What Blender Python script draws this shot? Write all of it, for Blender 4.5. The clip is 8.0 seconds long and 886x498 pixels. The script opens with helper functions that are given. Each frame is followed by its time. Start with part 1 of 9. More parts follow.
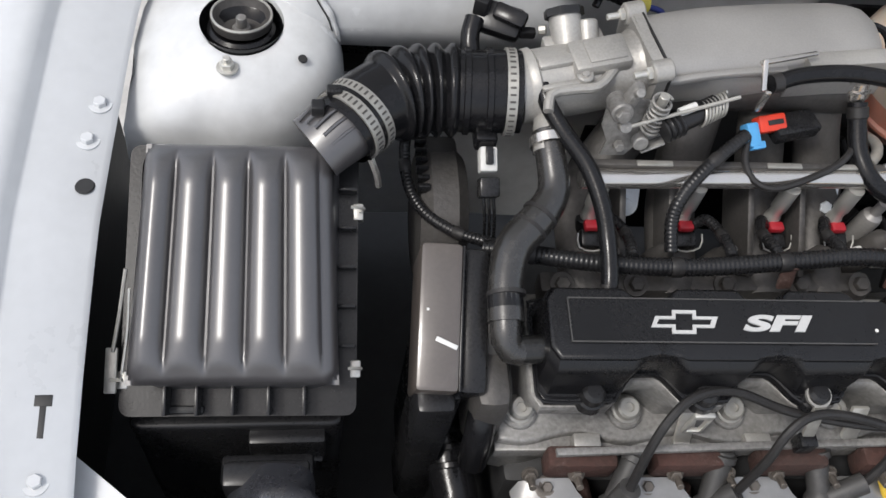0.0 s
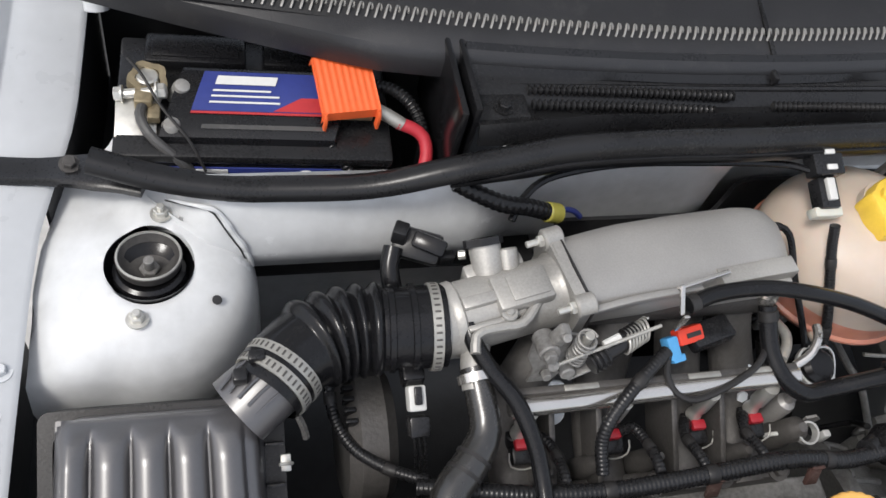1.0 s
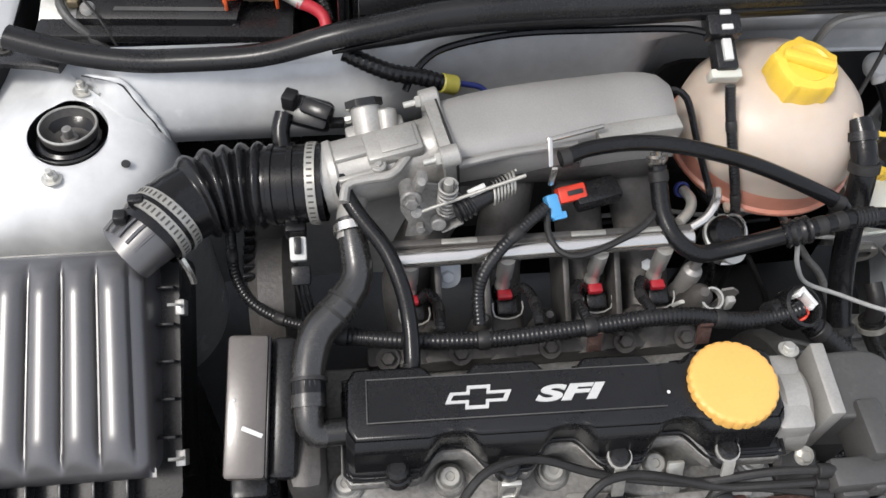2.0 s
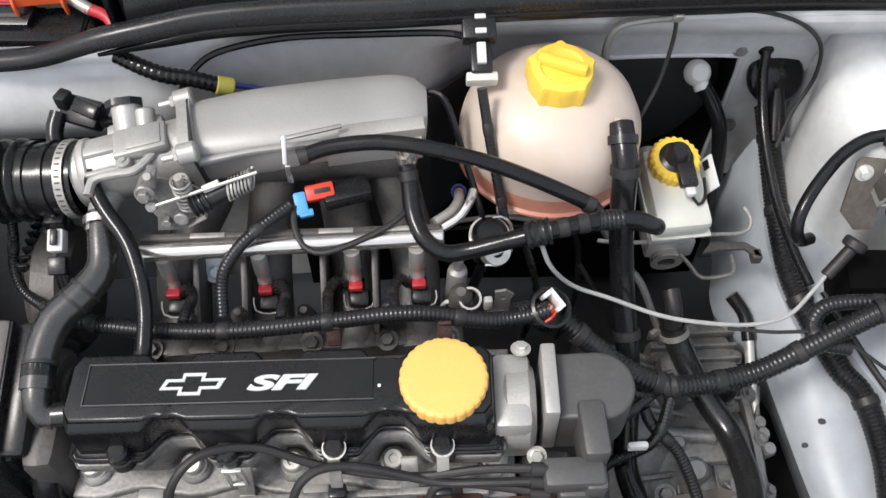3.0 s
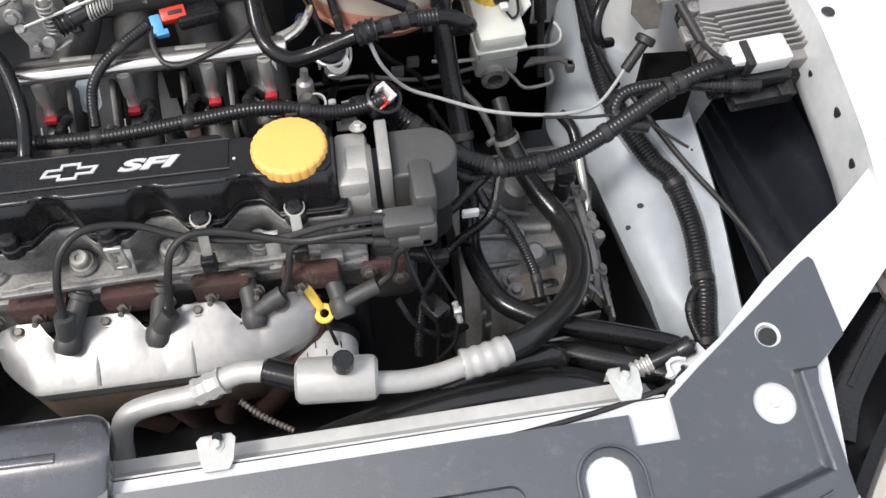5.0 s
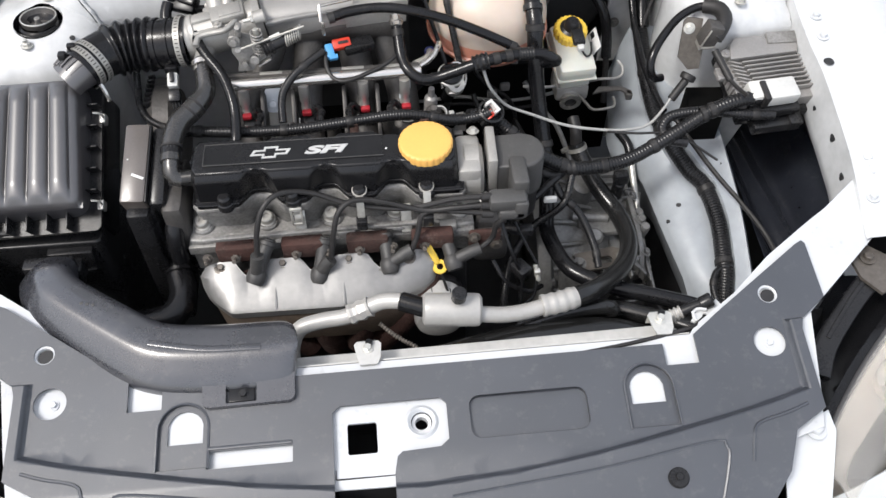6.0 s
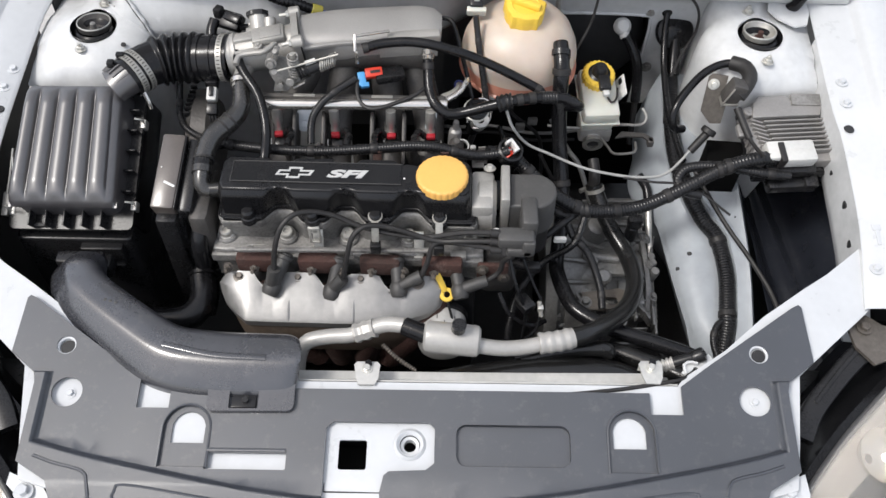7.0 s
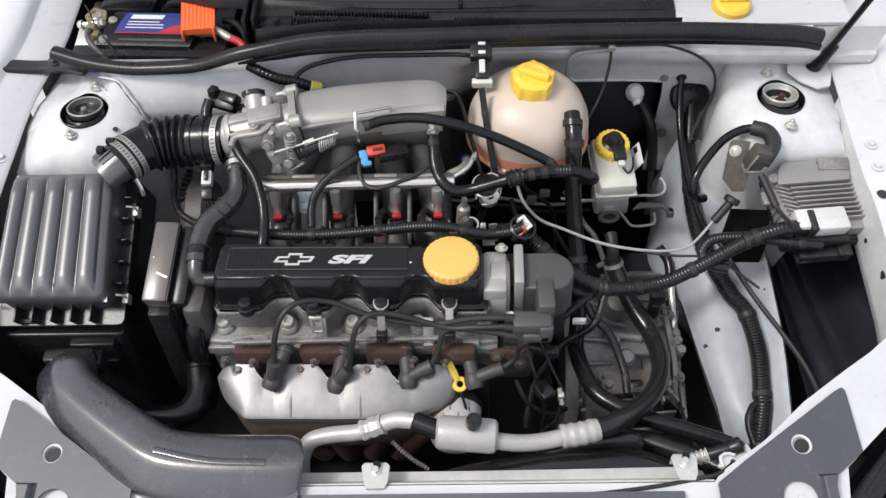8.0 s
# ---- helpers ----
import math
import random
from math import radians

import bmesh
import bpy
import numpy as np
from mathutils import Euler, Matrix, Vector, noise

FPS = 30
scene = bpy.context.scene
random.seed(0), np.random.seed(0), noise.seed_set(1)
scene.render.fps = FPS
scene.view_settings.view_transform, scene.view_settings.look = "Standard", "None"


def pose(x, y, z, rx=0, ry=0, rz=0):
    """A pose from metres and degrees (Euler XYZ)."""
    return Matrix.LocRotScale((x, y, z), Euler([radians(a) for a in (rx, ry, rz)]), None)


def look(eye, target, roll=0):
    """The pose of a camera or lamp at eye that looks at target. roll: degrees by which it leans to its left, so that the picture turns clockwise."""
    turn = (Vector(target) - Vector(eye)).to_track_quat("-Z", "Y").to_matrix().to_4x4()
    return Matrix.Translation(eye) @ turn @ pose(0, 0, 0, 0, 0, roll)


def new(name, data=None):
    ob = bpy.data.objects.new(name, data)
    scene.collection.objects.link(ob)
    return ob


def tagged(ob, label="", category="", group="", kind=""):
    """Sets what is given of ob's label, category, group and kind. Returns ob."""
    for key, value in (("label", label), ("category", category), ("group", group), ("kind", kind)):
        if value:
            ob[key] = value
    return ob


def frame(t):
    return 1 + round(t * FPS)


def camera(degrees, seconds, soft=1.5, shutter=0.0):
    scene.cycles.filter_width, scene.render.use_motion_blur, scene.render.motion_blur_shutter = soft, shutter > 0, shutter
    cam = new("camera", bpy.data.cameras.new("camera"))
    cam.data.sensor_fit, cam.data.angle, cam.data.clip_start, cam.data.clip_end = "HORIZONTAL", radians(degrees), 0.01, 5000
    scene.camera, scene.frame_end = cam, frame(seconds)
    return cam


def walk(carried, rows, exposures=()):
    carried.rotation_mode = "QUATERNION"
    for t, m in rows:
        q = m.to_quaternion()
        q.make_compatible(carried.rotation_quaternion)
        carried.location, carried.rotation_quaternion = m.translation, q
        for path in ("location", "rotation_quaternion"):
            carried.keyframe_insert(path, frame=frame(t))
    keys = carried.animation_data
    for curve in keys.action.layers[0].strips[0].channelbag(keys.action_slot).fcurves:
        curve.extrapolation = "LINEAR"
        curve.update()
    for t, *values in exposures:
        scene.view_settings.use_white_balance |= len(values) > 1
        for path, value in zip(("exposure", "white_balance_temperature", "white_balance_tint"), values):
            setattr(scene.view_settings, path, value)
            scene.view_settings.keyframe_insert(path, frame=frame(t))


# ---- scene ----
cam = camera(53.0, 8.0)
PATH = [
    (0, (-0.332, -0.241, 1.34), (-0.045, 0.789, -0.35), 13.6),
    (0.3, (-0.340, -0.191, 1.368), (0.010, 0.847, -0.307), 15.1),
    (0.5, (-0.347, -0.155, 1.384), (0.05, 0.903, -0.266), 16.4),
    (0.8, (-0.356, -0.109, 1.403), (0.120, 0.970, -0.209), 18.1),
    (1, (-0.349, -0.087, 1.417), (0.167, 0.949, -0.214), 19.3),
    (1.2, (-0.331, -0.102, 1.412), (0.159, 0.904, -0.245), 17.7),
    (2.3, (-0.081, -0.262, 1.415), (0.06, 0.828, -0.256), 3.3),
    (2.5, (-0.028, -0.271, 1.421), (0.078, 0.827, -0.246), 2.0),
    (2.8, (0.060, -0.280, 1.428), (0.138, 0.836, -0.234), 1.2),
    (3, (0.111, -0.279, 1.428), (0.178, 0.84, -0.228), 0.6),
    (3.3, (0.176, -0.281, 1.432), (0.269, 0.841, -0.214), 1.6),
    (3.5, (0.218, -0.294, 1.438), (0.307, 0.86, -0.193), 1.0),
    (3.8, (0.264, -0.319, 1.436), (0.381, 0.877, -0.162), 1.1),
    (4, (0.297, -0.338, 1.433), (0.414, 0.814, -0.198), 1.0),
    (4.3, (0.303, -0.373, 1.410), (0.461, 0.706, -0.256), 1.4),
    (4.5, (0.286, -0.405, 1.403), (0.486, 0.664, -0.275), 1.3),
    (4.8, (0.220, -0.476, 1.404), (0.449, 0.613, -0.250), 1.3),
    (5, (0.168, -0.524, 1.415), (0.388, 0.587, -0.233), 1.7),
    (5.2, (0.124, -0.573, 1.445), (0.309, 0.586, -0.175), 1.2),
    (6.3, (0.061, -0.77, 1.673), (0.185, 0.406, 0.06), 2.0),
    (6.5, (0.079, -0.766, 1.683), (0.191, 0.38, 0.048), 3.3),
    (6.8, (0.095, -0.754, 1.691), (0.174, 0.391, 0.053), 2.6),
    (7, (0.111, -0.743, 1.696), (0.149, 0.428, 0.076), 2.5),
    (7.3, (0.122, -0.729, 1.696), (0.150, 0.487, 0.106), 2.3),
    (7.5, (0.122, -0.715, 1.693), (0.142, 0.523, 0.122), 1.3),
    (7.8, (0.122, -0.691, 1.674), (0.143, 0.591, 0.134), 0.7),
    (8, (0.117, -0.671, 1.656), (0.124, 0.606, 0.117), -0.4),
]
walk(cam, [(t, look(eye, target, roll)) for t, eye, target, roll in PATH], [(0.0, 0.42), (1.0, 0.42), (2.5, 0.71), (3.0, 0.78), (3.5, 0.75), (4.0, 0.78), (5.0, 0.84), (6.5, 0.62), (7.5, 0.49), (8.0, 0.52)])

# ---- light ----
world = bpy.data.worlds.new("sky")
scene.world = world
world.use_nodes = True
wn = world.node_tree.nodes
sky = wn.new("ShaderNodeTexSky")
sky.sky_type = "NISHITA"
sky.sun_disc = False
sky.sun_elevation, sky.sun_rotation = radians(56), radians(245)
sky.air_density, sky.dust_density, sky.ozone_density = 1.0, 4.0, 1.0
wn["Background"].inputs["Strength"].default_value = 0.15
cloud = wn.new("ShaderNodeMix")  # a thin even overcast over the clear sky
cloud.data_type = "RGBA"
cloud.inputs["Factor"].default_value = 0.5
cloud.inputs["B"].default_value = (6.0, 6.1, 6.35, 1)
world.node_tree.links.new(sky.outputs["Color"], cloud.inputs["A"])
world.node_tree.links.new(cloud.outputs["Result"], wn["Background"].inputs["Color"])
sun = new("sun", bpy.data.lights.new("sun", "SUN"))
sun.data.energy, sun.data.angle, sun.data.color = 1.65, radians(14), (1.0, 0.985, 0.955)
sun.matrix_world = look((-1.4, -0.65, 2.3), (0, 0, 0))


# ---- materials ----
def material(name, color, rough=0.5, metal=0.0, vary=0.25, spot=0.0, bump=0.0, grain=180.0, coat=0.0, dark=None, milky=0.0, spec=0.5):
    """A surface with variation at two scales: broad stains and fine grain, in colour, gloss and relief."""
    m = bpy.data.materials.new(name)
    m.use_nodes = True
    nt = m.node_tree
    n, link = nt.nodes, nt.links.new
    p = n["Principled BSDF"]
    co = n.new("ShaderNodeTexCoord").outputs["Object"]
    big, fine = n.new("ShaderNodeTexNoise"), n.new("ShaderNodeTexNoise")
    big.inputs["Scale"].default_value, big.inputs["Detail"].default_value = 14.0, 6.0
    fine.inputs["Scale"].default_value, fine.inputs["Detail"].default_value = grain, 4.0
    link(co, big.inputs["Vector"]), link(co, fine.inputs["Vector"])
    ramp = n.new("ShaderNodeValToRGB")
    low = dark or tuple(c * (1 - vary) for c in color)
    high = tuple(min(1.0, c * (1 + vary * 0.6)) for c in color)
    ramp.color_ramp.elements[0].position, ramp.color_ramp.elements[0].color = 0.32, (*low, 1)
    ramp.color_ramp.elements[1].position, ramp.color_ramp.elements[1].color = 0.68, (*high, 1)
    mix = n.new("ShaderNodeMath")
    mix.operation = "MULTIPLY_ADD"
    link(fine.outputs["Fac"], mix.inputs[0])
    mix.inputs[1].default_value = 0.35
    half = n.new("ShaderNodeMath")
    half.operation = "MULTIPLY"
    link(big.outputs["Fac"], half.inputs[0])
    half.inputs[1].default_value = 0.65
    link(half.outputs[0], mix.inputs[2])
    link(mix.outputs[0], ramp.inputs["Fac"])
    last = ramp.outputs["Color"]
    if spot:  # dust and specks of a lighter tone
        dust, cut, over = n.new("ShaderNodeTexNoise"), n.new("ShaderNodeValToRGB"), n.new("ShaderNodeMix")
        dust.inputs["Scale"].default_value, dust.inputs["Detail"].default_value, dust.inputs["Roughness"].default_value = 55.0, 8.0, 0.75
        link(co, dust.inputs["Vector"])
        cut.color_ramp.elements[0].position, cut.color_ramp.elements[1].position = 0.55, 0.80
        cut.color_ramp.elements[1].color = (spot, spot, spot, 1)
        link(dust.outputs["Fac"], cut.inputs["Fac"])
        over.data_type = "RGBA"
        link(cut.outputs["Color"], over.inputs["Factor"]), link(last, over.inputs["A"])
        over.inputs["B"].default_value = (0.36, 0.34, 0.31, 1)
        last = over.outputs["Result"]
    link(last, p.inputs["Base Color"])
    span = n.new("ShaderNodeMapRange")
    span.inputs["To Min"].default_value, span.inputs["To Max"].default_value = max(0.03, rough - 0.10), min(1.0, rough + 0.14)
    link(mix.outputs[0], span.inputs["Value"])
    link(span.outputs["Result"], p.inputs["Roughness"])
    p.inputs["Metallic"].default_value = metal
    p.inputs["Specular IOR Level"].default_value = spec
    p.inputs["Coat Weight"].default_value, p.inputs["Coat Roughness"].default_value = coat, 0.08
    if milky:
        p.inputs["Subsurface Weight"].default_value = milky
        p.inputs["Subsurface Radius"].default_value = (0.02, 0.012, 0.008)
    if bump:
        b = n.new("ShaderNodeBump")
        b.inputs["Strength"].default_value, b.inputs["Distance"].default_value = bump, 0.0015
        link(fine.outputs["Fac"], b.inputs["Height"])
        link(b.outputs["Normal"], p.inputs["Normal"])
    return m


PAINT = material("white_paint", (0.52, 0.535, 0.55), 0.28, vary=0.07, spot=0.05, coat=0.4, grain=90)
PAINT_DULL = material("white_paint_in_bay", (0.57, 0.58, 0.585), 0.22, vary=0.16, spot=0.24, bump=0.04, grain=70, coat=0.5)
COVER = material("satin_black_paint", (0.008, 0.008, 0.009), 0.26, vary=0.3, spot=0.02, bump=0.04, grain=500, spec=0.38)
BRONZE = material("brown_stained_steel", (0.13, 0.115, 0.10), 0.45, metal=0.4, vary=0.4, spot=0.2, bump=0.2)
BLACK = material("black_plastic", (0.014, 0.014, 0.015), 0.26, vary=0.4, spot=0.03, bump=0.05, grain=420, spec=0.34)
GRAIN = material("grained_grey_plastic", (0.020, 0.024, 0.033), 0.42, vary=0.22, spot=0.16, bump=0.20, grain=1100, coat=0.6, spec=1.0)
GRAIN.node_tree.nodes["Principled BSDF"].inputs["Coat Roughness"].default_value = 0.42
LID = material("grey_brown_moulded_plastic", (0.050, 0.048, 0.051), 0.36, vary=0.2, spot=0.03, bump=0.03, grain=380, coat=0.6, spec=1.0)
LID.node_tree.nodes["Principled BSDF"].inputs["Coat Roughness"].default_value = 0.27
SNORKEL = material("glossy_dark_plastic", (0.036, 0.037, 0.043), 0.26, vary=0.25, spot=0.16, bump=0.05, grain=300, coat=0.6, spec=1.0)
RUBBER = material("black_rubber", (0.009, 0.009, 0.010), 0.18, vary=0.4, spot=0.02, bump=0.05, grain=300, spec=0.30)
DULL = material("dull_black_rubber", (0.022, 0.021, 0.021), 0.46, vary=0.4, spot=0.06, bump=0.2, grain=300, spec=0.35)
# near-black: paints shade into holes, wells and the bay; also dark parts
NEAR_BLACK = material("shade_and_dark_parts", (0.020, 0.020, 0.021), 0.6, vary=0.5, spot=0.01, bump=0.3, grain=80)
CAST = material("cast_aluminium", (0.36, 0.35, 0.33), 0.41, metal=0.40, vary=0.24, spot=0.16, bump=0.12, grain=500)
PLENUM = material("satin_cast_aluminium", (0.315, 0.307, 0.295), 0.44, metal=0.35, vary=0.16, spot=0.14, bump=0.05, grain=700)
GLOSSY = material("polished_rubber", (0.013, 0.013, 0.013), 0.19, vary=0.4, spot=0.04, bump=0.04, grain=200, spec=0.45)
HEADMETAL = material("oily_cast_aluminium", (0.27, 0.265, 0.255), 0.46, metal=0.35, vary=0.4, spot=0.35, bump=0.25, grain=260, dark=(0.085, 0.080, 0.074))
GEARBOX = material("dirty_cast_aluminium", (0.20, 0.198, 0.192), 0.36, metal=0.4, vary=0.45, spot=0.25, bump=0.4, grain=220)
STEEL = material("bright_steel", (0.62, 0.595, 0.56), 0.19, metal=0.9, vary=0.06, grain=60)
TAB = material("bluish_zinc_plate", (0.66, 0.70, 0.74), 0.40, metal=0.1, vary=0.12, spot=0.1)
PLATED = material("bright_plating", (0.52, 0.51, 0.48), 0.30, metal=0.6, vary=0.12, grain=100)
ZINC = material("zinc_plated_steel", (0.62, 0.61, 0.57), 0.36, metal=0.65, vary=0.22, spot=0.12, bump=0.15)
UNIT = material("brown_grey_die_casting", (0.29, 0.28, 0.27), 0.42, metal=0.35, vary=0.2, spot=0.2, bump=0.15, grain=400)
SHIELD = material("aluminised_heat_shield", (0.25, 0.248, 0.244), 0.36, metal=0.45, vary=0.16, spot=0.3, bump=0.15, grain=110)
RUST = material("rusted_cast_iron", (0.058, 0.024, 0.019), 0.85, vary=0.5, spot=0.25, bump=0.9, grain=220, dark=(0.030, 0.018, 0.014))
# grimy white paint, base toned grey-blue for shade and sky reflection
PAINT_SHADED = material("shaded_dusty_white_paint", (0.32, 0.345, 0.37), 0.42, vary=0.16, spot=0.22, bump=0.06, grain=60)
YELLOW = material("yellow_plastic", (0.72, 0.405, 0.105), 0.45, vary=0.08, bump=0.1, grain=300)
LEMON = material("bright_yellow_plastic", (0.74, 0.50, 0.06), 0.38, vary=0.10, bump=0.1, grain=300)
TANK = material("milky_plastic", (0.54, 0.455, 0.385), 0.38, vary=0.10, bump=0.1, grain=60, milky=0.5)
COOLANT = material("pink_stained_plastic", (0.56, 0.25, 0.18), 0.32, vary=0.2, milky=0.5, grain=60)
FLUID = material("off_white_plastic", (0.55, 0.55, 0.49), 0.35, vary=0.12, milky=0.3, spot=0.1, grain=60)
PALE = material("pale_grey_plastic", (0.55, 0.55, 0.53), 0.45, vary=0.12, spot=0.1, grain=200)
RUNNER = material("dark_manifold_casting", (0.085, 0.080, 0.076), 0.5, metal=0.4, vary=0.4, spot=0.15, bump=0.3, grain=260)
CAPGREY = material("dull_grey_plastic", (0.062, 0.061, 0.060), 0.46, vary=0.25, spot=0.12, bump=0.15, grain=300)
CABLE = material("grey_cable_sheath", (0.34, 0.34, 0.33), 0.45, vary=0.2)
LINER = material("glossy_liner_plastic", (0.016, 0.018, 0.024), 0.20, vary=0.3, spot=0.05, bump=0.05, grain=30)
PIPE = material("pale_oxidised_aluminium", (0.40, 0.39, 0.37), 0.36, metal=0.25, vary=0.14, spot=0.12, bump=0.12, grain=160)
FRONT = material("worn_cream_paint", (0.44, 0.437, 0.42), 0.40, vary=0.2, spot=0.45, bump=0.15, grain=120)
FILTER = material("dull_white_enamel", (0.40, 0.395, 0.38), 0.40, vary=0.2, spot=0.2, bump=0.05)
CLIP_RED = material("dark_red_plastic", (0.36, 0.018, 0.028), 0.38, vary=0.15)
RED = material("red_plastic", (0.62, 0.045, 0.02), 0.4, vary=0.12)
ORANGE = material("orange_plastic", (0.80, 0.13, 0.035), 0.42, vary=0.10, bump=0.1)
BLUE = material("light_blue_plastic", (0.08, 0.32, 0.62), 0.4, vary=0.12)
LABEL_BLUE = material("blue_printed_label", (0.028, 0.042, 0.20), 0.38, vary=0.15)
WHITE_PRINT = material("white_print", (0.62, 0.62, 0.605), 0.5, vary=0.08)
SILVER_PRINT = material("silver_print", (0.55, 0.55, 0.54), 0.42, metal=0.3, vary=0.15, grain=500)
COWL = material("dark_cowl_plastic", (0.020, 0.020, 0.022), 0.38, vary=0.2, spot=0.06, bump=0.15, grain=700)
STRAP = material("dull_plated_steel", (0.40, 0.39, 0.36), 0.40, metal=0.6, vary=0.3, spot=0.15, bump=0.2)
BRASS = material("dirty_brass", (0.34, 0.28, 0.18), 0.42, metal=0.6, vary=0.5, spot=0.35, bump=0.5, grain=150)
# deepest black, painting the shade of a gap and of the lower bulkhead
DEEP_SHADE = material("painted_deep_shade", (0.003, 0.003, 0.003), 0.9, vary=0.3, spec=0.1)
BELT = material("brown_grey_plastic", (0.085, 0.072, 0.064), 0.30, vary=0.2, spot=0.08, bump=0.05, grain=300, coat=0.25, spec=0.8)
DUSTY = material("dusty_grey_rubber", (0.022, 0.021, 0.020), 0.24, vary=0.4, spot=0.10, bump=0.06, grain=160, spec=0.8)


# ---- tools for shaping ----
UP = Vector((0, 0, 1))


def shade(bm, angle=35):
    for f in bm.faces:
        f.smooth = True
    for e in bm.edges:
        if len(e.link_faces) == 2 and e.calc_face_angle(0.0) > radians(angle):
            e.smooth = False


def part(name, bm, mat, parent=None, label="", angle=35):
    """Links a bmesh as one mesh object, at top level or under a thing or a part."""
    bmesh.ops.recalc_face_normals(bm, faces=bm.faces[:])
    shade(bm, angle)
    me = bpy.data.meshes.new(name)
    bm.to_mesh(me)
    bm.free()
    me.materials.append(mat)
    ob = new(name, me)
    if parent is not None:
        ob.parent = parent
    if label:
        tagged(ob, label)
    return ob


def thing(name, label, category, at=(0, 0, 0), group="", kind=""):
    ob = new(name)
    ob.empty_display_size = 0.02
    return tagged(ob, label, category, group, kind)


def join(*bms):
    out = bmesh.new()
    for b in bms:
        me = bpy.data.meshes.new("tmp")
        b.to_mesh(me)
        b.free()
        out.from_mesh(me)
        bpy.data.meshes.remove(me)
    return out


def moved(bm, m):
    bmesh.ops.transform(bm, matrix=m, verts=bm.verts[:])
    return bm


def box(c, s, bev=0.002, m=None, seg=2, taper=(1, 1)):
    """A bevelled box of size s round c; taper shrinks its top."""
    bm = bmesh.new()
    bmesh.ops.create_cube(bm, size=1)
    for v in bm.verts:
        k = taper if v.co.z > 0 else (1, 1)
        v.co = Vector((v.co.x * s[0] * k[0], v.co.y * s[1] * k[1], v.co.z * s[2]))
    if bev:
        bmesh.ops.bevel(bm, geom=bm.edges[:], offset=min(bev, 0.45 * min(s)), segments=seg, profile=0.5, affect="EDGES")
    if m is not None:
        moved(bm, m)
    return moved(bm, Matrix.Translation(c))


def frame_of(d, up=UP):
    """A turn whose z axis runs along d."""
    z = Vector(d).normalized()
    x = Vector(up).cross(z)
    if x.length < 1e-4:
        x = Vector((1, 0, 0)).cross(z)
    x.normalize()
    return Matrix((x, z.cross(x), z)).transposed()


def lathe(profile, a, d=(0, 0, 1), n=24, wobble=None):
    """Turns (radius, along) pairs round the axis d from a. wobble(angle, radius) may change a radius."""
    bm = bmesh.new()
    m = frame_of(d)
    rows = []
    for r, h in profile:
        if r < 1e-5:
            rows.append([bm.verts.new(Vector(a) + m @ Vector((0, 0, h)))])
            continue
        ring = []
        for k in range(n):
            t = 2 * math.pi * k / n
            q = wobble(t, r) if wobble else r
            ring.append(bm.verts.new(Vector(a) + m @ Vector((q * math.cos(t), q * math.sin(t), h))))
        rows.append(ring)
    for p, q in zip(rows, rows[1:]):
        for k in range(n):
            j = (k + 1) % n
            c = [p[k % len(p)], p[j % len(p)], q[j % len(q)], q[k % len(q)]]
            c = list(dict.fromkeys(c))
            if len(c) > 2:
                bm.faces.new(c)
    return bm


def rod(a, b, r, n=16, bev=0.15):
    """A cylinder from a to b with broken edges."""
    a, b = Vector(a), Vector(b)
    L = (b - a).length
    e = min(r * bev, L * 0.3)
    return lathe([(0, 0), (r - e, 0), (r, e), (r, L - e), (r - e, L), (0, L)], a, b - a, n)


def bolt(a, d, r=0.008, washer=1.6):
    """A hexagon head on a washer, standing on a and pointing along d."""
    h = r * 0.9
    return join(lathe([(0, 0), (r * washer, 0), (r * washer, r * 0.25), (0, r * 0.25)], a, d, 20),
                lathe([(0, 0), (r, 0), (r, h * 0.85), (r * 0.86, h), (r * 0.3, h), (0, h)], Vector(a) + Vector(d).normalized() * r * 0.25, d, 6))


def spline(pts, step):
    """Even points on a smooth line through pts."""
    P = [Vector(p) for p in pts]
    P = [2 * P[0] - P[1]] + P + [2 * P[-1] - P[-2]]
    fine = []
    for a, b, c, d in zip(P, P[1:], P[2:], P[3:]):
        for k in range(24):
            t = k / 24
            fine.append(0.5 * ((2 * b) + (c - a) * t + (2 * a - 5 * b + 4 * c - d) * t * t + (3 * b - a - 3 * c + d) * t ** 3))
    fine.append(P[-2])
    L = np.r_[0, np.cumsum([(q - p).length for p, q in zip(fine, fine[1:])])]
    n = max(3, int(L[-1] / step) + 1)
    F = np.array([list(p) for p in fine])
    return [Vector([float(np.interp(s, L, F[:, i])) for i in range(3)]) for s in np.linspace(0, L[-1], n)], float(L[-1])


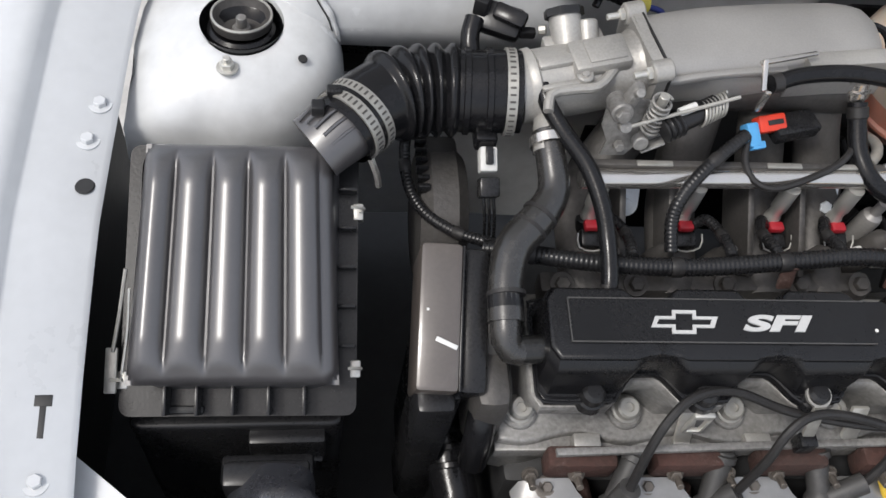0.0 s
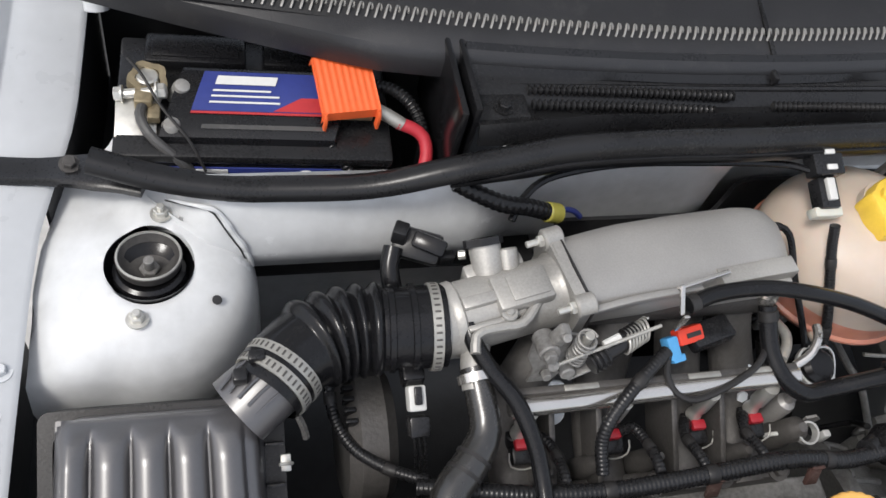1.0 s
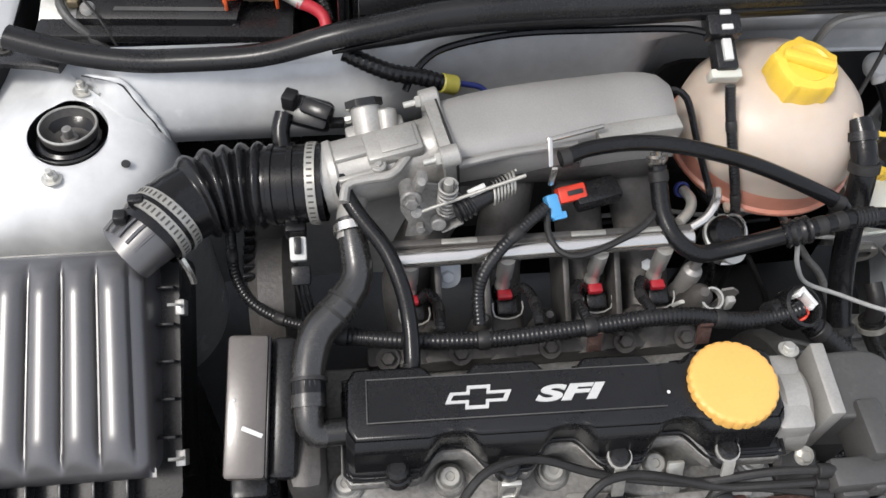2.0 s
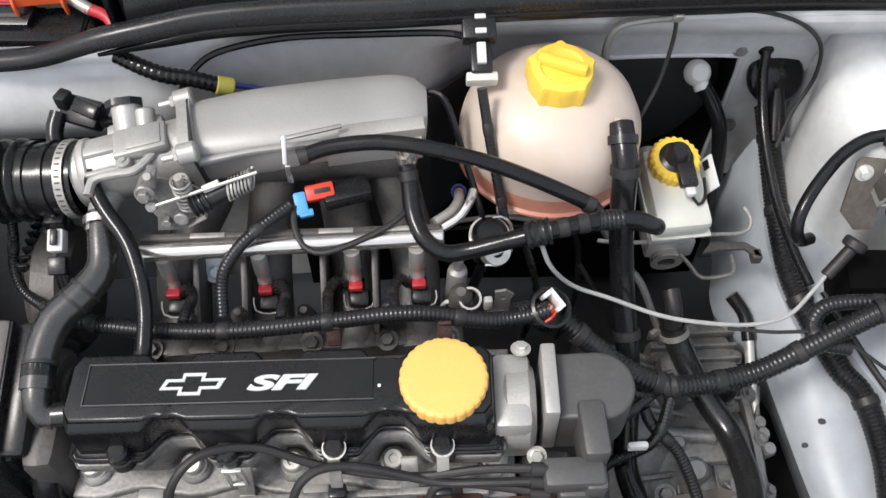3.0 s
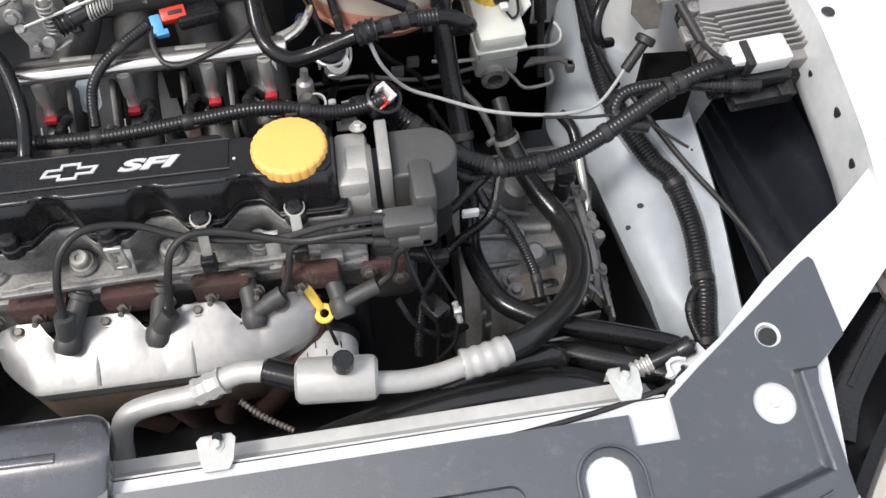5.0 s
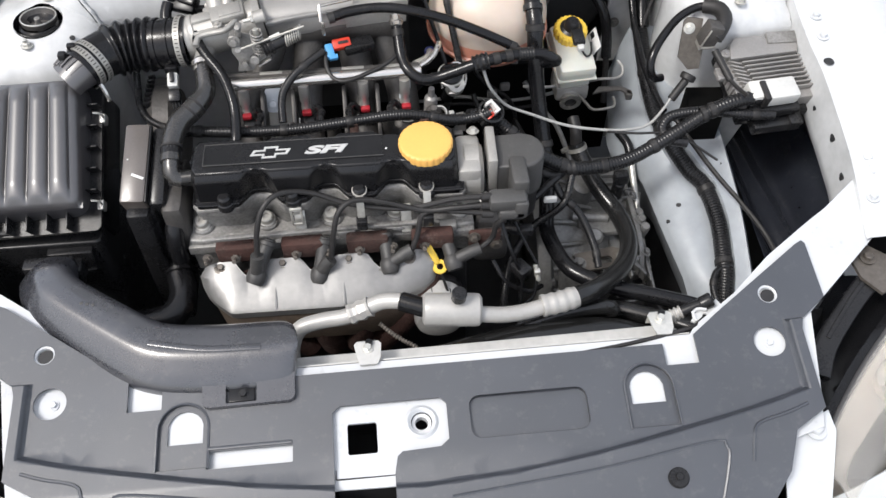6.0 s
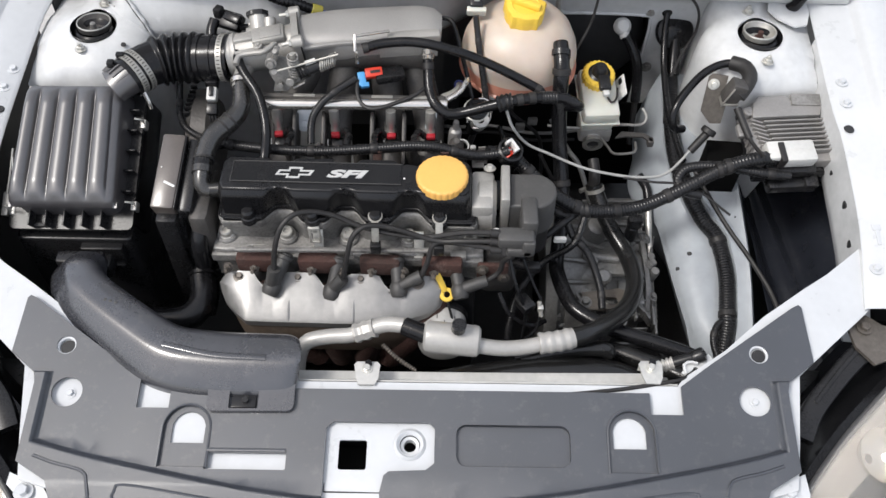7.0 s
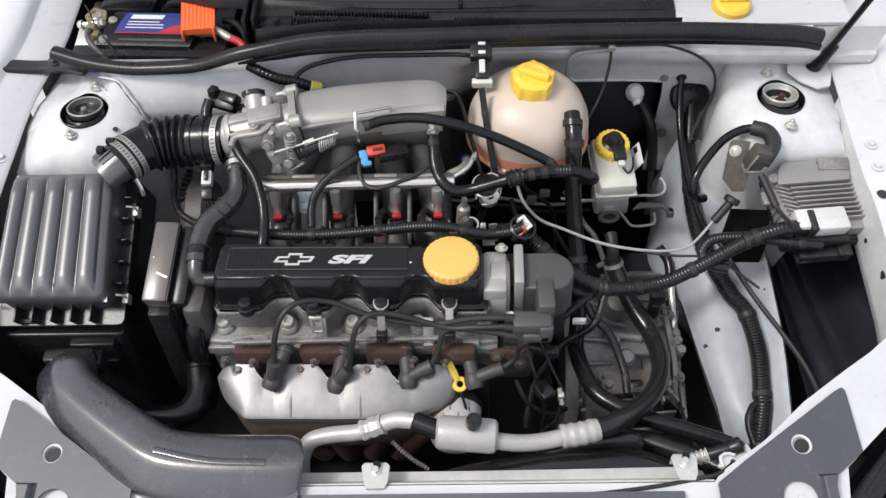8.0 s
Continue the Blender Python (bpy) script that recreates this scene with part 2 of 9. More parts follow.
def tube(pts, r, n=12, step=None, rib=0.0, pitch=0.005, cap=True, radii=None):
    """A hose along a smooth line. rib: depth of its rings, pitch apart. radii: radius factors spread along it."""
    line, length = spline(pts, step or (pitch / 4 if rib else max(0.006, r * 0.7)))
    bm = bmesh.new()
    rings, x = [], None
    for i, p in enumerate(line):
        d = (line[min(i + 1, len(line) - 1)] - line[max(i - 1, 0)]).normalized()
        if x is None:
            x = d.orthogonal().normalized()
        x = (x - d * x.dot(d)).normalized()
        y = d.cross(x)
        s = length * i / (len(line) - 1)
        q = r
        if radii:
            q *= float(np.interp(i / (len(line) - 1), np.linspace(0, 1, len(radii)), radii))
        if rib:
            q -= rib * (0.5 - 0.5 * math.tanh(2.2 * math.sin(2 * math.pi * s / pitch)))
        rings.append([bm.verts.new(p + q * (math.cos(2 * math.pi * k / n) * x + math.sin(2 * math.pi * k / n) * y)) for k in range(n)])
    for a, b in zip(rings, rings[1:]):
        for k in range(n):
            bm.faces.new((a[k], a[(k + 1) % n], b[(k + 1) % n], b[k]))
    if cap:
        bm.faces.new(rings[0][::-1]), bm.faces.new(rings[-1])
    return bm


def arc(cx, cy, r, a0, a1, n=6):
    return [(cx + r * math.cos(radians(a0 + (a1 - a0) * k / n)), cy + r * math.sin(radians(a0 + (a1 - a0) * k / n))) for k in range(n + 1)]


def rounded(x0, y0, x1, y1, r, n=4):
    return arc(x1 - r, y1 - r, r, 0, 90, n) + arc(x0 + r, y1 - r, r, 90, 180, n) + arc(x0 + r, y0 + r, r, 180, 270, n) + arc(x1 - r, y0 + r, r, 270, 360, n)


def circle(cx, cy, r, n=20):
    return [(cx + r * math.cos(2 * math.pi * k / n), cy + r * math.sin(2 * math.pi * k / n)) for k in range(n)]


def plate(outline, holes=(), thick=0.003, z=None, m=None, cut=0.0, lines=()):
    """A sheet with holes. z(x, y) gives its top; cut: size of the grid by which it is divided so as to bend; lines: pairs of points along which it folds."""
    bm = bmesh.new()
    edges = []
    for loop in (outline, *holes):
        vs = [bm.verts.new((x, y, 0)) for x, y in loop]
        edges += [bm.edges.new((vs[i], vs[(i + 1) % len(vs)])) for i in range(len(vs))]
    bmesh.ops.triangle_fill(bm, use_beauty=True, use_dissolve=False, edges=edges)
    if cut:
        xs, ys = [v.co.x for v in bm.verts], [v.co.y for v in bm.verts]
        for k in range(2):
            lo, hi = (min(xs), max(xs)) if k == 0 else (min(ys), max(ys))
            nrm = Vector((1, 0, 0)) if k == 0 else Vector((0, 1, 0))
            s = lo + cut * 0.5
            while s < hi:
                bmesh.ops.bisect_plane(bm, geom=bm.verts[:] + bm.edges[:] + bm.faces[:], plane_co=nrm * s, plane_no=nrm)
                s += cut
    for (ax, ay), (bx, by) in lines:
        bmesh.ops.bisect_plane(bm, geom=bm.verts[:] + bm.edges[:] + bm.faces[:], plane_co=(ax, ay, 0), plane_no=(by - ay, ax - bx, 0))
    bmesh.ops.recalc_face_normals(bm, faces=bm.faces[:])
    if sum(f.normal.z for f in bm.faces) < 0:
        bmesh.ops.reverse_faces(bm, faces=bm.faces[:])
    top = bm.faces[:]
    ret = bmesh.ops.extrude_face_region(bm, geom=top)
    for v in [g for g in ret["geom"] if isinstance(g, bmesh.types.BMVert)]:
        v.co.z -= thick
    if z:
        for v in bm.verts:
            v.co.z += z(v.co.x, v.co.y)
    if m is not None:
        moved(bm, m)
    return bm


def sheet(rows, thick=0.0, close=False):
    """A surface through rows of points; thick gives it a back, offset along its normals."""
    bm = bmesh.new()
    V = [[bm.verts.new(p) for p in row] for row in rows]
    for a, b in zip(V, V[1:]):
        for k in range(len(a) - (0 if close else 1)):
            j = (k + 1) % len(a)
            bm.faces.new((a[k], a[j], b[j], b[k]))
    if thick:
        bm.normal_update()
        bmesh.ops.solidify(bm, geom=bm.faces[:], thickness=thick)
    return bm


def prism(poly, a, b, bev=0.0):
    """A plan outline raised from height a to height b."""
    bm = bmesh.new()
    f = bm.faces.new([bm.verts.new((x, y, a)) for x, y in poly])
    ret = bmesh.ops.extrude_face_region(bm, geom=[f])
    for v in [g for g in ret["geom"] if isinstance(g, bmesh.types.BMVert)]:
        v.co.z = b
    if bev:
        top = [e for e in bm.edges if all(abs(v.co.z - b) < 1e-6 for v in e.verts)]
        bmesh.ops.bevel(bm, geom=top, offset=bev, segments=3, profile=0.5, affect="EDGES")
    return bm


def clamp_band(c, d, r, w=0.010):
    """A worm-drive band with its screw housing."""
    d = Vector(d).normalized()
    m = frame_of(d)
    at = Vector(c) + m @ Vector((0, -r - 0.003, 0))
    out = [lathe([(r, -w / 2), (r + 0.0016, -w / 2), (r + 0.0016, w / 2), (r, w / 2), (r, -w / 2)], c, d, 32)]
    out.append(moved(box((0, 0, 0), (0.016, 0.007, w * 1.1), 0.001), Matrix.Translation(at) @ m.to_4x4()))
    out.append(rod(at + m @ Vector((0.006, -0.002, 0)), at + m @ Vector((0.016, -0.002, 0)), 0.0042, 6))
    return join(*out)


def sweep(path, section, turn=0.0, step=0.01, scale=None, cap=True, up=UP):
    """Carries a closed section of (across, up) pairs along a smooth line, kept upright. scale(s) changes its size."""
    line, length = spline(path, step)
    rows = []
    for i, p in enumerate(line):
        d = (line[min(i + 1, len(line) - 1)] - line[max(i - 1, 0)]).normalized()
        side = d.cross(Vector(up)).normalized()
        top = side.cross(d)
        k = scale(i / (len(line) - 1)) if scale else (1, 1)
        rows.append([p + side * (a * k[0]) + top * (b * k[1]) for a, b in section])
    bm = sheet(rows, close=True)
    if cap:
        bm.verts.ensure_lookup_table()
        n = len(section)
        bm.faces.new([bm.verts[k] for k in range(n)][::-1]), bm.faces.new([bm.verts[len(rows) * n - n + k] for k in range(n)])
    return bm


MID = 0.104  # the car's centre line


# ---- ground and car body ----
def ground():
    m = material("pale_concrete", (0.46, 0.45, 0.43), 0.85, vary=0.25, spot=0.2, bump=0.6, grain=60)
    bm = plate([(-400, -400), (400, -400), (400, 400), (-400, 400)], thick=0.05)
    return tagged(part("ground", bm, m), "pale worn concrete yard under the car", "ground", kind="structure")


ground()
body = thing("car", "white car with a raised bonnet and an open engine bay", "car")


def z_flange(y, side):
    return (0.750 if side > 0 else 0.732) + 0.20 * y


EDGE = {1: ((-0.125, 0.582), (-0.06, 0.592), (0.0, 0.598), (0.05, 0.599), (0.13, 0.599), (0.18, 0.593), (0.35, 0.589), (0.60, 0.570)),
        -1: ((-0.125, 0.590), (-0.06, 0.597), (0.03, 0.598), (0.13, 0.597), (0.20, 0.592), (0.30, 0.584), (0.345, 0.578), (0.38, 0.568), (0.44, 0.553), (0.56, 0.543), (0.95, 0.54))}


def x_edge(y, side):
    ys, xs = zip(*EDGE[side])
    return MID + side * float(np.interp(y, ys, xs))


def fender(side):
    """Bolted flange, shut-line step and the outer skin, from the windscreen to the headlamp."""
    rows = []
    for y in np.linspace(-0.125, 0.95, 38):
        x, z = x_edge(y, side), z_flange(y, side)
        out = max(0.0, 0.03 - y) * 0.5
        prof = [(0.001, -0.006), (0.0, -0.003), (0.003, 0.0), (0.056, 0.002), (0.060, 0.004), (0.064, 0.012), (0.075, 0.018), (0.12 - out * 0.3, 0.012),
                (0.17 - out * 0.5, -0.012), (0.205 - out * 0.7, -0.06), (0.22 - out, -0.14), (0.225 - out, -0.30)]
        rows.append([(x + side * a, y, z + b) for a, b in prof])
    fen = part("fender", sheet(rows, 0.0015), PAINT, body, "white painted fender with a bolted inner flange", 50)
    for y, off in ((0.223, 0.022), (0.187, 0.021), (-0.070, 0.016)) if side > 0 else ((0.231, 0.012), (0.200, 0.016), (-0.050, 0.022)):
        part("bolt", bolt((x_edge(y, side) + side * off, y, z_flange(y, side) + 0.0005), (0, 0, 1), 0.0052, 1.75), PAINT, fen)
    # holes here are near-black discs on the metal, painting the shade inside
    dark = NEAR_BLACK
    y = 0.143 if side > 0 else 0.162
    part("hole", lathe([(0, 0.0012), (0.0065, 0.0012), (0.0075, 0.0)], (x_edge(y, side) + side * 0.012, y, z_flange(y, side) + 0.002), (0, 0, 1), 16), dark, fen, "dark drain hole")
    y = -0.018 if side > 0 else -0.004
    c = Vector((x_edge(y, side) + side * 0.022, y, z_flange(y, side) + 0.0012))
    tilt = Matrix.Translation(c) @ Matrix.Rotation(radians(11.3), 4, "X")
    part("slot", moved(join(box((0, 0.008, 0.0006), (0.012, 0.008, 0.0016), 0.0004), box((0, -0.006, 0.0004), (0.005, 0.024, 0.0014), 0.0004)), tilt), dark if side < 0 else PAINT, fen, "T-shaped slot")
    if side < 0:
        return
    rows = []
    for y in np.linspace(-0.12, 0.30, 18):
        x, z = x_edge(y, side), z_flange(y, side)
        rows.append([(x + side * a, y, z + b) for a, b in ((0.002, -0.004), (0.001, -0.03), (0.000, -0.07), (0.001, -0.085), (0.008, -0.095), (0.05, -0.10))])
    inner = part("inner_panel", sheet(rows, 0.0015), PAINT_DULL, body, "pale inner fender panel")
    for y, dz, r in ((0.045, -0.031, 0.0055), (-0.012, -0.036, 0.0052), (0.11, -0.05, 0.0035)):
        part("hole", lathe([(0, 0.0022), (r, 0.0022), (r, 0)], (x_edge(y, side), y, z_flange(y, side) + dz), (-side, 0, 0), 10, lambda t, q: q * (1 + 0.2 * math.sin(3 * t))), dark, inner, "dark ragged hole")


for side in (1, -1):
    fender(side)


def tower(cx, cy, zt, side):
    """The domed strut mounting that falls to the engine side and runs out to the fender."""
    rings = []
    R = (0.0335, 0.0345, 0.040, 0.055, 0.068, 0.078, 0.084, 0.087, 0.090, 0.094)
    low = (-0.006, -0.0005, 0.0, -0.006, -0.013, -0.024, -0.042, -0.075, -0.15, -0.32)
    reach = 0.13
    n = 72
    for r, h in zip(R, low):
        ring = []
        for k in range(n):
            t = 2 * math.pi * k / n
            o, b = side * math.cos(t), math.sin(t)
            w = min(1, max(0, (o - 0.05) / 0.5))
            w = w * w * (3 - 2 * w) * min(1.0, max(0.0, (b + 0.95) / 0.35))
            g = min(1, max(0, (b - 0.60) / 0.35)) * (1 - w)
            q = r + max(w, g) * (r - 0.0335) / (R[-1] - 0.0335) * (reach - R[-1])
            x, y = cx + q * math.cos(t), cy + q * math.sin(t)
            edge = x_edge(y, side) - side * 0.001
            z_in = zt + h + 0.10 * (y - cy)
            far = min(1.0, max(0.0, (q - 0.04) / 0.07))
            z_out = zt + (z_flange(y, side) - 0.024 - zt) * far
            z_back = zt + 0.01 * far + 0.10 * (y - cy)
            z = z_in * (1 - w - g) + z_out * w + z_back * g
            if (x - edge) * side > 0:
                x, z = edge, min(z, z_flange(y, side) - 0.012)
            ring.append((x, y, z))
        rings.append(ring)
    tw = part("strut_tower", sheet(rings, close=True), PAINT_DULL, body, "white painted domed strut tower")
    c = Vector((cx, cy, zt))
    part("strut_mount", lathe([(0.0345, -0.001), (0.0325, -0.010), (0.0295, -0.013), (0.0275, -0.006), (0.0245, -0.004), (0, -0.022)], c, (0, 0.1, 1), 40), RUBBER, tw, "black rubber strut mount")
    up = c + Vector((0, 0.006, 0.0))
    part("strut_bowl", lathe([(0.0245, -0.006), (0.0255, 0.0015), (0.0238, 0.003), (0.0225, 0.0005), (0.0200, -0.006), (0.0150, -0.010), (0, -0.011)], up, (0, 0.12, 1), 40), STRAP if side > 0 else RUNNER, tw, "shiny bowl over the mount")
    part("strut_ring", lathe([(0.0252, 0.0014), (0.0247, 0.0030), (0.0236, 0.0031), (0.0231, 0.0016)], up, (0, 0.12, 1), 40), ZINC, tw, "thin bright rim")
    part("strut_nut", join(rod(c + Vector((0, 0, -0.016)), c + Vector((0, 0.001, -0.006)), 0.008, 6), rod(c + Vector((0, 0, -0.008)), c + Vector((0, 0.001, 0.004)), 0.0042, 12)), RUST if side > 0 else HEADMETAL, tw, "rusty strut nut")
    for dx, dy, dz in ((-0.009, -0.046, -0.006), (0.010, 0.043, 0.005)) if side < 0 else ((0.001, -0.055, -0.006), (-0.012, 0.045, 0.005)):
        q = c + Vector((dx, dy, dz))
        part("stud", join(bolt(q, (0, 0.05, 1), 0.0058, 1.5), rod(q, q + Vector((0, 0, 0.012)), 0.003, 10)), ZINC, tw)
    if side > 0:
        out = [(0.628, 0.352), (0.640, 0.334), (0.664, 0.318), (0.682, 0.322), (0.690, 0.345), (0.690, 0.372), (0.632, 0.372)]
        part("stay_plate", plate(out, (), 0.003, lambda x, y: 0.8200 + 0.10 * (y - 0.34), cut=0.02), PAINT_DULL, tw, "folded white plate under the bonnet stay")
    if side > 0:  # a near-black block paints the shade of the gap below the control unit's carrier
        part("gap", prism([(0.534, 0.152), (0.590, 0.150), (0.596, 0.194), (0.542, 0.198)], 0.60, 0.694, 0.0), DEEP_SHADE, tw, "near-black block for the shaded gap below the tower")
    if side < 0:
        # near-black disc for the shade in a hole
        part("hole", lathe([(0, 0.001), (0.0035, 0.001), (0.004, 0)], c + Vector((0.0500, -0.032, -0.0075)), (0.25, -0.25, 1), 12), NEAR_BLACK, tw, "dark hole")


tower(-0.392, 0.303, 0.803, -1)
tower(0.612, 0.311, 0.808, 1)


def firewall():
    """The bulkhead below the rubber seal, open at the brake servo."""
    prof = ((0.362, 0.884), (0.363, 0.872), (0.366, 0.862), (0.367, 0.850), (0.362, 0.846), (0.366, 0.828), (0.392, 0.812), (0.402, 0.79), (0.407, 0.762), (0.408, 0.74), (0.412, 0.70), (0.418, 0.62), (0.410, 0.50), (0.40, 0.38))
    xs = sorted({-0.405, -0.395, -0.385, -0.375, -0.365, -0.355, -0.345, 0.75, 0.326, 0.472, *[round(v, 3) for v in np.linspace(-0.335, 0.7, 41)]})
    bm = bmesh.new()
    V = []
    for y, z in prof:
        row = []
        for x in xs:
            lift = 0.012 * min(1, max(0, (x + 0.15) / 0.1))
            k = min(1, max(0, (-0.055 - x) / 0.08))
            k = k * k * (3 - 2 * k)
            fore = float(np.interp(z, (0.38, 0.70, 0.755, 0.768, 0.81, 0.85, 0.872), (0.40, 0.40, 0.335, 0.309, 0.322, 0.338, 0.345)))
            near = min(1, max(0, (0.18 - x) / 0.05))
            y2 = y + (min(y, 0.357) - y) * near * (z > 0.70)
            drop = 0.024 * min(1, max(0, (-0.02 - x) / 0.16)) * min(1, max(0, (z - 0.84) / 0.03))
            back = 0.055 * max(0.0, (-0.345 - x) / 0.06) ** 1.4
            row.append(bm.verts.new((x, y2 * (1 - k) + fore * k + back + (1 - k) * 0.006 * math.sin(x * 7), z + lift * (z > 0.85) - drop - 0.9 * max(0.0, -0.345 - x) * (z > 0.82))))
        V.append(row)
    for i in range(len(prof) - 1):
        for k in range(len(xs) - 1):
            if 0.325 < xs[k] < 0.471 and 0.45 < prof[i + 1][1] < 0.755:
                continue
            bm.faces.new((V[i][k], V[i][k + 1], V[i + 1][k + 1], V[i + 1][k]))
    part("firewall", bm, PAINT_DULL, body, "white painted bulkhead with pressed ribs", 50)
    # near-black box behind the opening, standing in for the shade inside
    part("servo_recess", sheet([[(x, y, z) for x, y, z in ((0.31, 0.425, zz), (0.31, 0.62, zz), (0.49, 0.62, zz), (0.49, 0.425, zz))] for zz in (0.82, 0.10)], 0.002), NEAR_BLACK, body, "near-black box painting the shade behind the bulkhead opening")
    seam = [(-0.374, 0.345, 0.829), (-0.357, 0.334, 0.836), (-0.340, 0.3295, 0.834), (-0.332, 0.3245, 0.823), (-0.325, 0.3195, 0.811), (-0.317, 0.3155, 0.797), (-0.311, 0.3155, 0.772)]
    part("seam_bead", tube(seam, 0.0021, 8, step=0.003, radii=[0.5, 0.9, 0.7, 1.2, 0.8, 1.5, 1.0, 1.4, 0.8, 1.2, 0.6]), PAINT_DULL, body, "smeared seam sealer")
    part("seam_gap", tube([(x - 0.004, y + 0.0008, z - 0.002) for x, y, z in seam], 0.0007, 6), NEAR_BLACK, body, "dark gap beside the sealer")
    part("clip", join(box((-0.174, 0.344, 0.804), (0.007, 0.010, 0.014), 0.002), box((-0.176, 0.340, 0.796), (0.004, 0.004, 0.010), 0.001)), BLACK, body, "black clip")
    part("rib", tube([(0.02, 0.374, 0.846), (0.25, 0.374, 0.845), (0.45, 0.371, 0.85), (0.66, 0.366, 0.853)], 0.006, 8), PAINT_DULL, body)
    part("opening_frame", tube([(0.326, 0.414, 0.50), (0.326, 0.414, 0.745), (0.335, 0.412, 0.758), (0.455, 0.408, 0.760), (0.470, 0.408, 0.747), (0.472, 0.412, 0.67), (0.472, 0.416, 0.50)], 0.0030, 8), PAINT_DULL, body)


firewall()
mat_rows = [[(x, (0.349 + min(1, max(0, (x - 0.13) / 0.05)) * (0.035 + 0.10 * (0.775 - z) + 0.006 * math.sin(x * 7))), z) for x in np.linspace(-0.03, 0.315, 18)] for z in (0.775, 0.755, 0.70, 0.62, 0.56)]
part("sound_mat", sheet(mat_rows, 0.004), NEAR_BLACK, body, "black sound-deadening mat on the bulkhead")
# near-black sheet added to put deep shade over the bulkhead's foot
part("lower_mat", sheet([[(x, 0.388 + 0.004 * math.sin(9 * x + 20 * z), z) for x in np.linspace(-0.03, 0.50, 16)] for z in (0.585, 0.55, 0.48, 0.37)], 0.004), DEEP_SHADE, body)
# bay floor and side walls are near-black, their deep shade put in colour
part("bay_floor", sheet([[(x, y, 0.34) for x in (-0.62, 0.1, 0.82)] for y in (-0.42, 0.0, 0.45)], 0.002), NEAR_BLACK, body, "near-black floor closing the engine bay, for its deep shade")
part("side_wall", sheet([[(-0.56, y, z) for y in (-0.4, 0.0, 0.45)] for z in (0.75, 0.34)], 0.002), NEAR_BLACK, body)
liner = [[(0.636 + 0.13 * t, y, 0.590 - 0.075 * math.sin(math.pi * (0.15 + 0.85 * t)) + 0.006 * math.sin(16 * t + 9 * y)) for t in np.linspace(0, 1, 40)] for y in np.linspace(-0.14, 0.32, 18)]
part("wheel_liner", sheet(liner, 0.002), LINER, body, "dark plastic wheel arch liner", 50)
part("side_wall", sheet([[(0.775, y, z) for y in (-0.4, 0.0, 0.45)] for z in (0.64, 0.34)], 0.002), NEAR_BLACK, body)


WING_LOOM = ((-0.13, 0.545, 0.552), (-0.10, 0.550, 0.560), (-0.06, 0.561, 0.569), (-0.039, 0.564, 0.571), (0.02, 0.569, 0.586), (0.08, 0.561, 0.600), (0.109, 0.543, 0.606), (0.16, 0.522, 0.620), (0.206, 0.510, 0.632), (0.25, 0.506, 0.648), (0.307, 0.508, 0.664), (0.36, 0.508, 0.690))


def apron():
    """The pressed inner wing: it rises from the gearbox side to the groove of the loom and a flat outer strip."""
    at = lambda y, table: float(np.interp(y, *zip(*table)))
    rows = []
    for y in np.linspace(0.36, -0.16, 40):
        xi = at(y, ((-0.16, 0.548), (-0.10, 0.530), (-0.05, 0.515), (0.03, 0.500), (0.136, 0.488), (0.178, 0.472), (0.205, 0.452), (0.235, 0.452), (0.28, 0.466), (0.36, 0.474)))
        zi = at(y, ((-0.16, 0.510), (-0.07, 0.522), (-0.04, 0.543), (0.03, 0.556), (0.14, 0.564), (0.23, 0.556), (0.36, 0.566)))
        xc, zc = at(y, [(a, b) for a, b, c in WING_LOOM]), at(y, [(a, c) for a, b, c in WING_LOOM]) - 0.014
        xo = at(y, ((-0.16, 0.600), (-0.09, 0.597), (0.0, 0.604), (0.05, 0.605), (0.13, 0.603), (0.36, 0.602)))
        zo = at(y, ((-0.16, 0.548), (-0.08, 0.562), (0.0, 0.583), (0.05, 0.598), (0.13, 0.618), (0.36, 0.66)))
        xc = min(xc, xo - 0.028)
        row = [(xi + 0.040, y, zi - 0.12), (xi + 0.008, y, zi - 0.030), (xi, y, zi - 0.010), (xi + 0.003, y, zi - 0.002)]
        for t in (0.12, 0.35, 0.6, 0.82):
            row.append((xi + (xc - 0.012 - xi) * t, y, zi + (zc - zi) * t + 0.008 * math.sin(math.pi * t)))
        row += [(xc - 0.012, y, zc + 0.001), (xc, y, zc - 0.003), (xc + 0.012, y, zc), (xc + 0.016, y, max(zc, zo) + 0.003), (xo - 0.008, y, zo + 0.004), (xo - 0.003, y, zo + 0.007), (xo, y, zo + 0.003), (xo + 0.002, y, zo - 0.03), (xo + 0.004, y, zo - 0.16)]
        rows.append(row)
    ap = part("inner_wing", sheet(rows, 0.0015), PAINT_SHADED, body, "dusty white inner wing panel, toned down for shade, with small holes", 40)
    # uncut panel: each hole's shade is a small near-black disc
    for x, y, z, r in ((0.522, 0.064, 0.5775, 0.0036), (0.5404, -0.019, 0.5605, 0.0042), (0.504, 0.045, 0.5635, 0.0028), (0.474, 0.225, 0.5885, 0.0042), (0.484, 0.186, 0.5755, 0.0032), (0.590, 0.108, 0.6155, 0.0022)):
        part("hole", lathe([(0, 0.0025), (r, 0.0025), (r, -0.006)], (x, y, z), (-0.3, -0.15, 1), 10, lambda t, q: q * (1 + 0.15 * math.sin(2 * t))), NEAR_BLACK, ap)


apron()
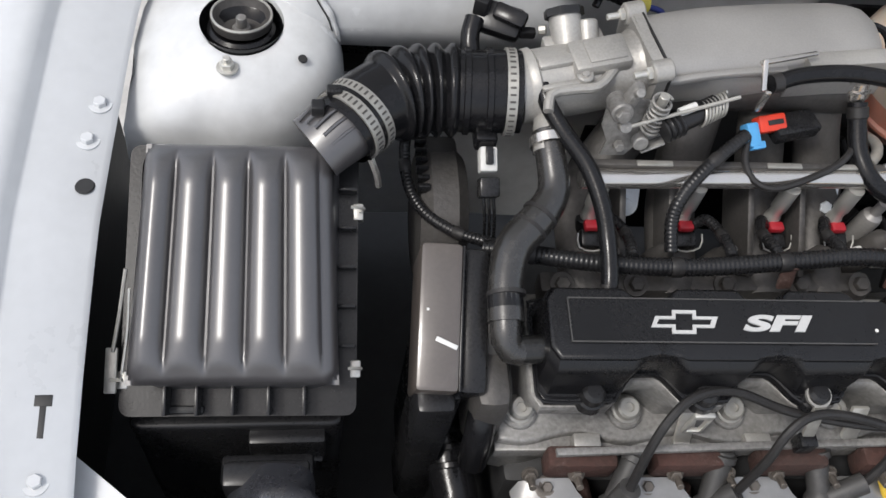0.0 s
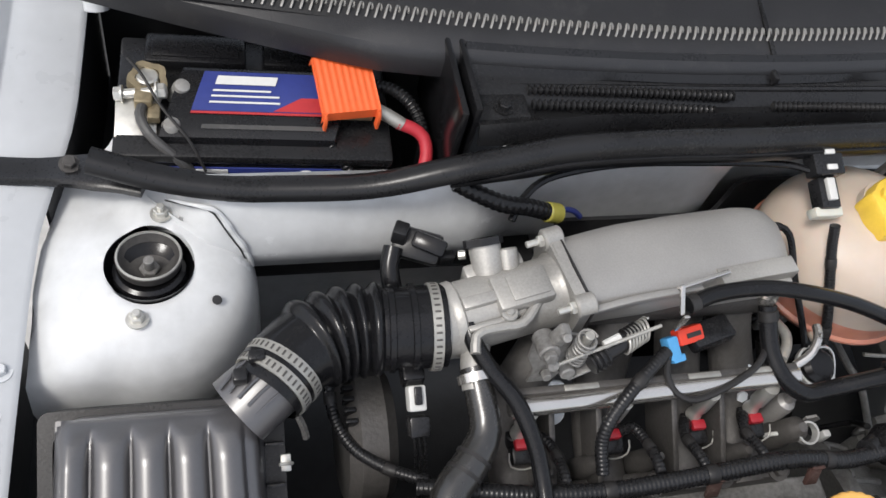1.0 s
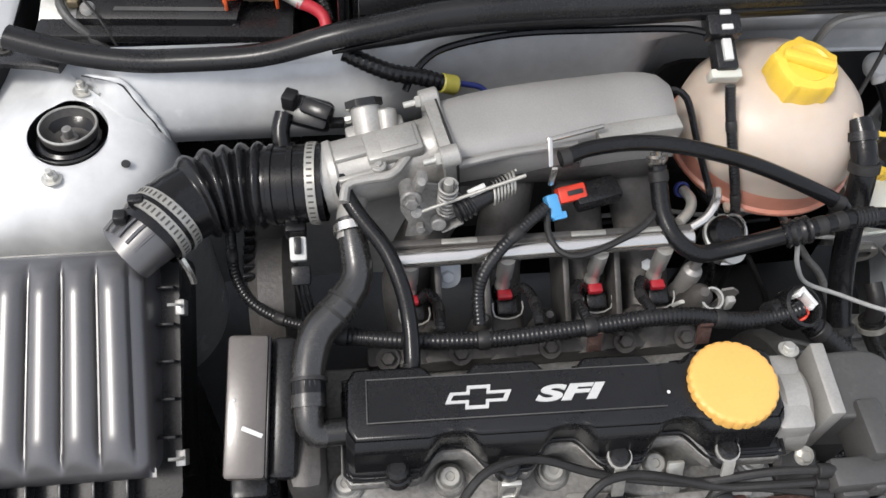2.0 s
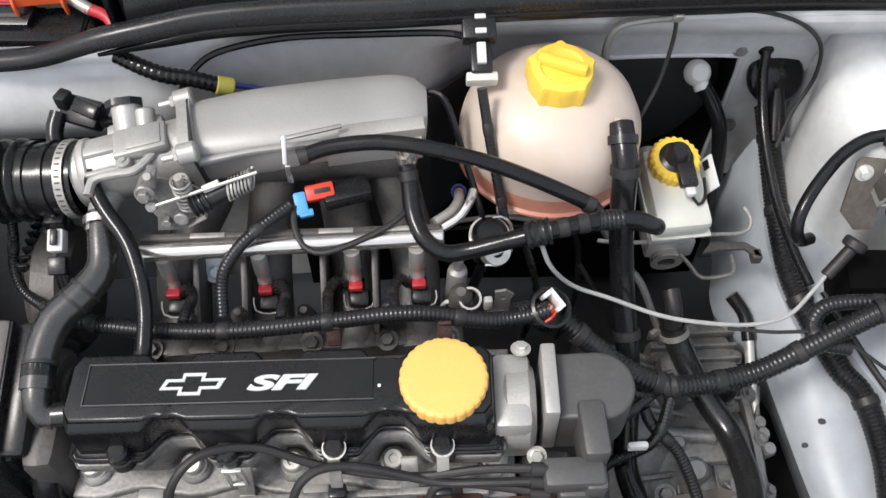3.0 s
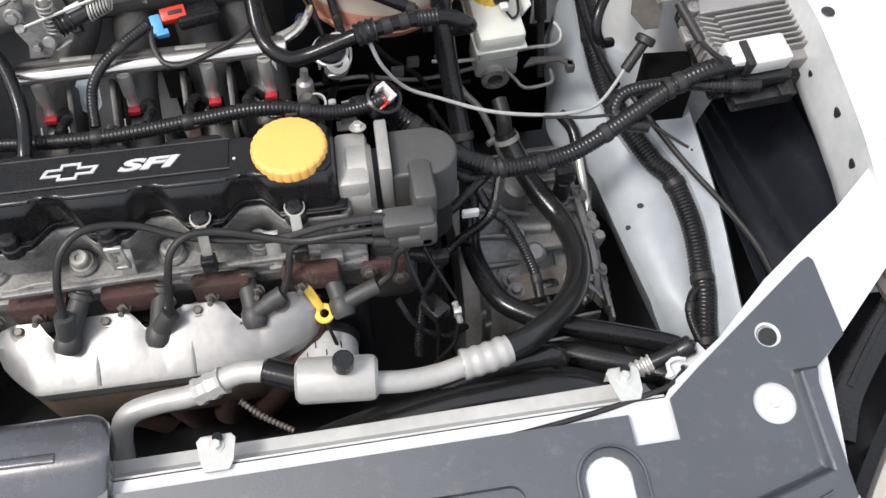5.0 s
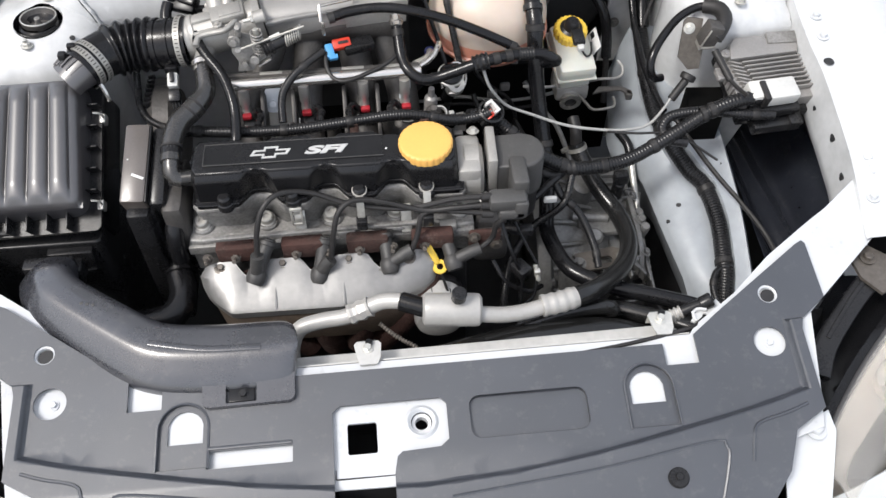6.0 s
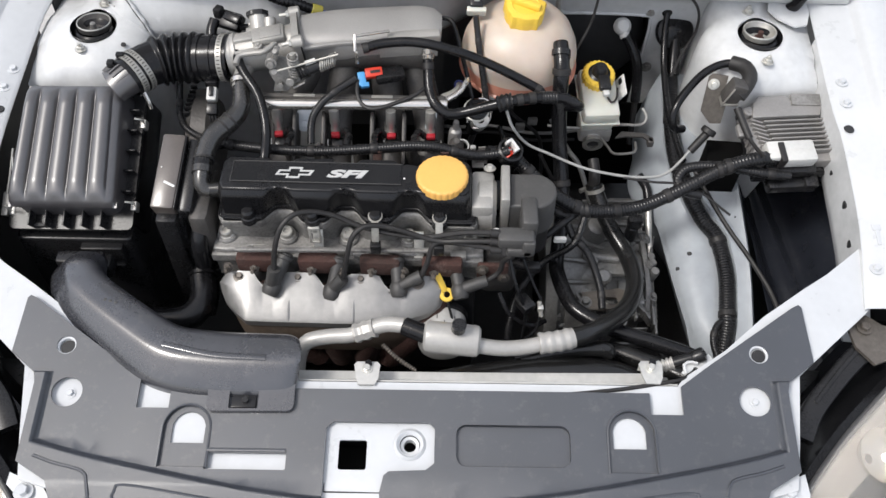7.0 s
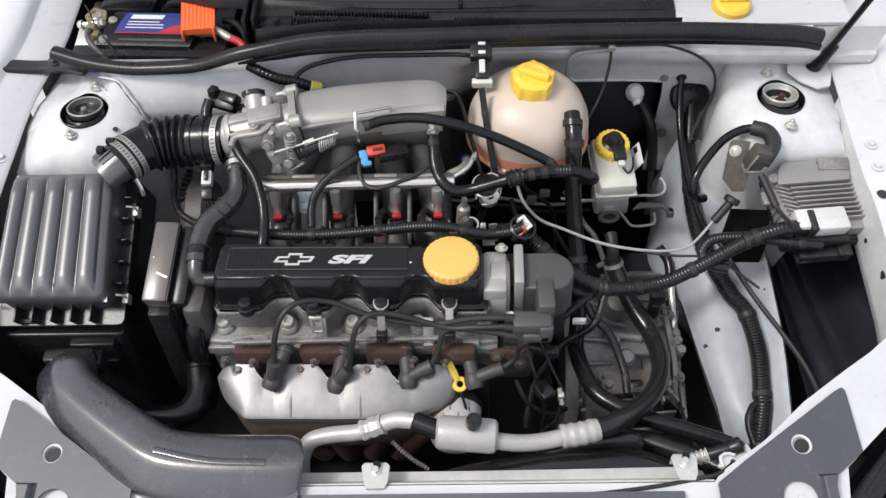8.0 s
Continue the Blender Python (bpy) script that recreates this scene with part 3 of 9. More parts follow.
for x, y, z, a in ((0.490, 0.232, 0.5905, 20), (0.505, 0.240, 0.602, -35), (0.498, 0.210, 0.588, 60)):
    part("wing_clip", moved(join(box((0, 0, 0), (0.018, 0.011, 0.005), 0.002), rod((0.004, 0, 0), (0.004, 0, 0.007), 0.0045, 12)), Matrix.Translation((x, y, z)) @ Matrix.Rotation(radians(a), 4, "Z") @ Matrix.Rotation(radians(-20), 4, "Y")), BRONZE, body, "brown stained clip")


# ---- front end ----
FM = 0.094  # the front panel's centre line
YAW = Matrix.Translation((FM, -0.25, 0)) @ Matrix.Rotation(radians(-0.72), 4, "Z") @ Matrix.Translation((-FM, 0.25, 0))


def z_panel(x, y):
    drop = max(0.0, -0.36 - y)
    return 0.711 + 0.025 * (x - 0.534) + 0.15 * (y + 0.193) + 0.04 * max(0.0, abs(x - FM) - 0.36) - 0.35 * drop


def both(half):
    """A right-hand outline, as offsets from the centre line, closed by its mirror image."""
    return [(FM + a, b) for a, b in half] + [(FM - a, b) for a, b in reversed(half) if a > 0]


tie = part("front_tie_bar", plate(both([(0.0, -0.225), (0.335, -0.225), (0.345, -0.213), (0.40, -0.178), (0.455, -0.132), (0.55, -0.068), (0.602, -0.026), (0.640, -0.075), (0.605, -0.110), (0.488, -0.212), (0.474, -0.30), (0.464, -0.352), (0.41, -0.366), (0.0, -0.372)]),
            [rounded(0.010, -0.334, 0.044, -0.298, 0.003), circle(0.096, -0.303, 0.0125)], 0.003, lambda x, y: z_panel(x, y) - 0.004 - 0.16 * max(0.0, abs(x - FM) - 0.51), cut=0.03), PAINT, body, "white painted front cross member")
face = part("tie_bar_face", sheet([[(x, -0.2195 + 0.35 * (0.688 - z) * (z > 0.66) + 0.030 * (z < 0.66), z + 0.025 * (x - 0.2)) for x in np.linspace(-0.24, 0.43, 12)] for z in (0.692, 0.680, 0.672, 0.650, 0.60)], 0.002), FRONT, body)
step = part("tie_bar_step", sweep([(-0.06, -0.207, 0.655), (0.17, -0.207, 0.661), (0.40, -0.205, 0.667)], rounded(-0.014, -0.004, 0.014, 0.003, 0.002, 2)), FRONT, body)
ring = part("hole_ring", lathe([(0.0135, 0.0), (0.0165, 0.003), (0.0200, 0.0)], (0.096, -0.303, z_panel(0.096, -0.303) - 0.0035), (0, -0.15, 1), 32), PAINT, body)
part("lock_guide", lathe([(0.0070, -0.016), (0.0078, -0.006), (0.0115, -0.005), (0.0125, -0.012)], (0.096, -0.303, z_panel(0.096, -0.303) - 0.004), (0, -0.15, 1), 28), PAINT_DULL, body, "pale guide ring in the lock hole").matrix_basis = YAW
# near-black walls below the lock opening paint its shade
well = part("lock_well", sheet([[(-0.004, -0.36, z), (0.125, -0.36, z), (0.125, -0.275, z), (-0.004, -0.275, z), (-0.004, -0.36, z)] for z in (0.670, 0.60)], 0.001), NEAR_BLACK, body)
for ob in (tie, face, step, ring, well):
    ob.matrix_basis = YAW

cover = thing("radiator_top_cover", "dark grey grained plastic cover over the white front cross member", "trim cover")


def top_cover():
    fold = ((0.0, -0.372), (0.10, -0.367), (0.20, -0.356), (0.30, -0.338), (0.40, -0.318), (0.451, -0.305))

    def smooth(t):
        t = min(1.0, max(0.0, t))
        return t * t * (3 - 2 * t)

    def z(x, y):
        """The cover's top: a raised front band with a rolled shoulder and a raised border at either end."""
        off, h = abs(x - FM), z_panel(x, y) + 0.004
        line = float(np.interp(off, *zip(*fold)))
        rise = smooth((line - y) / 0.010)
        rim = smooth((off - 0.447) / 0.007) * smooth((-0.222 - y) / 0.006)
        return h + 0.009 * max(rise, rim)

    lines = [((0, -0.222), (1, -0.222)), ((0, -0.228), (1, -0.228))]
    for s in (1, -1):
        for o in (0.447, 0.4495, 0.452, 0.454):
            lines.append(((FM + s * o, 0), (FM + s * o, 1)))
        for (a, b), (c, d) in zip(fold, fold[1:]):
            for k in (0.0, 0.0033, 0.0066, 0.010):
                lines.append(((FM + s * a, b - k), (FM + s * c, d - k)))
    half = [(0.0, -0.236), (0.297, -0.238), (0.297, -0.265), (0.337, -0.265), (0.337, -0.229), (0.370, -0.205), (0.490, -0.124), (0.4985, -0.120), (0.502, -0.124), (0.505, -0.198), (0.468, -0.226), (0.464, -0.240), (0.464, -0.337), (0.425, -0.359), (0.412, -0.399), (0.37, -0.45), (0.0, -0.495)]
    right = [(FM + a, b) for a, b in half[1:]]
    left = [(FM - a, b) for a, b in reversed(half[1:])]
    out = right[:-1] + [(0.062, -0.49), (0.062, -0.362), (0.066, -0.343), (0.072, -0.338), (0.116, -0.336), (0.126, -0.328), (0.126, -0.286), (0.119, -0.279), (0.002, -0.279), (-0.006, -0.286), (-0.006, -0.49)] + left[1:]

    def pocket(c, grow=0.0):
        """The outline round an arched opening."""
        r = 0.0285 + grow
        return [(c - r, -0.336 - grow), (c + r, -0.336 - grow)] + arc(c, -0.2895, r, 0, 180, 12)

    holes = []
    for s in (1, -1):
        holes.append(circle(FM + s * 0.4385, -0.187, 0.0120))
        holes.append(circle(FM + s * 0.4255, -0.2475, 0.0190, 28))
        holes.append(pocket(FM + s * 0.271))
    holes.append(rounded(-0.150, -0.3385, -0.052, -0.3185, 0.002))
    holes.append(rounded(0.152, -0.331, 0.290, -0.281, 0.012))
    part("panel", plate(out, holes, 0.003, z, cut=0.022, lines=lines), GRAIN, cover, "", 25)
    for s in (1, -1):
        edge = [(0.03, -0.392), (0.20, -0.378), (0.325, -0.362), (0.343, -0.368), (0.343, -0.385), (0.325, -0.44)]
        part("field_edge", tube([(FM + s * a, b, z(FM + s * a, b) + 0.0002) for a, b in edge], 0.0018, 6), GRAIN, cover)
        c = FM + s * 0.271
        ao = FM + s * 0.269
        opening = [(ao - 0.020, -0.306), (ao + 0.020, -0.306)] + arc(ao, -0.288, 0.0205, 10, 170, 8)
        deep = lambda x, y: z_panel(x, y) - 0.0005
        part("arch_pocket", plate(pocket(c, 0.0004), [opening], 0.002, deep, cut=0.03), GRAIN, cover)
        part("arch_wall", sheet([[(x, y, z(x, y) + 0.0008) for x, y in pocket(c)], [(x, y, deep(x, y) - 0.001) for x, y in pocket(c)]], close=True), GRAIN, cover)
        part("arch_rim", tube([(x, y, z(x, y)) for x, y in pocket(c, 0.001)[1:] + pocket(c, 0.001)[:1]], 0.0016, 6), GRAIN, cover)
        corner = [(0.372, -0.385), (0.376, -0.362), (0.384, -0.347), (0.420, -0.338), (0.445, -0.330)]
        part("pocket_edge", tube([(FM + s * a, b, z(FM + s * a, b) + 0.0002) for a, b in corner], 0.0020, 6), GRAIN, cover)
        swell = [(0.130, -0.50), (0.145, -0.455), (0.165, -0.432), (0.185, -0.425)]
        part("front_swell", tube([(FM + s * a, b, z(FM + s * a, b)) for a, b in swell], 0.0022, 6), GRAIN, cover)
    rect = rounded(0.1505, -0.3325, 0.2915, -0.2795, 0.0135)
    low = lambda x, y: z(x, y) - 0.006
    part("recess", plate(rect, (), 0.002, low, cut=0.03), GRAIN, cover)
    part("recess_wall", sheet([[(x, y, z(x, y) + 0.0006) for x, y in rounded(0.152, -0.331, 0.290, -0.281, 0.012)], [(x, y, low(x, y)) for x, y in rounded(0.152, -0.331, 0.290, -0.281, 0.012)]], close=True), GRAIN, cover)
    part("bar_step", sweep([(x, -0.3155, z(x, -0.3155)) for x in (-0.148, -0.10, -0.053)], rounded(-0.0022, -0.003, 0.0022, 0.0018, 0.0012, 2)), GRAIN, cover)
    for s in (1, -1):
        x, y = FM + s * 0.4385, -0.187
        part("hole_rim", lathe([(0.0090, -0.006), (0.0100, -0.0005), (0.0122, 0.0005), (0.0128, -0.001)], (x, y, z(x, y) - 0.002), (0, -0.15, 1), 28), PAINT, cover, "white ring round a hole")
        # near-black disc below the ring paints the depth's shade
        part("dark_hole", lathe([(0, 0.0015), (0.0096, 0.0015)], (x + 0.0015, y - 0.001, z_panel(x, y) - 0.002), (0, -0.15, 1), 20), NEAR_BLACK, cover)
        x, y = FM + s * 0.284, -0.394
        part("push_clip", join(lathe([(0, 0.002), (0.008, 0.003), (0.0105, 0.003), (0.0125, 0)], (x, y, z(x, y)), (0, -0.3, 1), 24), bolt((x, y, z(x, y) + 0.002), (0, -0.3, 1), 0.0045, 1.2)), BLACK, cover)
        part("bolt", bolt((FM + s * 0.4255 + 0.002, -0.246, z_panel(FM + s * 0.4255, -0.246) - 0.004), (0, -0.15, 1), 0.0042, 1.6), PAINT, cover)
    cover.matrix_basis = YAW


top_cover()


# ---- air filter box, snorkel and intake ----
def air_box():
    ab = thing("air_filter_box", "grey-brown ribbed plastic air filter box", "air filter")
    m = Matrix.Translation((-0.389, 0.092, 0.776)) @ Matrix.Rotation(radians(-2), 4, "Z") @ Matrix.Rotation(radians(-3), 4, "Y") @ Matrix.Rotation(radians(23), 4, "X")
    nu, nv, hu, hv = 110, 50, 0.071, 0.089
    rows = []
    for j in range(nv + 1):
        v = -hv + 2 * hv * j / nv
        row = []
        for i in range(nu + 1):
            u = -hu + 2 * hu * i / nu
            eu, ev = max(0.0, abs(u) - (hu - 0.014)) / 0.014, max(0.0, abs(v) - (hv - 0.014)) / 0.014
            e = min(1.0, math.hypot(eu, ev))
            w = 0.014 * (math.sqrt(max(0.0, 1 - e * e)) - 1)
            ph = (u + 0.0575) / 0.0265
            ridge = math.sqrt(max(0.0, 1 - ((ph - round(ph)) / 0.455) ** 2)) if -0.46 < ph < 4.46 else 0.0
            fade = min(1.0, max(0.0, (hv - 0.010 - abs(v)) / 0.022))
            w += 0.0095 * ridge * math.sqrt(fade) * (1 - e ** 2)
            row.append((u * (1.02 - 0.05 * v / hv), v, w))
        rows.append(row)
    top = sheet(rows)
    skirt = sheet([[(x * k, y * k, w) for x, y in rounded(-hu, -hv, hu, hv, 0.018, 6)] for k, w in ((0.985, -0.010), (1.0, -0.016), (1.03, -0.046))], close=True)
    part("lid", moved(join(top, skirt), m), LID, ab, "ribbed grey-brown lid", 50)
    lip = moved(plate(rounded(-0.088, -0.112, 0.088, 0.096, 0.008), (), 0.008, lambda x, y: -0.044), m)
    part("flange", lip, BLACK, ab)
    base = prism(rounded(-0.472, 0.006, -0.308, 0.165, 0.010), 0.345, 0.668, 0.004)
    part("base", base, BLACK, ab)
    part("upper_base", moved(box((0, 0, -0.090), (0.166, 0.196, 0.085), 0.008), m), RUBBER, ab)
    for u in (-0.045, -0.022, 0.004, 0.030, 0.056):
        part("web", moved(box((u - 0.006, -0.100, -0.034), (0.0025, 0.022, 0.018), 0.0005), m), BLACK, ab)
    for v in (-0.06, -0.03, 0.0, 0.03, 0.06):
        part("web", moved(box((0.080, v, -0.036), (0.014, 0.0025, 0.016), 0.0005), m), BLACK, ab)
    part("slot", moved(box((-0.038, -0.107, -0.042), (0.026, 0.006, 0.007), 0.002), m), NEAR_BLACK, ab)
    for p, q in (((-0.086, -0.085, -0.05), (-0.08, -0.085, -0.02)), ((0.087, -0.077, -0.05), (0.082, -0.077, -0.024)), ((0.088, 0.045, -0.05), (0.083, 0.045, -0.024))):
        c = join(box(p, (0.008, 0.013, 0.014), 0.001), tube([p, (p[0] * 1.05, p[1], -0.03), q], 0.0014, 6))
        part("spring_clip", moved(c, m), ZINC, ab, "bright spring clip")
    part("wire_clip", moved(tube([(-0.083, -0.08, -0.03), (-0.078, -0.05, -0.02), (-0.074, -0.02, -0.005)], 0.0011, 6), m), ZINC, ab)
    part("side_clip", moved(join(box((-0.093, -0.078, -0.038), (0.009, 0.034, 0.004), 0.001), box((-0.096, -0.078, -0.046), (0.003, 0.030, 0.016), 0.001), tube([(-0.092, -0.064, -0.036), (-0.086, -0.040, -0.026), (-0.079, -0.005, -0.012)], 0.0016, 8)), m), STRAP, ab, "bright spring catch")
    part("front_duct", join(box((-0.352, 0.002, 0.640), (0.060, 0.014, 0.040), 0.003), box((-0.352, -0.006, 0.625), (0.056, 0.006, 0.004), 0.001)), BLACK, ab, "black duct below the flange")
    # outlet neck towards the intake hose
    sec = [(0.0265 * math.cos(t), 0.0265 * math.sin(t)) for t in np.linspace(0, 2 * math.pi, 24, endpoint=False)]
    part("outlet", sweep([(-0.332, 0.172, 0.806), (-0.326, 0.176, 0.809), (-0.317, 0.182, 0.812), (-0.303, 0.191, 0.815)], sec, scale=lambda s: (1.05 - 0.05 * s, 0.8 + 0.2 * s)), LID, ab, "shiny moulded outlet neck")
    for k in range(5):
        t = radians(50 + 20 * k)
        o = Vector((-0.74 * math.cos(t), 0.66 * math.cos(t), math.sin(t))) * 0.0268
        part("neck_rib", tube([Vector((-0.332, 0.171, 0.806)) + o * 0.95, Vector((-0.322, 0.179, 0.8105)) + o, Vector((-0.312, 0.186, 0.8135)) + o], 0.0014, 6), LID, ab)
    part("outlet_rib", join(box((-0.330, 0.184, 0.838), (0.010, 0.010, 0.010), 0.002), box((-0.318, 0.196, 0.843), (0.012, 0.008, 0.008), 0.002)), BLACK, ab, "black clamp lug")


air_box()


def snorkel():
    sn = thing("air_intake_snorkel", "dark glossy plastic air intake snorkel lying on the front panel", "air duct")
    sec = [(0.038, -0.05), (0.038, -0.036), (0.0365, -0.029), (0.031, -0.022), (0.022, -0.0135), (0.013, -0.0060), (0.0085, -0.0022), (0.004, -0.0003), (-0.002, 0.0),
           (-0.012, 0.0), (-0.022, -0.0008), (-0.030, -0.0035), (-0.0355, -0.009), (-0.038, -0.017), (-0.038, -0.05)]
    path = [(-0.362, -0.030, 0.690), (-0.363, -0.058, 0.712), (-0.354, -0.086, 0.720), (-0.334, -0.112, 0.722), (-0.264, -0.165, 0.722), (-0.212, -0.196, 0.722), (-0.150, -0.206, 0.722), (-0.09, -0.208, 0.722), (-0.052, -0.208, 0.721), (-0.042, -0.208, 0.720)]

    def wide(s):
        w = float(np.interp(s, (0, 0.12, 0.3, 0.7, 1), (0.86, 0.95, 1.0, 1.08, 1.08)))
        d = max(0.0, (s - 0.945) / 0.055)
        return (w * (0.45 + 0.55 * math.sqrt(max(0.0, 1 - d * d))), 1 - 0.25 * d ** 3)

    part("duct", sweep(path, sec, step=0.004, scale=wide), SNORKEL, sn, "", 60)
    part("collar", join(box((-0.366, -0.036, 0.672), (0.064, 0.020, 0.03), 0.004), box((-0.366, -0.026, 0.650), (0.070, 0.024, 0.03), 0.004)), BLACK, sn)
    part("foot", plate(rounded(-0.155, -0.268, -0.048, -0.225, 0.008), [rounded(-0.128, -0.265, -0.092, -0.243, 0.002)], 0.006, lambda x, y: z_panel(x, y) + 0.011), SNORKEL, sn)
    part("clip", join(box((-0.110, -0.254, z_panel(-0.11, -0.254) + 0.006), (0.030, 0.018, 0.004), 0.001), bolt((-0.108, -0.254, z_panel(-0.11, -0.254) + 0.008), (0, -0.15, 1), 0.0045, 1.3)), BLACK, sn)
    part("rib", sweep([(-0.215, -0.192, 0.7225), (-0.150, -0.206, 0.7225), (-0.085, -0.209, 0.7225)], rounded(-0.0045, -0.004, 0.0045, 0.0014, 0.0026, 3), step=0.006, scale=lambda s: (1.0, 1.0 if s < 0.94 else 0.6)), SNORKEL, sn)
    part("mark", join(*[box((-0.300 + 0.007 * k, -0.128 - 0.002 * k, 0.7222), (0.004, 0.004, 0.0008), 0.0003) for k in range(3)]), CAPGREY, sn, "faint raised marks")


snorkel()


def intake_hose():
    ih = thing("intake_hose", "black ribbed rubber air intake hose between the filter box and throttle", "hose")
    pts = [(-0.313, 0.180, 0.814), (-0.306, 0.188, 0.815), (-0.290, 0.206, 0.815), (-0.268, 0.220, 0.814), (-0.240, 0.226, 0.813), (-0.20, 0.224, 0.816), (-0.172, 0.2225, 0.8185)]
    line, L = spline(pts, 0.0012)
    bm = bmesh.new()
    rings = []
    for i, p in enumerate(line):
        s = i / (len(line) - 1)
        d = (line[min(i + 1, len(line) - 1)] - line[max(i - 1, 0)]).normalized()
        x = UP.cross(d).normalized()
        y = d.cross(x)
        r = 0.0285 + 0.003 * min(1.0, s / 0.3)
        if 0.30 < s < 0.70:
            ph = (s - 0.30) / 0.40 * 5
            r += 0.0055 * (0.5 - 0.5 * math.cos(2 * math.pi * ph)) ** 0.6
        elif s >= 0.70:
            r += 0.001
        rings.append([bm.verts.new(p + r * (math.cos(2 * math.pi * k / 36) * x + math.sin(2 * math.pi * k / 36) * y)) for k in range(36)])
    for a, b in zip(rings, rings[1:]):
        for k in range(36):
            bm.faces.new((a[k], a[(k + 1) % 36], b[(k + 1) % 36], b[k]))
    part("bellows", bm, RUBBER, ih, "", 60)
    part("hose_clamp", clamp_band((-0.306, 0.188, 0.815), (0.66, 0.74, 0.05), 0.0292, 0.009), STRAP, ih, "plated steel hose clamp")
    part("hose_clamp", clamp_band((-0.181, 0.2225, 0.818), (1, -0.06, 0.08), 0.0328, 0.008), STRAP, ih, "plated steel hose clamp")
    part("hose_clamp", clamp_band((-0.2985, 0.1965, 0.815), (0.64, 0.76, 0.03), 0.0300, 0.008), STRAP, ih, "plated steel hose clamp")
    for c, d, r, w in (((-0.306, 0.188, 0.815), (0.66, 0.74, 0.05), 0.0309, 0.009), ((-0.2985, 0.1965, 0.815), (0.64, 0.76, 0.03), 0.0317, 0.008), ((-0.181, 0.2225, 0.818), (1, -0.06, 0.08), 0.0345, 0.008)):
        f = frame_of(Vector(d).normalized()).to_4x4()
        marks = []
        for k in range(26):
            marks.append(moved(box((r, 0, 0), (0.0006, 0.0016, w * 0.55), 0.0002), Matrix.Translation(c) @ f @ Matrix.Rotation(2 * math.pi * k / 40, 4, "Z")))
        part("band_slots", join(*marks), RUNNER, ih, "dark slots cut in the band")
    part("clamp_tail", tube([(-0.290, 0.168, 0.800), (-0.285, 0.162, 0.788), (-0.283, 0.158, 0.778)], 0.003, 6), STEEL, ih)
    for s in (0.10, 0.17, 0.74, 0.84):
        p = line[int(s * (len(line) - 1))]
        q = line[int(s * (len(line) - 1)) + 3] - p
        k = 0.90 if s < 0.3 else 1.0
        part("ring", lathe([(0.032 * k, -0.003), (0.0345 * k, -0.002), (0.0345 * k, 0.002), (0.032 * k, 0.003)], p, q, 36), RUBBER, ih)
    p = Vector((-0.199, 0.190, 0.797))
    part("sensor_boss", box(p + Vector((0, 0.006, 0.0)), (0.018, 0.022, 0.016), 0.003), RUBBER, ih)


intake_hose()


def air_sensor():
    s = thing("air_temperature_sensor", "pale grey sensor plug in the intake hose", "sensor")
    part("housing", box((-0.1975, 0.176, 0.790), (0.014, 0.020, 0.014), 0.002, Matrix.Rotation(radians(25), 4, "X")), PALE, s)
    part("latch", box((-0.1975, 0.174, 0.799), (0.006, 0.014, 0.004), 0.001, Matrix.Rotation(radians(25), 4, "X")), BLACK, s, "black latch")
    part("plug", box((-0.1965, 0.158, 0.778), (0.016, 0.016, 0.016), 0.002, Matrix.Rotation(radians(30), 4, "X")), BLACK, s)
    for dx in (-0.004, 0.0, 0.004):
        part("wire", tube([(-0.1965 + dx, 0.152, 0.774), (-0.194 + dx, 0.143, 0.760), (-0.19 + dx, 0.138, 0.73)], 0.0013, 6), BLACK, s)


air_sensor()


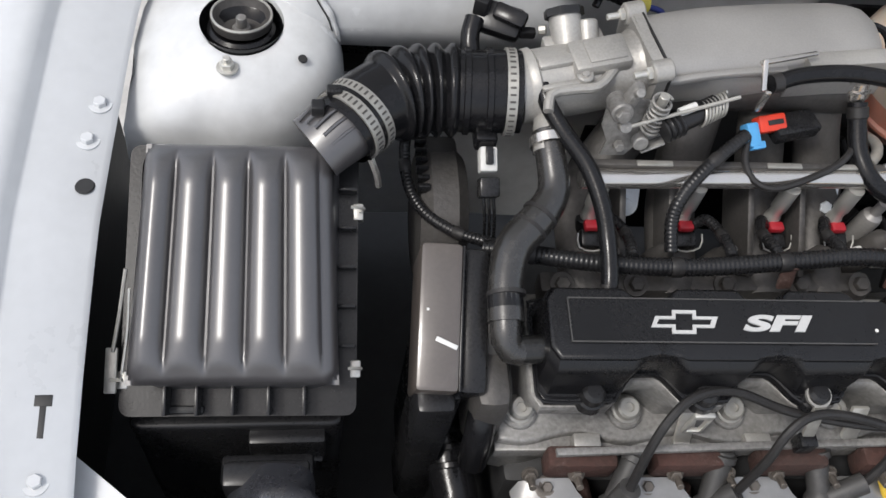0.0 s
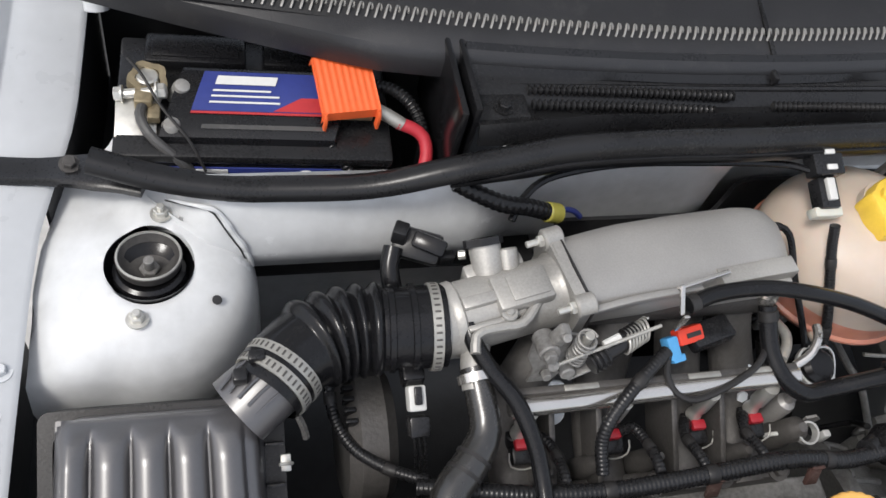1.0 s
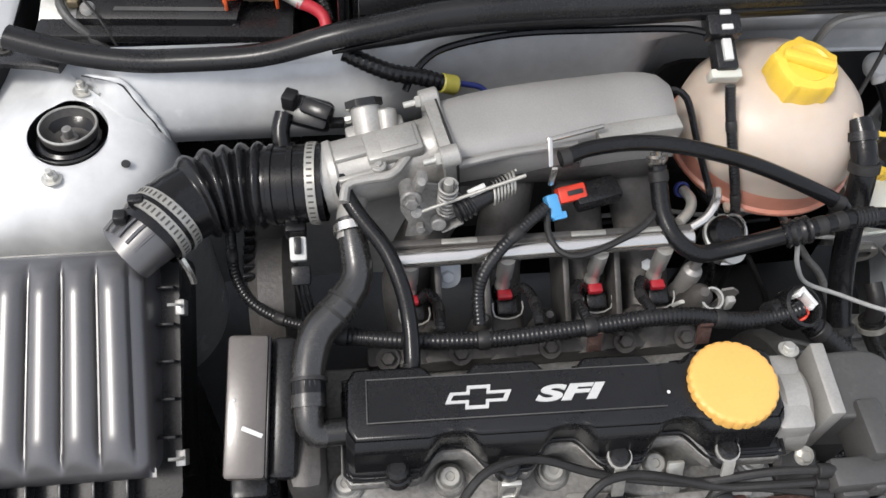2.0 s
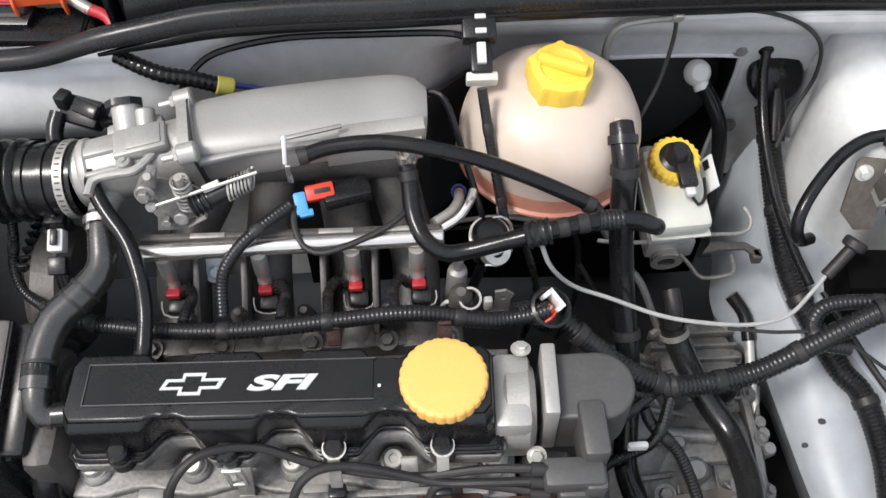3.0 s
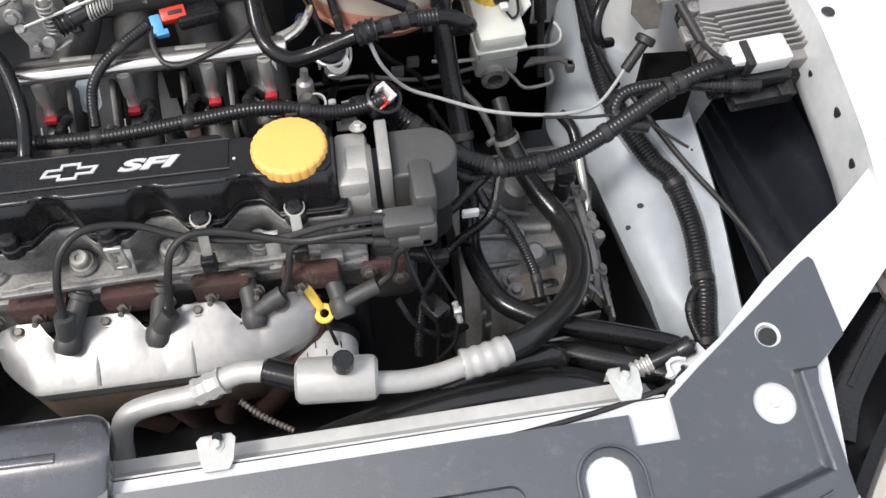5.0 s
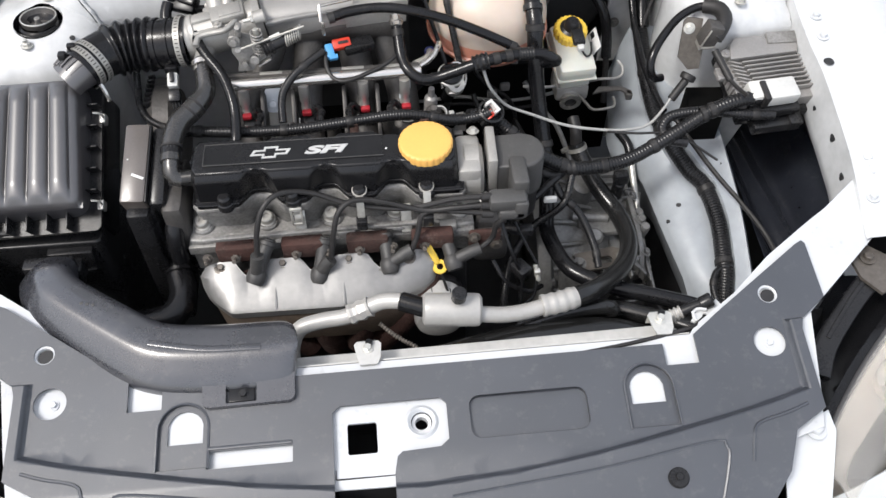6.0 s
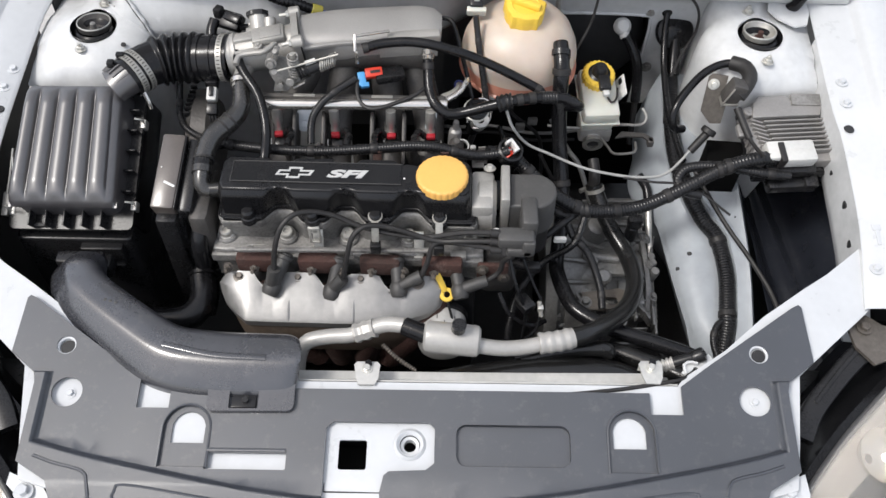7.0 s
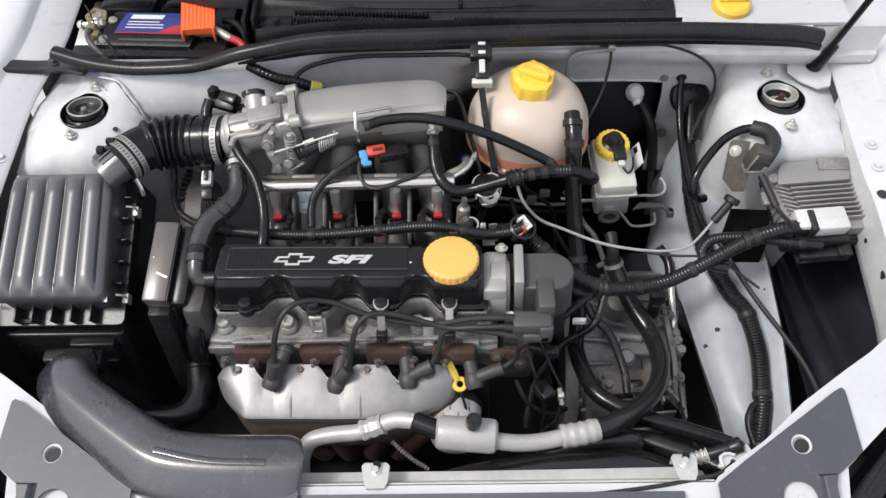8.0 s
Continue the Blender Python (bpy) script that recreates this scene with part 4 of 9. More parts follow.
def throttle():
    tb = thing("throttle_body", "cast aluminium throttle body with linkage", "throttle body")
    ax = Vector((1, 0.17, 0.12)).normalized()
    a = Vector((-0.176, 0.224, 0.820))
    L = 0.098
    part("barrel", lathe([(0.0, 0.0), (0.0285, 0.0), (0.0285, 0.007), (0.0300, 0.009), (0.0305, 0.014), (0.0285, 0.016), (0.0285, L - 0.004), (0.031, L), (0, L)], a, ax, 36), CAST, tb)
    m = frame_of(ax, (0, 0, 1)).to_4x4()   # local x across, y up, z along
    at = lambda u, v, w: Matrix.Translation(a + ax * w) @ m @ Matrix.Translation((u, v, 0))
    part("top_block", moved(join(box((0, 0, 0), (0.030, 0.012, 0.046), 0.003), box((0, 0.006, 0.004), (0.022, 0.003, 0.030), 0.0012)), at(-0.004, 0.027, 0.064)), CAST, tb)
    part("channel", moved(join(box((0, 0, 0), (0.010, 0.008, 0.030), 0.002), box((0.016, -0.006, 0), (0.005, 0.007, 0.034), 0.0015), box((-0.018, -0.007, 0.004), (0.005, 0.007, 0.040), 0.0015)), at(-0.004, 0.0275, 0.030)), CAST, tb, "cast rib behind the clamp")
    part("boss", moved(join(rod((0, 0, 0), (0, 0.010, 0), 0.0065, 18), rod((0, 0.008, 0), (0, 0.012, 0), 0.0035, 6)), at(-0.020, 0.018, 0.048)), CAST, tb)
    part("side_boss", moved(box((0, 0, 0), (0.014, 0.022, 0.050), 0.003), at(0.028, 0.006, 0.055)), CAST, tb)
    fl = a + ax * L
    flange = moved(plate([(-0.036, -0.030), (-0.030, -0.036), (0.030, -0.036), (0.040, -0.026), (0.036, 0.028), (0.030, 0.034), (-0.030, 0.036), (-0.040, 0.030)], (), 0.009, lambda x, y: 0.009), Matrix.Translation(fl) @ m)
    part("gasket_plate", moved(plate([(-0.037, -0.031), (-0.031, -0.037), (0.031, -0.037), (0.041, -0.026), (0.037, 0.029), (0.031, 0.035), (-0.031, 0.037), (-0.041, 0.031)], (), 0.0018, lambda x, y: 0.0112), Matrix.Translation(fl) @ m), DULL, tb, "dark gasket edge")
    part("flange", flange, CAST, tb)
    for u, v, w in ((0.031, -0.030, 0.016), (0.031, 0.029, 0.014), (-0.032, 0.030, 0.014)):
        part("flange_lobe", moved(rod((u, v, -0.002), (u, v, w), 0.0092, 18), Matrix.Translation(fl) @ m), CAST, tb)
    for u, v in ((-0.032, 0.030), (0.031, 0.029), (0.031, -0.030)):
        q = fl + m.to_3x3() @ Vector((u, v, 0.0))
        part("bolt", join(bolt(q, -ax, 0.0052, 1.5), rod(q, q - ax * 0.016, 0.0028, 10)), ZINC, tb)
    # idle valve pipe and top housing at the back
    part("idle_housing", join(rod(a + Vector((0.045, 0.022, 0.012)), a + Vector((0.040, 0.052, 0.032)), 0.013, 20), rod(a + Vector((0.060, 0.018, 0.014)), a + Vector((0.057, 0.046, 0.032)), 0.009, 16)), CAST, tb)
    part("gasket", lathe([(0.010, 0), (0.0155, 0), (0.0155, 0.006), (0.010, 0.006)], a + Vector((0.0395, 0.050, 0.031)), (-0.15, 1, 0.65), 24, lambda t, r: r * (1 + 0.06 * math.sin(7 * t))), BLACK, tb)
    # coolant and vapour nipple in front
    n0 = Vector((-0.118, 0.205, 0.848))
    part("nipple", tube([n0 + Vector((0.016, 0.018, 0.004)), n0, n0 + Vector((-0.018, -0.001, -0.003)), n0 + Vector((-0.036, -0.004, -0.006)), n0 + Vector((-0.040, -0.018, -0.010))], 0.0042, 10), CAST, tb)
    part("lower_pipe", tube([(-0.148, 0.208, 0.815), (-0.153, 0.190, 0.816), (-0.154, 0.170, 0.810)], 0.0115, 14), CAST, tb)
    # linkage
    lm = Matrix.Translation((-0.109, 0.177, 0.799)) @ Matrix.Rotation(radians(74), 4, "X")
    part("bracket", moved(plate([(0.0, 0.0), (0.020, 0.0005), (0.028, 0.011), (0.046, 0.020), (0.047, 0.038), (0.034, 0.050), (0.010, 0.055), (-0.003, 0.050), (-0.004, 0.028), (0.003, 0.014)], [circle(0.012, 0.010, 0.0035, 12), rounded(0.026, 0.022, 0.036, 0.028, 0.002)], 0.0025), lm), HEADMETAL, tb, "dull linkage plate")
    part("bracket_fold", moved(box((0.038, 0.0145, 0.005), (0.020, 0.0025, 0.010), 0.001, Matrix.Rotation(radians(28), 4, "Z")), lm), HEADMETAL, tb)
    part("lever", join(rod((-0.106, 0.194, 0.846), (-0.106, 0.174, 0.852), 0.0085, 20), rod((-0.106, 0.175, 0.8515), (-0.106, 0.169, 0.8535), 0.0055, 6), box((-0.099, 0.184, 0.863), (0.008, 0.012, 0.020), 0.002, Matrix.Rotation(radians(14), 4, "Y")), rod((-0.0985, 0.182, 0.866), (-0.0985, 0.176, 0.874), 0.0036, 12)), HEADMETAL, tb)
    turns = [(-0.0765 + 0.0072 * math.cos(k * 0.9), 0.181 + 0.0072 * math.sin(k * 0.9), 0.862 - 0.0007 * k) for k in range(50)]
    part("spring", tube(turns, 0.0012, 6, step=0.002), HEADMETAL, tb)
    part("spring_post", rod((-0.0765, 0.181, 0.822), (-0.0765, 0.181, 0.866), 0.0038, 12), STRAP, tb)
    part("link_joint", join(rod((-0.102, 0.176, 0.838), (-0.102, 0.168, 0.844), 0.0048, 14), rod((-0.083, 0.178, 0.820), (-0.083, 0.170, 0.822), 0.0062, 14), rod((-0.097, 0.179, 0.812), (-0.097, 0.172, 0.814), 0.0040, 6)), HEADMETAL, tb)
    coil = [(-0.040 + 0.020 * k / 50 + 0.0 * k, 0.183 + 0.009 * k / 50 + 0.0092 * math.cos(k * 0.9), 0.8435 + 0.004 * k / 50 + 0.0092 * math.sin(k * 0.9)) for k in range(51)]
    part("return_spring", tube(coil, 0.0011, 6, step=0.0025), STRAP, tb, "bright return spring")
    part("cable_end", rod((-0.060, 0.180, 0.849), (-0.046, 0.1845, 0.852), 0.0035, 10), PALE, tb)
    part("link_rod", rod((-0.102, 0.169, 0.843), (-0.014, 0.187, 0.861), 0.0015, 8), STRAP, tb)
    part("damper", join(rod((-0.068, 0.172, 0.838), (-0.026, 0.190, 0.847), 0.0075, 16), tube([(-0.070, 0.171, 0.8375), (-0.060, 0.175, 0.840), (-0.056, 0.177, 0.841)], 0.010, 14, rib=0.002, pitch=0.004), tube([(-0.038, 0.185, 0.844), (-0.026, 0.190, 0.847)], 0.0098, 14, rib=0.0015, pitch=0.0028)), BLACK, tb)


throttle()


def throttle_motor():
    t = thing("idle_control_motor", "black connector and motor beside the throttle body", "connector")
    part("body", moved(box((0, 0, 0), (0.040, 0.026, 0.018), 0.004), Matrix.Translation((-0.183, 0.293, 0.826)) @ Matrix.Rotation(radians(-22), 4, "Z") @ Matrix.Rotation(radians(30), 4, "X")), BLACK, t)
    part("cover", moved(box((0, 0, 0), (0.028, 0.014, 0.010), 0.003), Matrix.Translation((-0.176, 0.286, 0.838)) @ Matrix.Rotation(radians(-30), 4, "Z") @ Matrix.Rotation(radians(30), 4, "X")), RUBBER, t)
    part("clip", moved(box((0, 0, 0), (0.012, 0.014, 0.016), 0.002), Matrix.Translation((-0.198, 0.298, 0.838)) @ Matrix.Rotation(radians(-25), 4, "Z")), BLACK, t)
    part("boot", tube([(-0.204, 0.290, 0.830), (-0.208, 0.276, 0.822), (-0.206, 0.262, 0.812), (-0.20, 0.25, 0.79)], 0.008, 12), RUBBER, t)
    part("tip", box((-0.160, 0.282, 0.824), (0.014, 0.008, 0.008), 0.002), BLACK, t)
    part("screw", rod((-0.152, 0.279, 0.830), (-0.146, 0.278, 0.832), 0.004, 8), ZINC, t)


throttle_motor()


def plenum():
    pl = thing("intake_manifold", "satin grey cast aluminium intake manifold", "intake manifold")
    path = [(-0.078, 0.243, 0.836), (-0.03, 0.249, 0.840), (0.03, 0.255, 0.842), (0.09, 0.260, 0.842), (0.118, 0.262, 0.842), (0.126, 0.262, 0.841)]
    sec = []
    for t in np.linspace(0, 2 * math.pi, 40, endpoint=False):
        c, s = math.cos(t), math.sin(t)
        k = (abs(c) ** 3.0 + abs(s) ** 3.0) ** (-1 / 3.0)
        sec.append((0.036 * c * k, 0.024 * s * k - 0.10 * 0.036 * c * k))
    wide = lambda s: (float(np.interp(s, (0, 0.3, 0.85, 0.93, 0.97, 1), (0.90, 1.02, 1.06, 1.00, 0.90, 0.70))), float(np.interp(s, (0, 0.85, 0.95, 1), (1.0, 0.96, 0.88, 0.70))))
    part("chamber", sweep(path, sec, step=0.008, scale=wide), PLENUM, pl, "", 60)
    # dark fittings and the shadow under the chamber's front, painted as darker metal
    part("lower_shell", join(box((0.020, 0.226, 0.822), (0.19, 0.020, 0.026), 0.005), box((0.020, 0.236, 0.812), (0.17, 0.030, 0.020), 0.005)), RUNNER, pl, "manifold underside with dark fittings, its shadow painted in")
    part("top_lip", sweep([(-0.066, 0.2085, 0.851), (-0.02, 0.2150, 0.8555), (0.035, 0.2200, 0.857)], rounded(-0.003, -0.004, 0.003, 0.002, 0.0015, 2)), PLENUM, pl)
    part("end_flange", sweep([(-0.080, 0.243, 0.836), (-0.070, 0.2445, 0.837)], [(a * 1.12, b * 1.25) for a, b in sec], step=0.005), CAST, pl)
    part("front_ledge", sweep([(0.04, 0.2205, 0.848), (0.08, 0.2235, 0.849), (0.122, 0.226, 0.849)], rounded(-0.006, -0.018, 0.006, 0.005, 0.003, 2)), CAST, pl)
    for u in (0.052, 0.098):
        part("lug", box((u, 0.218, 0.852), (0.016, 0.010, 0.006), 0.002), CAST, pl)
    # runners fall forward to the head
    for u0, u1 in ((-0.055, -0.104), (-0.010, -0.024), (0.045, 0.055), (0.092, 0.112)):
        sect = [(0.022 * math.cos(t), 0.017 * math.sin(t)) for t in np.linspace(0, 2 * math.pi, 18, endpoint=False)]
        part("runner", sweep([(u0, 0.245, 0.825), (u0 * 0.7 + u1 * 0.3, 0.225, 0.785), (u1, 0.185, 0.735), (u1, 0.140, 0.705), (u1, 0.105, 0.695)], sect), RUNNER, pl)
    part("bracket", join(box((0.030, 0.219, 0.871), (0.052, 0.004, 0.003), 0.001, Matrix.Rotation(radians(14), 4, "Z")), box((0.008, 0.205, 0.866), (0.004, 0.024, 0.003), 0.001, Matrix.Rotation(radians(40), 4, "X")), box((0.0105, 0.193, 0.850), (0.005, 0.003, 0.022), 0.001)), STEEL, pl, "bright folded bracket")
    part("ridge", sweep([(0.052, 0.226, 0.860), (0.088, 0.230, 0.861), (0.124, 0.234, 0.861)], rounded(-0.008, -0.012, 0.008, 0.003, 0.002, 2)), CAST, pl)
    part("hose_fitting", join(rod((0.106, 0.226, 0.846), (0.109, 0.220, 0.826), 0.0088, 18), lathe([(0.0088, -0.003), (0.0105, -0.003), (0.0105, 0.003), (0.0088, 0.003)], (0.108, 0.222, 0.834), (0.1, -0.28, -1), 20)), STEEL, pl, "bright hose fitting")
    # castings and pegs between the runners
    for u, v, w, r, h in ((0.152, 0.140, 0.715, 0.011, 0.034), (-0.045, 0.128, 0.722, 0.008, 0.024), (-0.088, 0.126, 0.720, 0.007, 0.022), (0.012, 0.128, 0.722, 0.008, 0.022), (0.088, 0.122, 0.728, 0.008, 0.026)):
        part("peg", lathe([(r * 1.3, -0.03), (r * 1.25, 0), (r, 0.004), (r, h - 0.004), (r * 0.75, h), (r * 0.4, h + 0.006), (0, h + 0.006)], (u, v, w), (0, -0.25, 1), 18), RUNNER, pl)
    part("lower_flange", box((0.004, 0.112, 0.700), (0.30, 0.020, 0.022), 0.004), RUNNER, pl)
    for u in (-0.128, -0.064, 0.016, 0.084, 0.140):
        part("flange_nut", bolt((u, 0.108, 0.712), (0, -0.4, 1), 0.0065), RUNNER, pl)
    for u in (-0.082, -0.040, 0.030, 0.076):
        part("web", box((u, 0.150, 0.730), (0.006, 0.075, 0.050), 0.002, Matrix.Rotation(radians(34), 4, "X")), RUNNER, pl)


plenum()


# ---- engine ----
EM = Matrix.Translation((0.0015, 0.002, 0.6975)) @ Matrix.Rotation(radians(-1.8), 4, "Y") @ Matrix.Rotation(radians(-2.0), 4, "Z")


engine = thing("engine", "four-cylinder engine with an aluminium head and black cam cover", "engine")
BOLTS = (-0.172, -0.086, 0.0, 0.086, 0.172)


def cylinder_head():
    wave = []
    for k in range(61):
        u = -0.190 + 0.38 * k / 60
        wave.append((u, -0.020 - 0.004 * math.cos(2 * math.pi * u / 0.086)))
    bm = prism(wave + [(0.190, 0.11), (-0.190, 0.11)], -0.075, -0.012, 0.004)
    part("cylinder_head", moved(bm, EM), HEADMETAL, engine, "oily cast aluminium cylinder head")
    part("head_ledge", moved(prism([(-0.192, -0.028), (0.19, -0.028), (0.19, -0.010), (-0.192, -0.010)], -0.034, -0.020, 0.002), EM), HEADMETAL, engine)
    for u in BOLTS:
        part("bolt_boss", moved(lathe([(0.0145, -0.03), (0.0140, -0.008), (0.0125, -0.006), (0, -0.006)], (u, 0, 0), (0, 0, 1), 20), EM), HEADMETAL, engine)
        part("head_bolt", moved(join(lathe([(0, -0.006), (0.0115, -0.006), (0.0115, -0.003), (0.0100, -0.002), (0.0090, 0.005), (0.0075, 0.0065), (0.004, 0.0065), (0.0035, 0.004), (0, 0.004)], (u, 0, 0), (0, -0.25, 1), 20)), EM), STRAP, engine, "steel head bolt")
    for u in (-0.12, 0.02, 0.155):
        part("lug", moved(box((u, -0.024, -0.012), (0.022, 0.012, 0.012), 0.002), EM), CAST, engine)
    for u in (-0.04, 0.10):
        part("lifting_eye", moved(join(box((u, -0.015, -0.004), (0.014, 0.004, 0.046), 0.001, Matrix.Rotation(radians(-25), 4, "X")), box((u, -0.022, -0.018), (0.014, 0.010, 0.004), 0.001)), EM), ZINC, engine, "zinc bracket strap")
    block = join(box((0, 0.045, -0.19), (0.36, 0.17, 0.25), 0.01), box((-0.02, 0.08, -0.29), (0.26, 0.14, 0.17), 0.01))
    part("engine_block", moved(block, EM), NEAR_BLACK, engine, "dark cast iron engine block")


cylinder_head()


def cam_outline(front, back, deep, r, u0=-0.165, u1=0.168, notch=0.009):
    """The cover's plan: scalloped round the head bolts in front, notched behind."""
    pts = [(u0, front + 0.010), (u0 + 0.006, front)]
    for c in (-0.085, 0.002, 0.089):
        for k in range(15):
            t = -1 + 2 * k / 14
            s = min(1.0, max(0.0, (1.06 - abs(t)) / 0.80))
            pts.append((c + r * t * 1.25, front + deep * s * s * (3 - 2 * s)))
    pts += [(u1 - 0.006, front), (u1, front + 0.008), (u1, back - 0.006), (u1 - 0.006, back)]
    for c in (0.086, 0.0005, -0.086):
        for k in range(13):
            t = 1 - 2 * k / 12
            s = min(1.0, max(0.0, (1.0 - abs(t)) / 0.48))
            pts.append((c + 0.021 * t, back - notch * s * s * (3 - 2 * s)))
    pts += [(u0 + 0.006, back), (u0, back - 0.010)]
    return pts


def ring_rows(table):
    """Closed outlines, one above the other, as a smooth wall."""
    return sheet([[(x, y, w) for x, y in cam_outline(front, back, deep, r, u0, u1)] for w, front, back, deep, r, u0, u1 in table], close=True)


def cam_cover():
    top = prism(cam_outline(0.0005, 0.058, 0.0035, 0.016), 0.080, 0.093, 0.003)
    cov = part("cam_cover", moved(top, EM), COVER, engine, "black cam cover", 45)
    skirt = ring_rows(((0.0905, 0.0000, 0.0584, 0.0045, 0.0160, -0.1655, 0.1685), (0.0865, -0.0040, 0.0594, 0.0075, 0.0165, -0.1660, 0.1690), (0.0835, -0.0060, 0.0600, 0.0105, 0.0170, -0.1665, 0.1695),
                       (0.0800, -0.0066, 0.0615, 0.0115, 0.0175, -0.1668, 0.1700), (0.0640, -0.0076, 0.0625, 0.0145, 0.0195, -0.1672, 0.1710), (0.0500, -0.0090, 0.0635, 0.0175, 0.0215, -0.1676, 0.1720)))
    part("cover_skirt", moved(skirt, EM), COVER, cov, "", 30)
    lip = prism(cam_outline(-0.0150, 0.0690, 0.0225, 0.0235, -0.170, 0.177), 0.0445, 0.0505, 0.0015)
    part("cover_flange", moved(lip, EM), COVER, cov, "", 45)
    part("cover_gasket", moved(prism(cam_outline(-0.0140, 0.0690, 0.0220, 0.0238, -0.169, 0.176), 0.0415, 0.0450, 0.0005), EM), RUBBER, engine)
    carrier = ring_rows(((0.0420, -0.0160, 0.0720, 0.0215, 0.0242, -0.172, 0.180), (0.0395, -0.0172, 0.0730, 0.0205, 0.0244, -0.173, 0.181), (0.0300, -0.0120, 0.0730, 0.0160, 0.0230, -0.173, 0.181),
                         (0.0180, -0.0060, 0.0730, 0.0140, 0.0225, -0.173, 0.181), (0.0060, -0.0020, 0.0730, 0.0145, 0.0200, -0.174, 0.182), (-0.0130, -0.0005, 0.0730, 0.0140, 0.0190, -0.175, 0.183)))
    part("cam_carrier", moved(carrier, EM), HEADMETAL, engine, "grey cast aluminium cam carrier", 50)
    part("carrier_deck", moved(prism(cam_outline(-0.0160, 0.0720, 0.0215, 0.0242, -0.172, 0.180), 0.030, 0.0420, 0.001), EM), HEADMETAL, engine)
    for u in (-0.129, -0.043, 0.043, 0.129):
        part("cover_bolt", moved(join(lathe([(0, 0), (0.0085, 0), (0.0085, 0.010), (0.006, 0.013), (0, 0.013)], (u, -0.0115, 0.0505), (0, 0, 1), 16), lathe([(0.0115, 0), (0.0110, 0.009), (0.0095, 0.0105), (0, 0.0105)], (u, -0.0105, 0.041), (0, 0, 1), 16)), EM), BLACK, cov)
    for u in (0.043, 0.129):
        part("strap", moved(join(lathe([(0.0062, 0), (0.0098, 0), (0.0098, 0.003), (0.0062, 0.003), (0.0062, 0)], (u, -0.0115, 0.0560), (0, -0.25, 1), 18), box((u, -0.0275, 0.040), (0.010, 0.003, 0.036), 0.0008, Matrix.Rotation(radians(-24), 4, "X"))), EM), STRAP, cov, "plated wire bracket")
        part("lead_clip", moved(box((u, -0.036, 0.020), (0.014, 0.012, 0.018), 0.002), EM), BLACK, cov, "black lead clip")
    clip = join(*[box(c, s, 0.0008) for c, s in (((-0.0475, -0.022, 0.024), (0.003, 0.004, 0.030)), ((-0.0345, -0.022, 0.024), (0.003, 0.004, 0.030)), ((-0.041, -0.022, 0.0395), (0.016, 0.004, 0.006)), ((-0.041, -0.022, 0.010), (0.016, 0.004, 0.004)), ((-0.041, -0.018, 0.026), (0.010, 0.003, 0.003)))])
    part("wire_clip", moved(clip, EM), ZINC, cov, "zinc wire clip")
    for a, r, w in (((-0.0146, 0.0688, 0.0222, 0.0235, -0.1698, 0.1768), 0.0014, 0.0505), ((-0.0112, 0.0650, 0.0200, 0.0225, -0.168, 0.174), 0.0012, 0.0505)):
        line = cam_outline(*a)
        part("cover_rim", moved(tube([(x, y, w) for x, y in line + line[:1]], r, 6), EM), COVER, cov)
    plate_in = rounded(-0.149, 0.0135, 0.076, 0.0475, 0.001, 1)
    part("name_panel", moved(plate(plate_in, (), 0.002, lambda x, y: 0.0942), EM), COVER, cov)
    edge = join(*[moved(box(c, s, 0.0003), EM) for c, s in (((-0.0365, 0.0130, 0.0944), (0.228, 0.0009, 0.0018)), ((-0.0365, 0.0480, 0.0944), (0.228, 0.0009, 0.0018)), ((-0.150, 0.0305, 0.0944), (0.0009, 0.035, 0.0018)))])
    part("panel_border", edge, CAPGREY, cov)
    # emblem: a slanted cross in outline
    def cross(k, j):
        s = 0.16
        P = [(-0.0245 * k, -0.0045 * j), (-0.009 * k, -0.0045 * j), (-0.009 * k, -0.0095 * j), (0.009 * k, -0.0095 * j), (0.009 * k, -0.0045 * j), (0.0225 * k, -0.0045 * j),
             (0.0255 * k, 0.0045 * j), (0.009 * k, 0.0045 * j), (0.009 * k, 0.0095 * j), (-0.009 * k, 0.0095 * j), (-0.009 * k, 0.0045 * j), (-0.0215 * k, 0.0045 * j)]
        return [(-0.066 + x + s * y, 0.0290 + y) for x, y in P]
    inner = [(-0.066 + x + 0.16 * y, 0.0290 + y) for x, y in ((-0.0205, -0.0022), (-0.0064, -0.0022), (-0.0064, -0.0068), (0.0064, -0.0068), (0.0064, -0.0022), (0.0195, -0.0022), (0.0208, 0.0022), (0.0064, 0.0022), (0.0064, 0.0068), (-0.0064, 0.0068), (-0.0064, 0.0022), (-0.0188, 0.0022))]
    part("emblem", moved(plate(cross(1, 1), [inner], 0.0012, lambda x, y: 0.0954), EM), SILVER_PRINT, cov, "silver outline emblem")
    cu = bpy.data.curves.new("lettering", "FONT")
    cu.body, cu.size, cu.shear, cu.extrude, cu.offset, cu.align_x, cu.align_y = "SFI", 0.0205, 0.28, 0.0006, 0.0009, "CENTER", "CENTER"
    tmp = new("tmp", cu)
    me = bpy.data.meshes.new_from_object(tmp)
    bpy.data.objects.remove(tmp), bpy.data.curves.remove(cu)
    bm = bmesh.new()
    bm.from_mesh(me)
    bpy.data.meshes.remove(me)
    moved(bm, EM @ Matrix.Translation((0.0015, 0.0280, 0.0948)) @ Matrix.Diagonal((2.02, 0.84, 1, 1)))
    part("lettering", bm, SILVER_PRINT, cov, "silver letters SFI")
    part("dot", moved(lathe([(0, 0.0006), (0.0014, 0.0006), (0.0014, 0)], (0.081, 0.0245, 0.0932), (0, 0, 1), 10), EM), WHITE_PRINT, cov)


cam_cover()


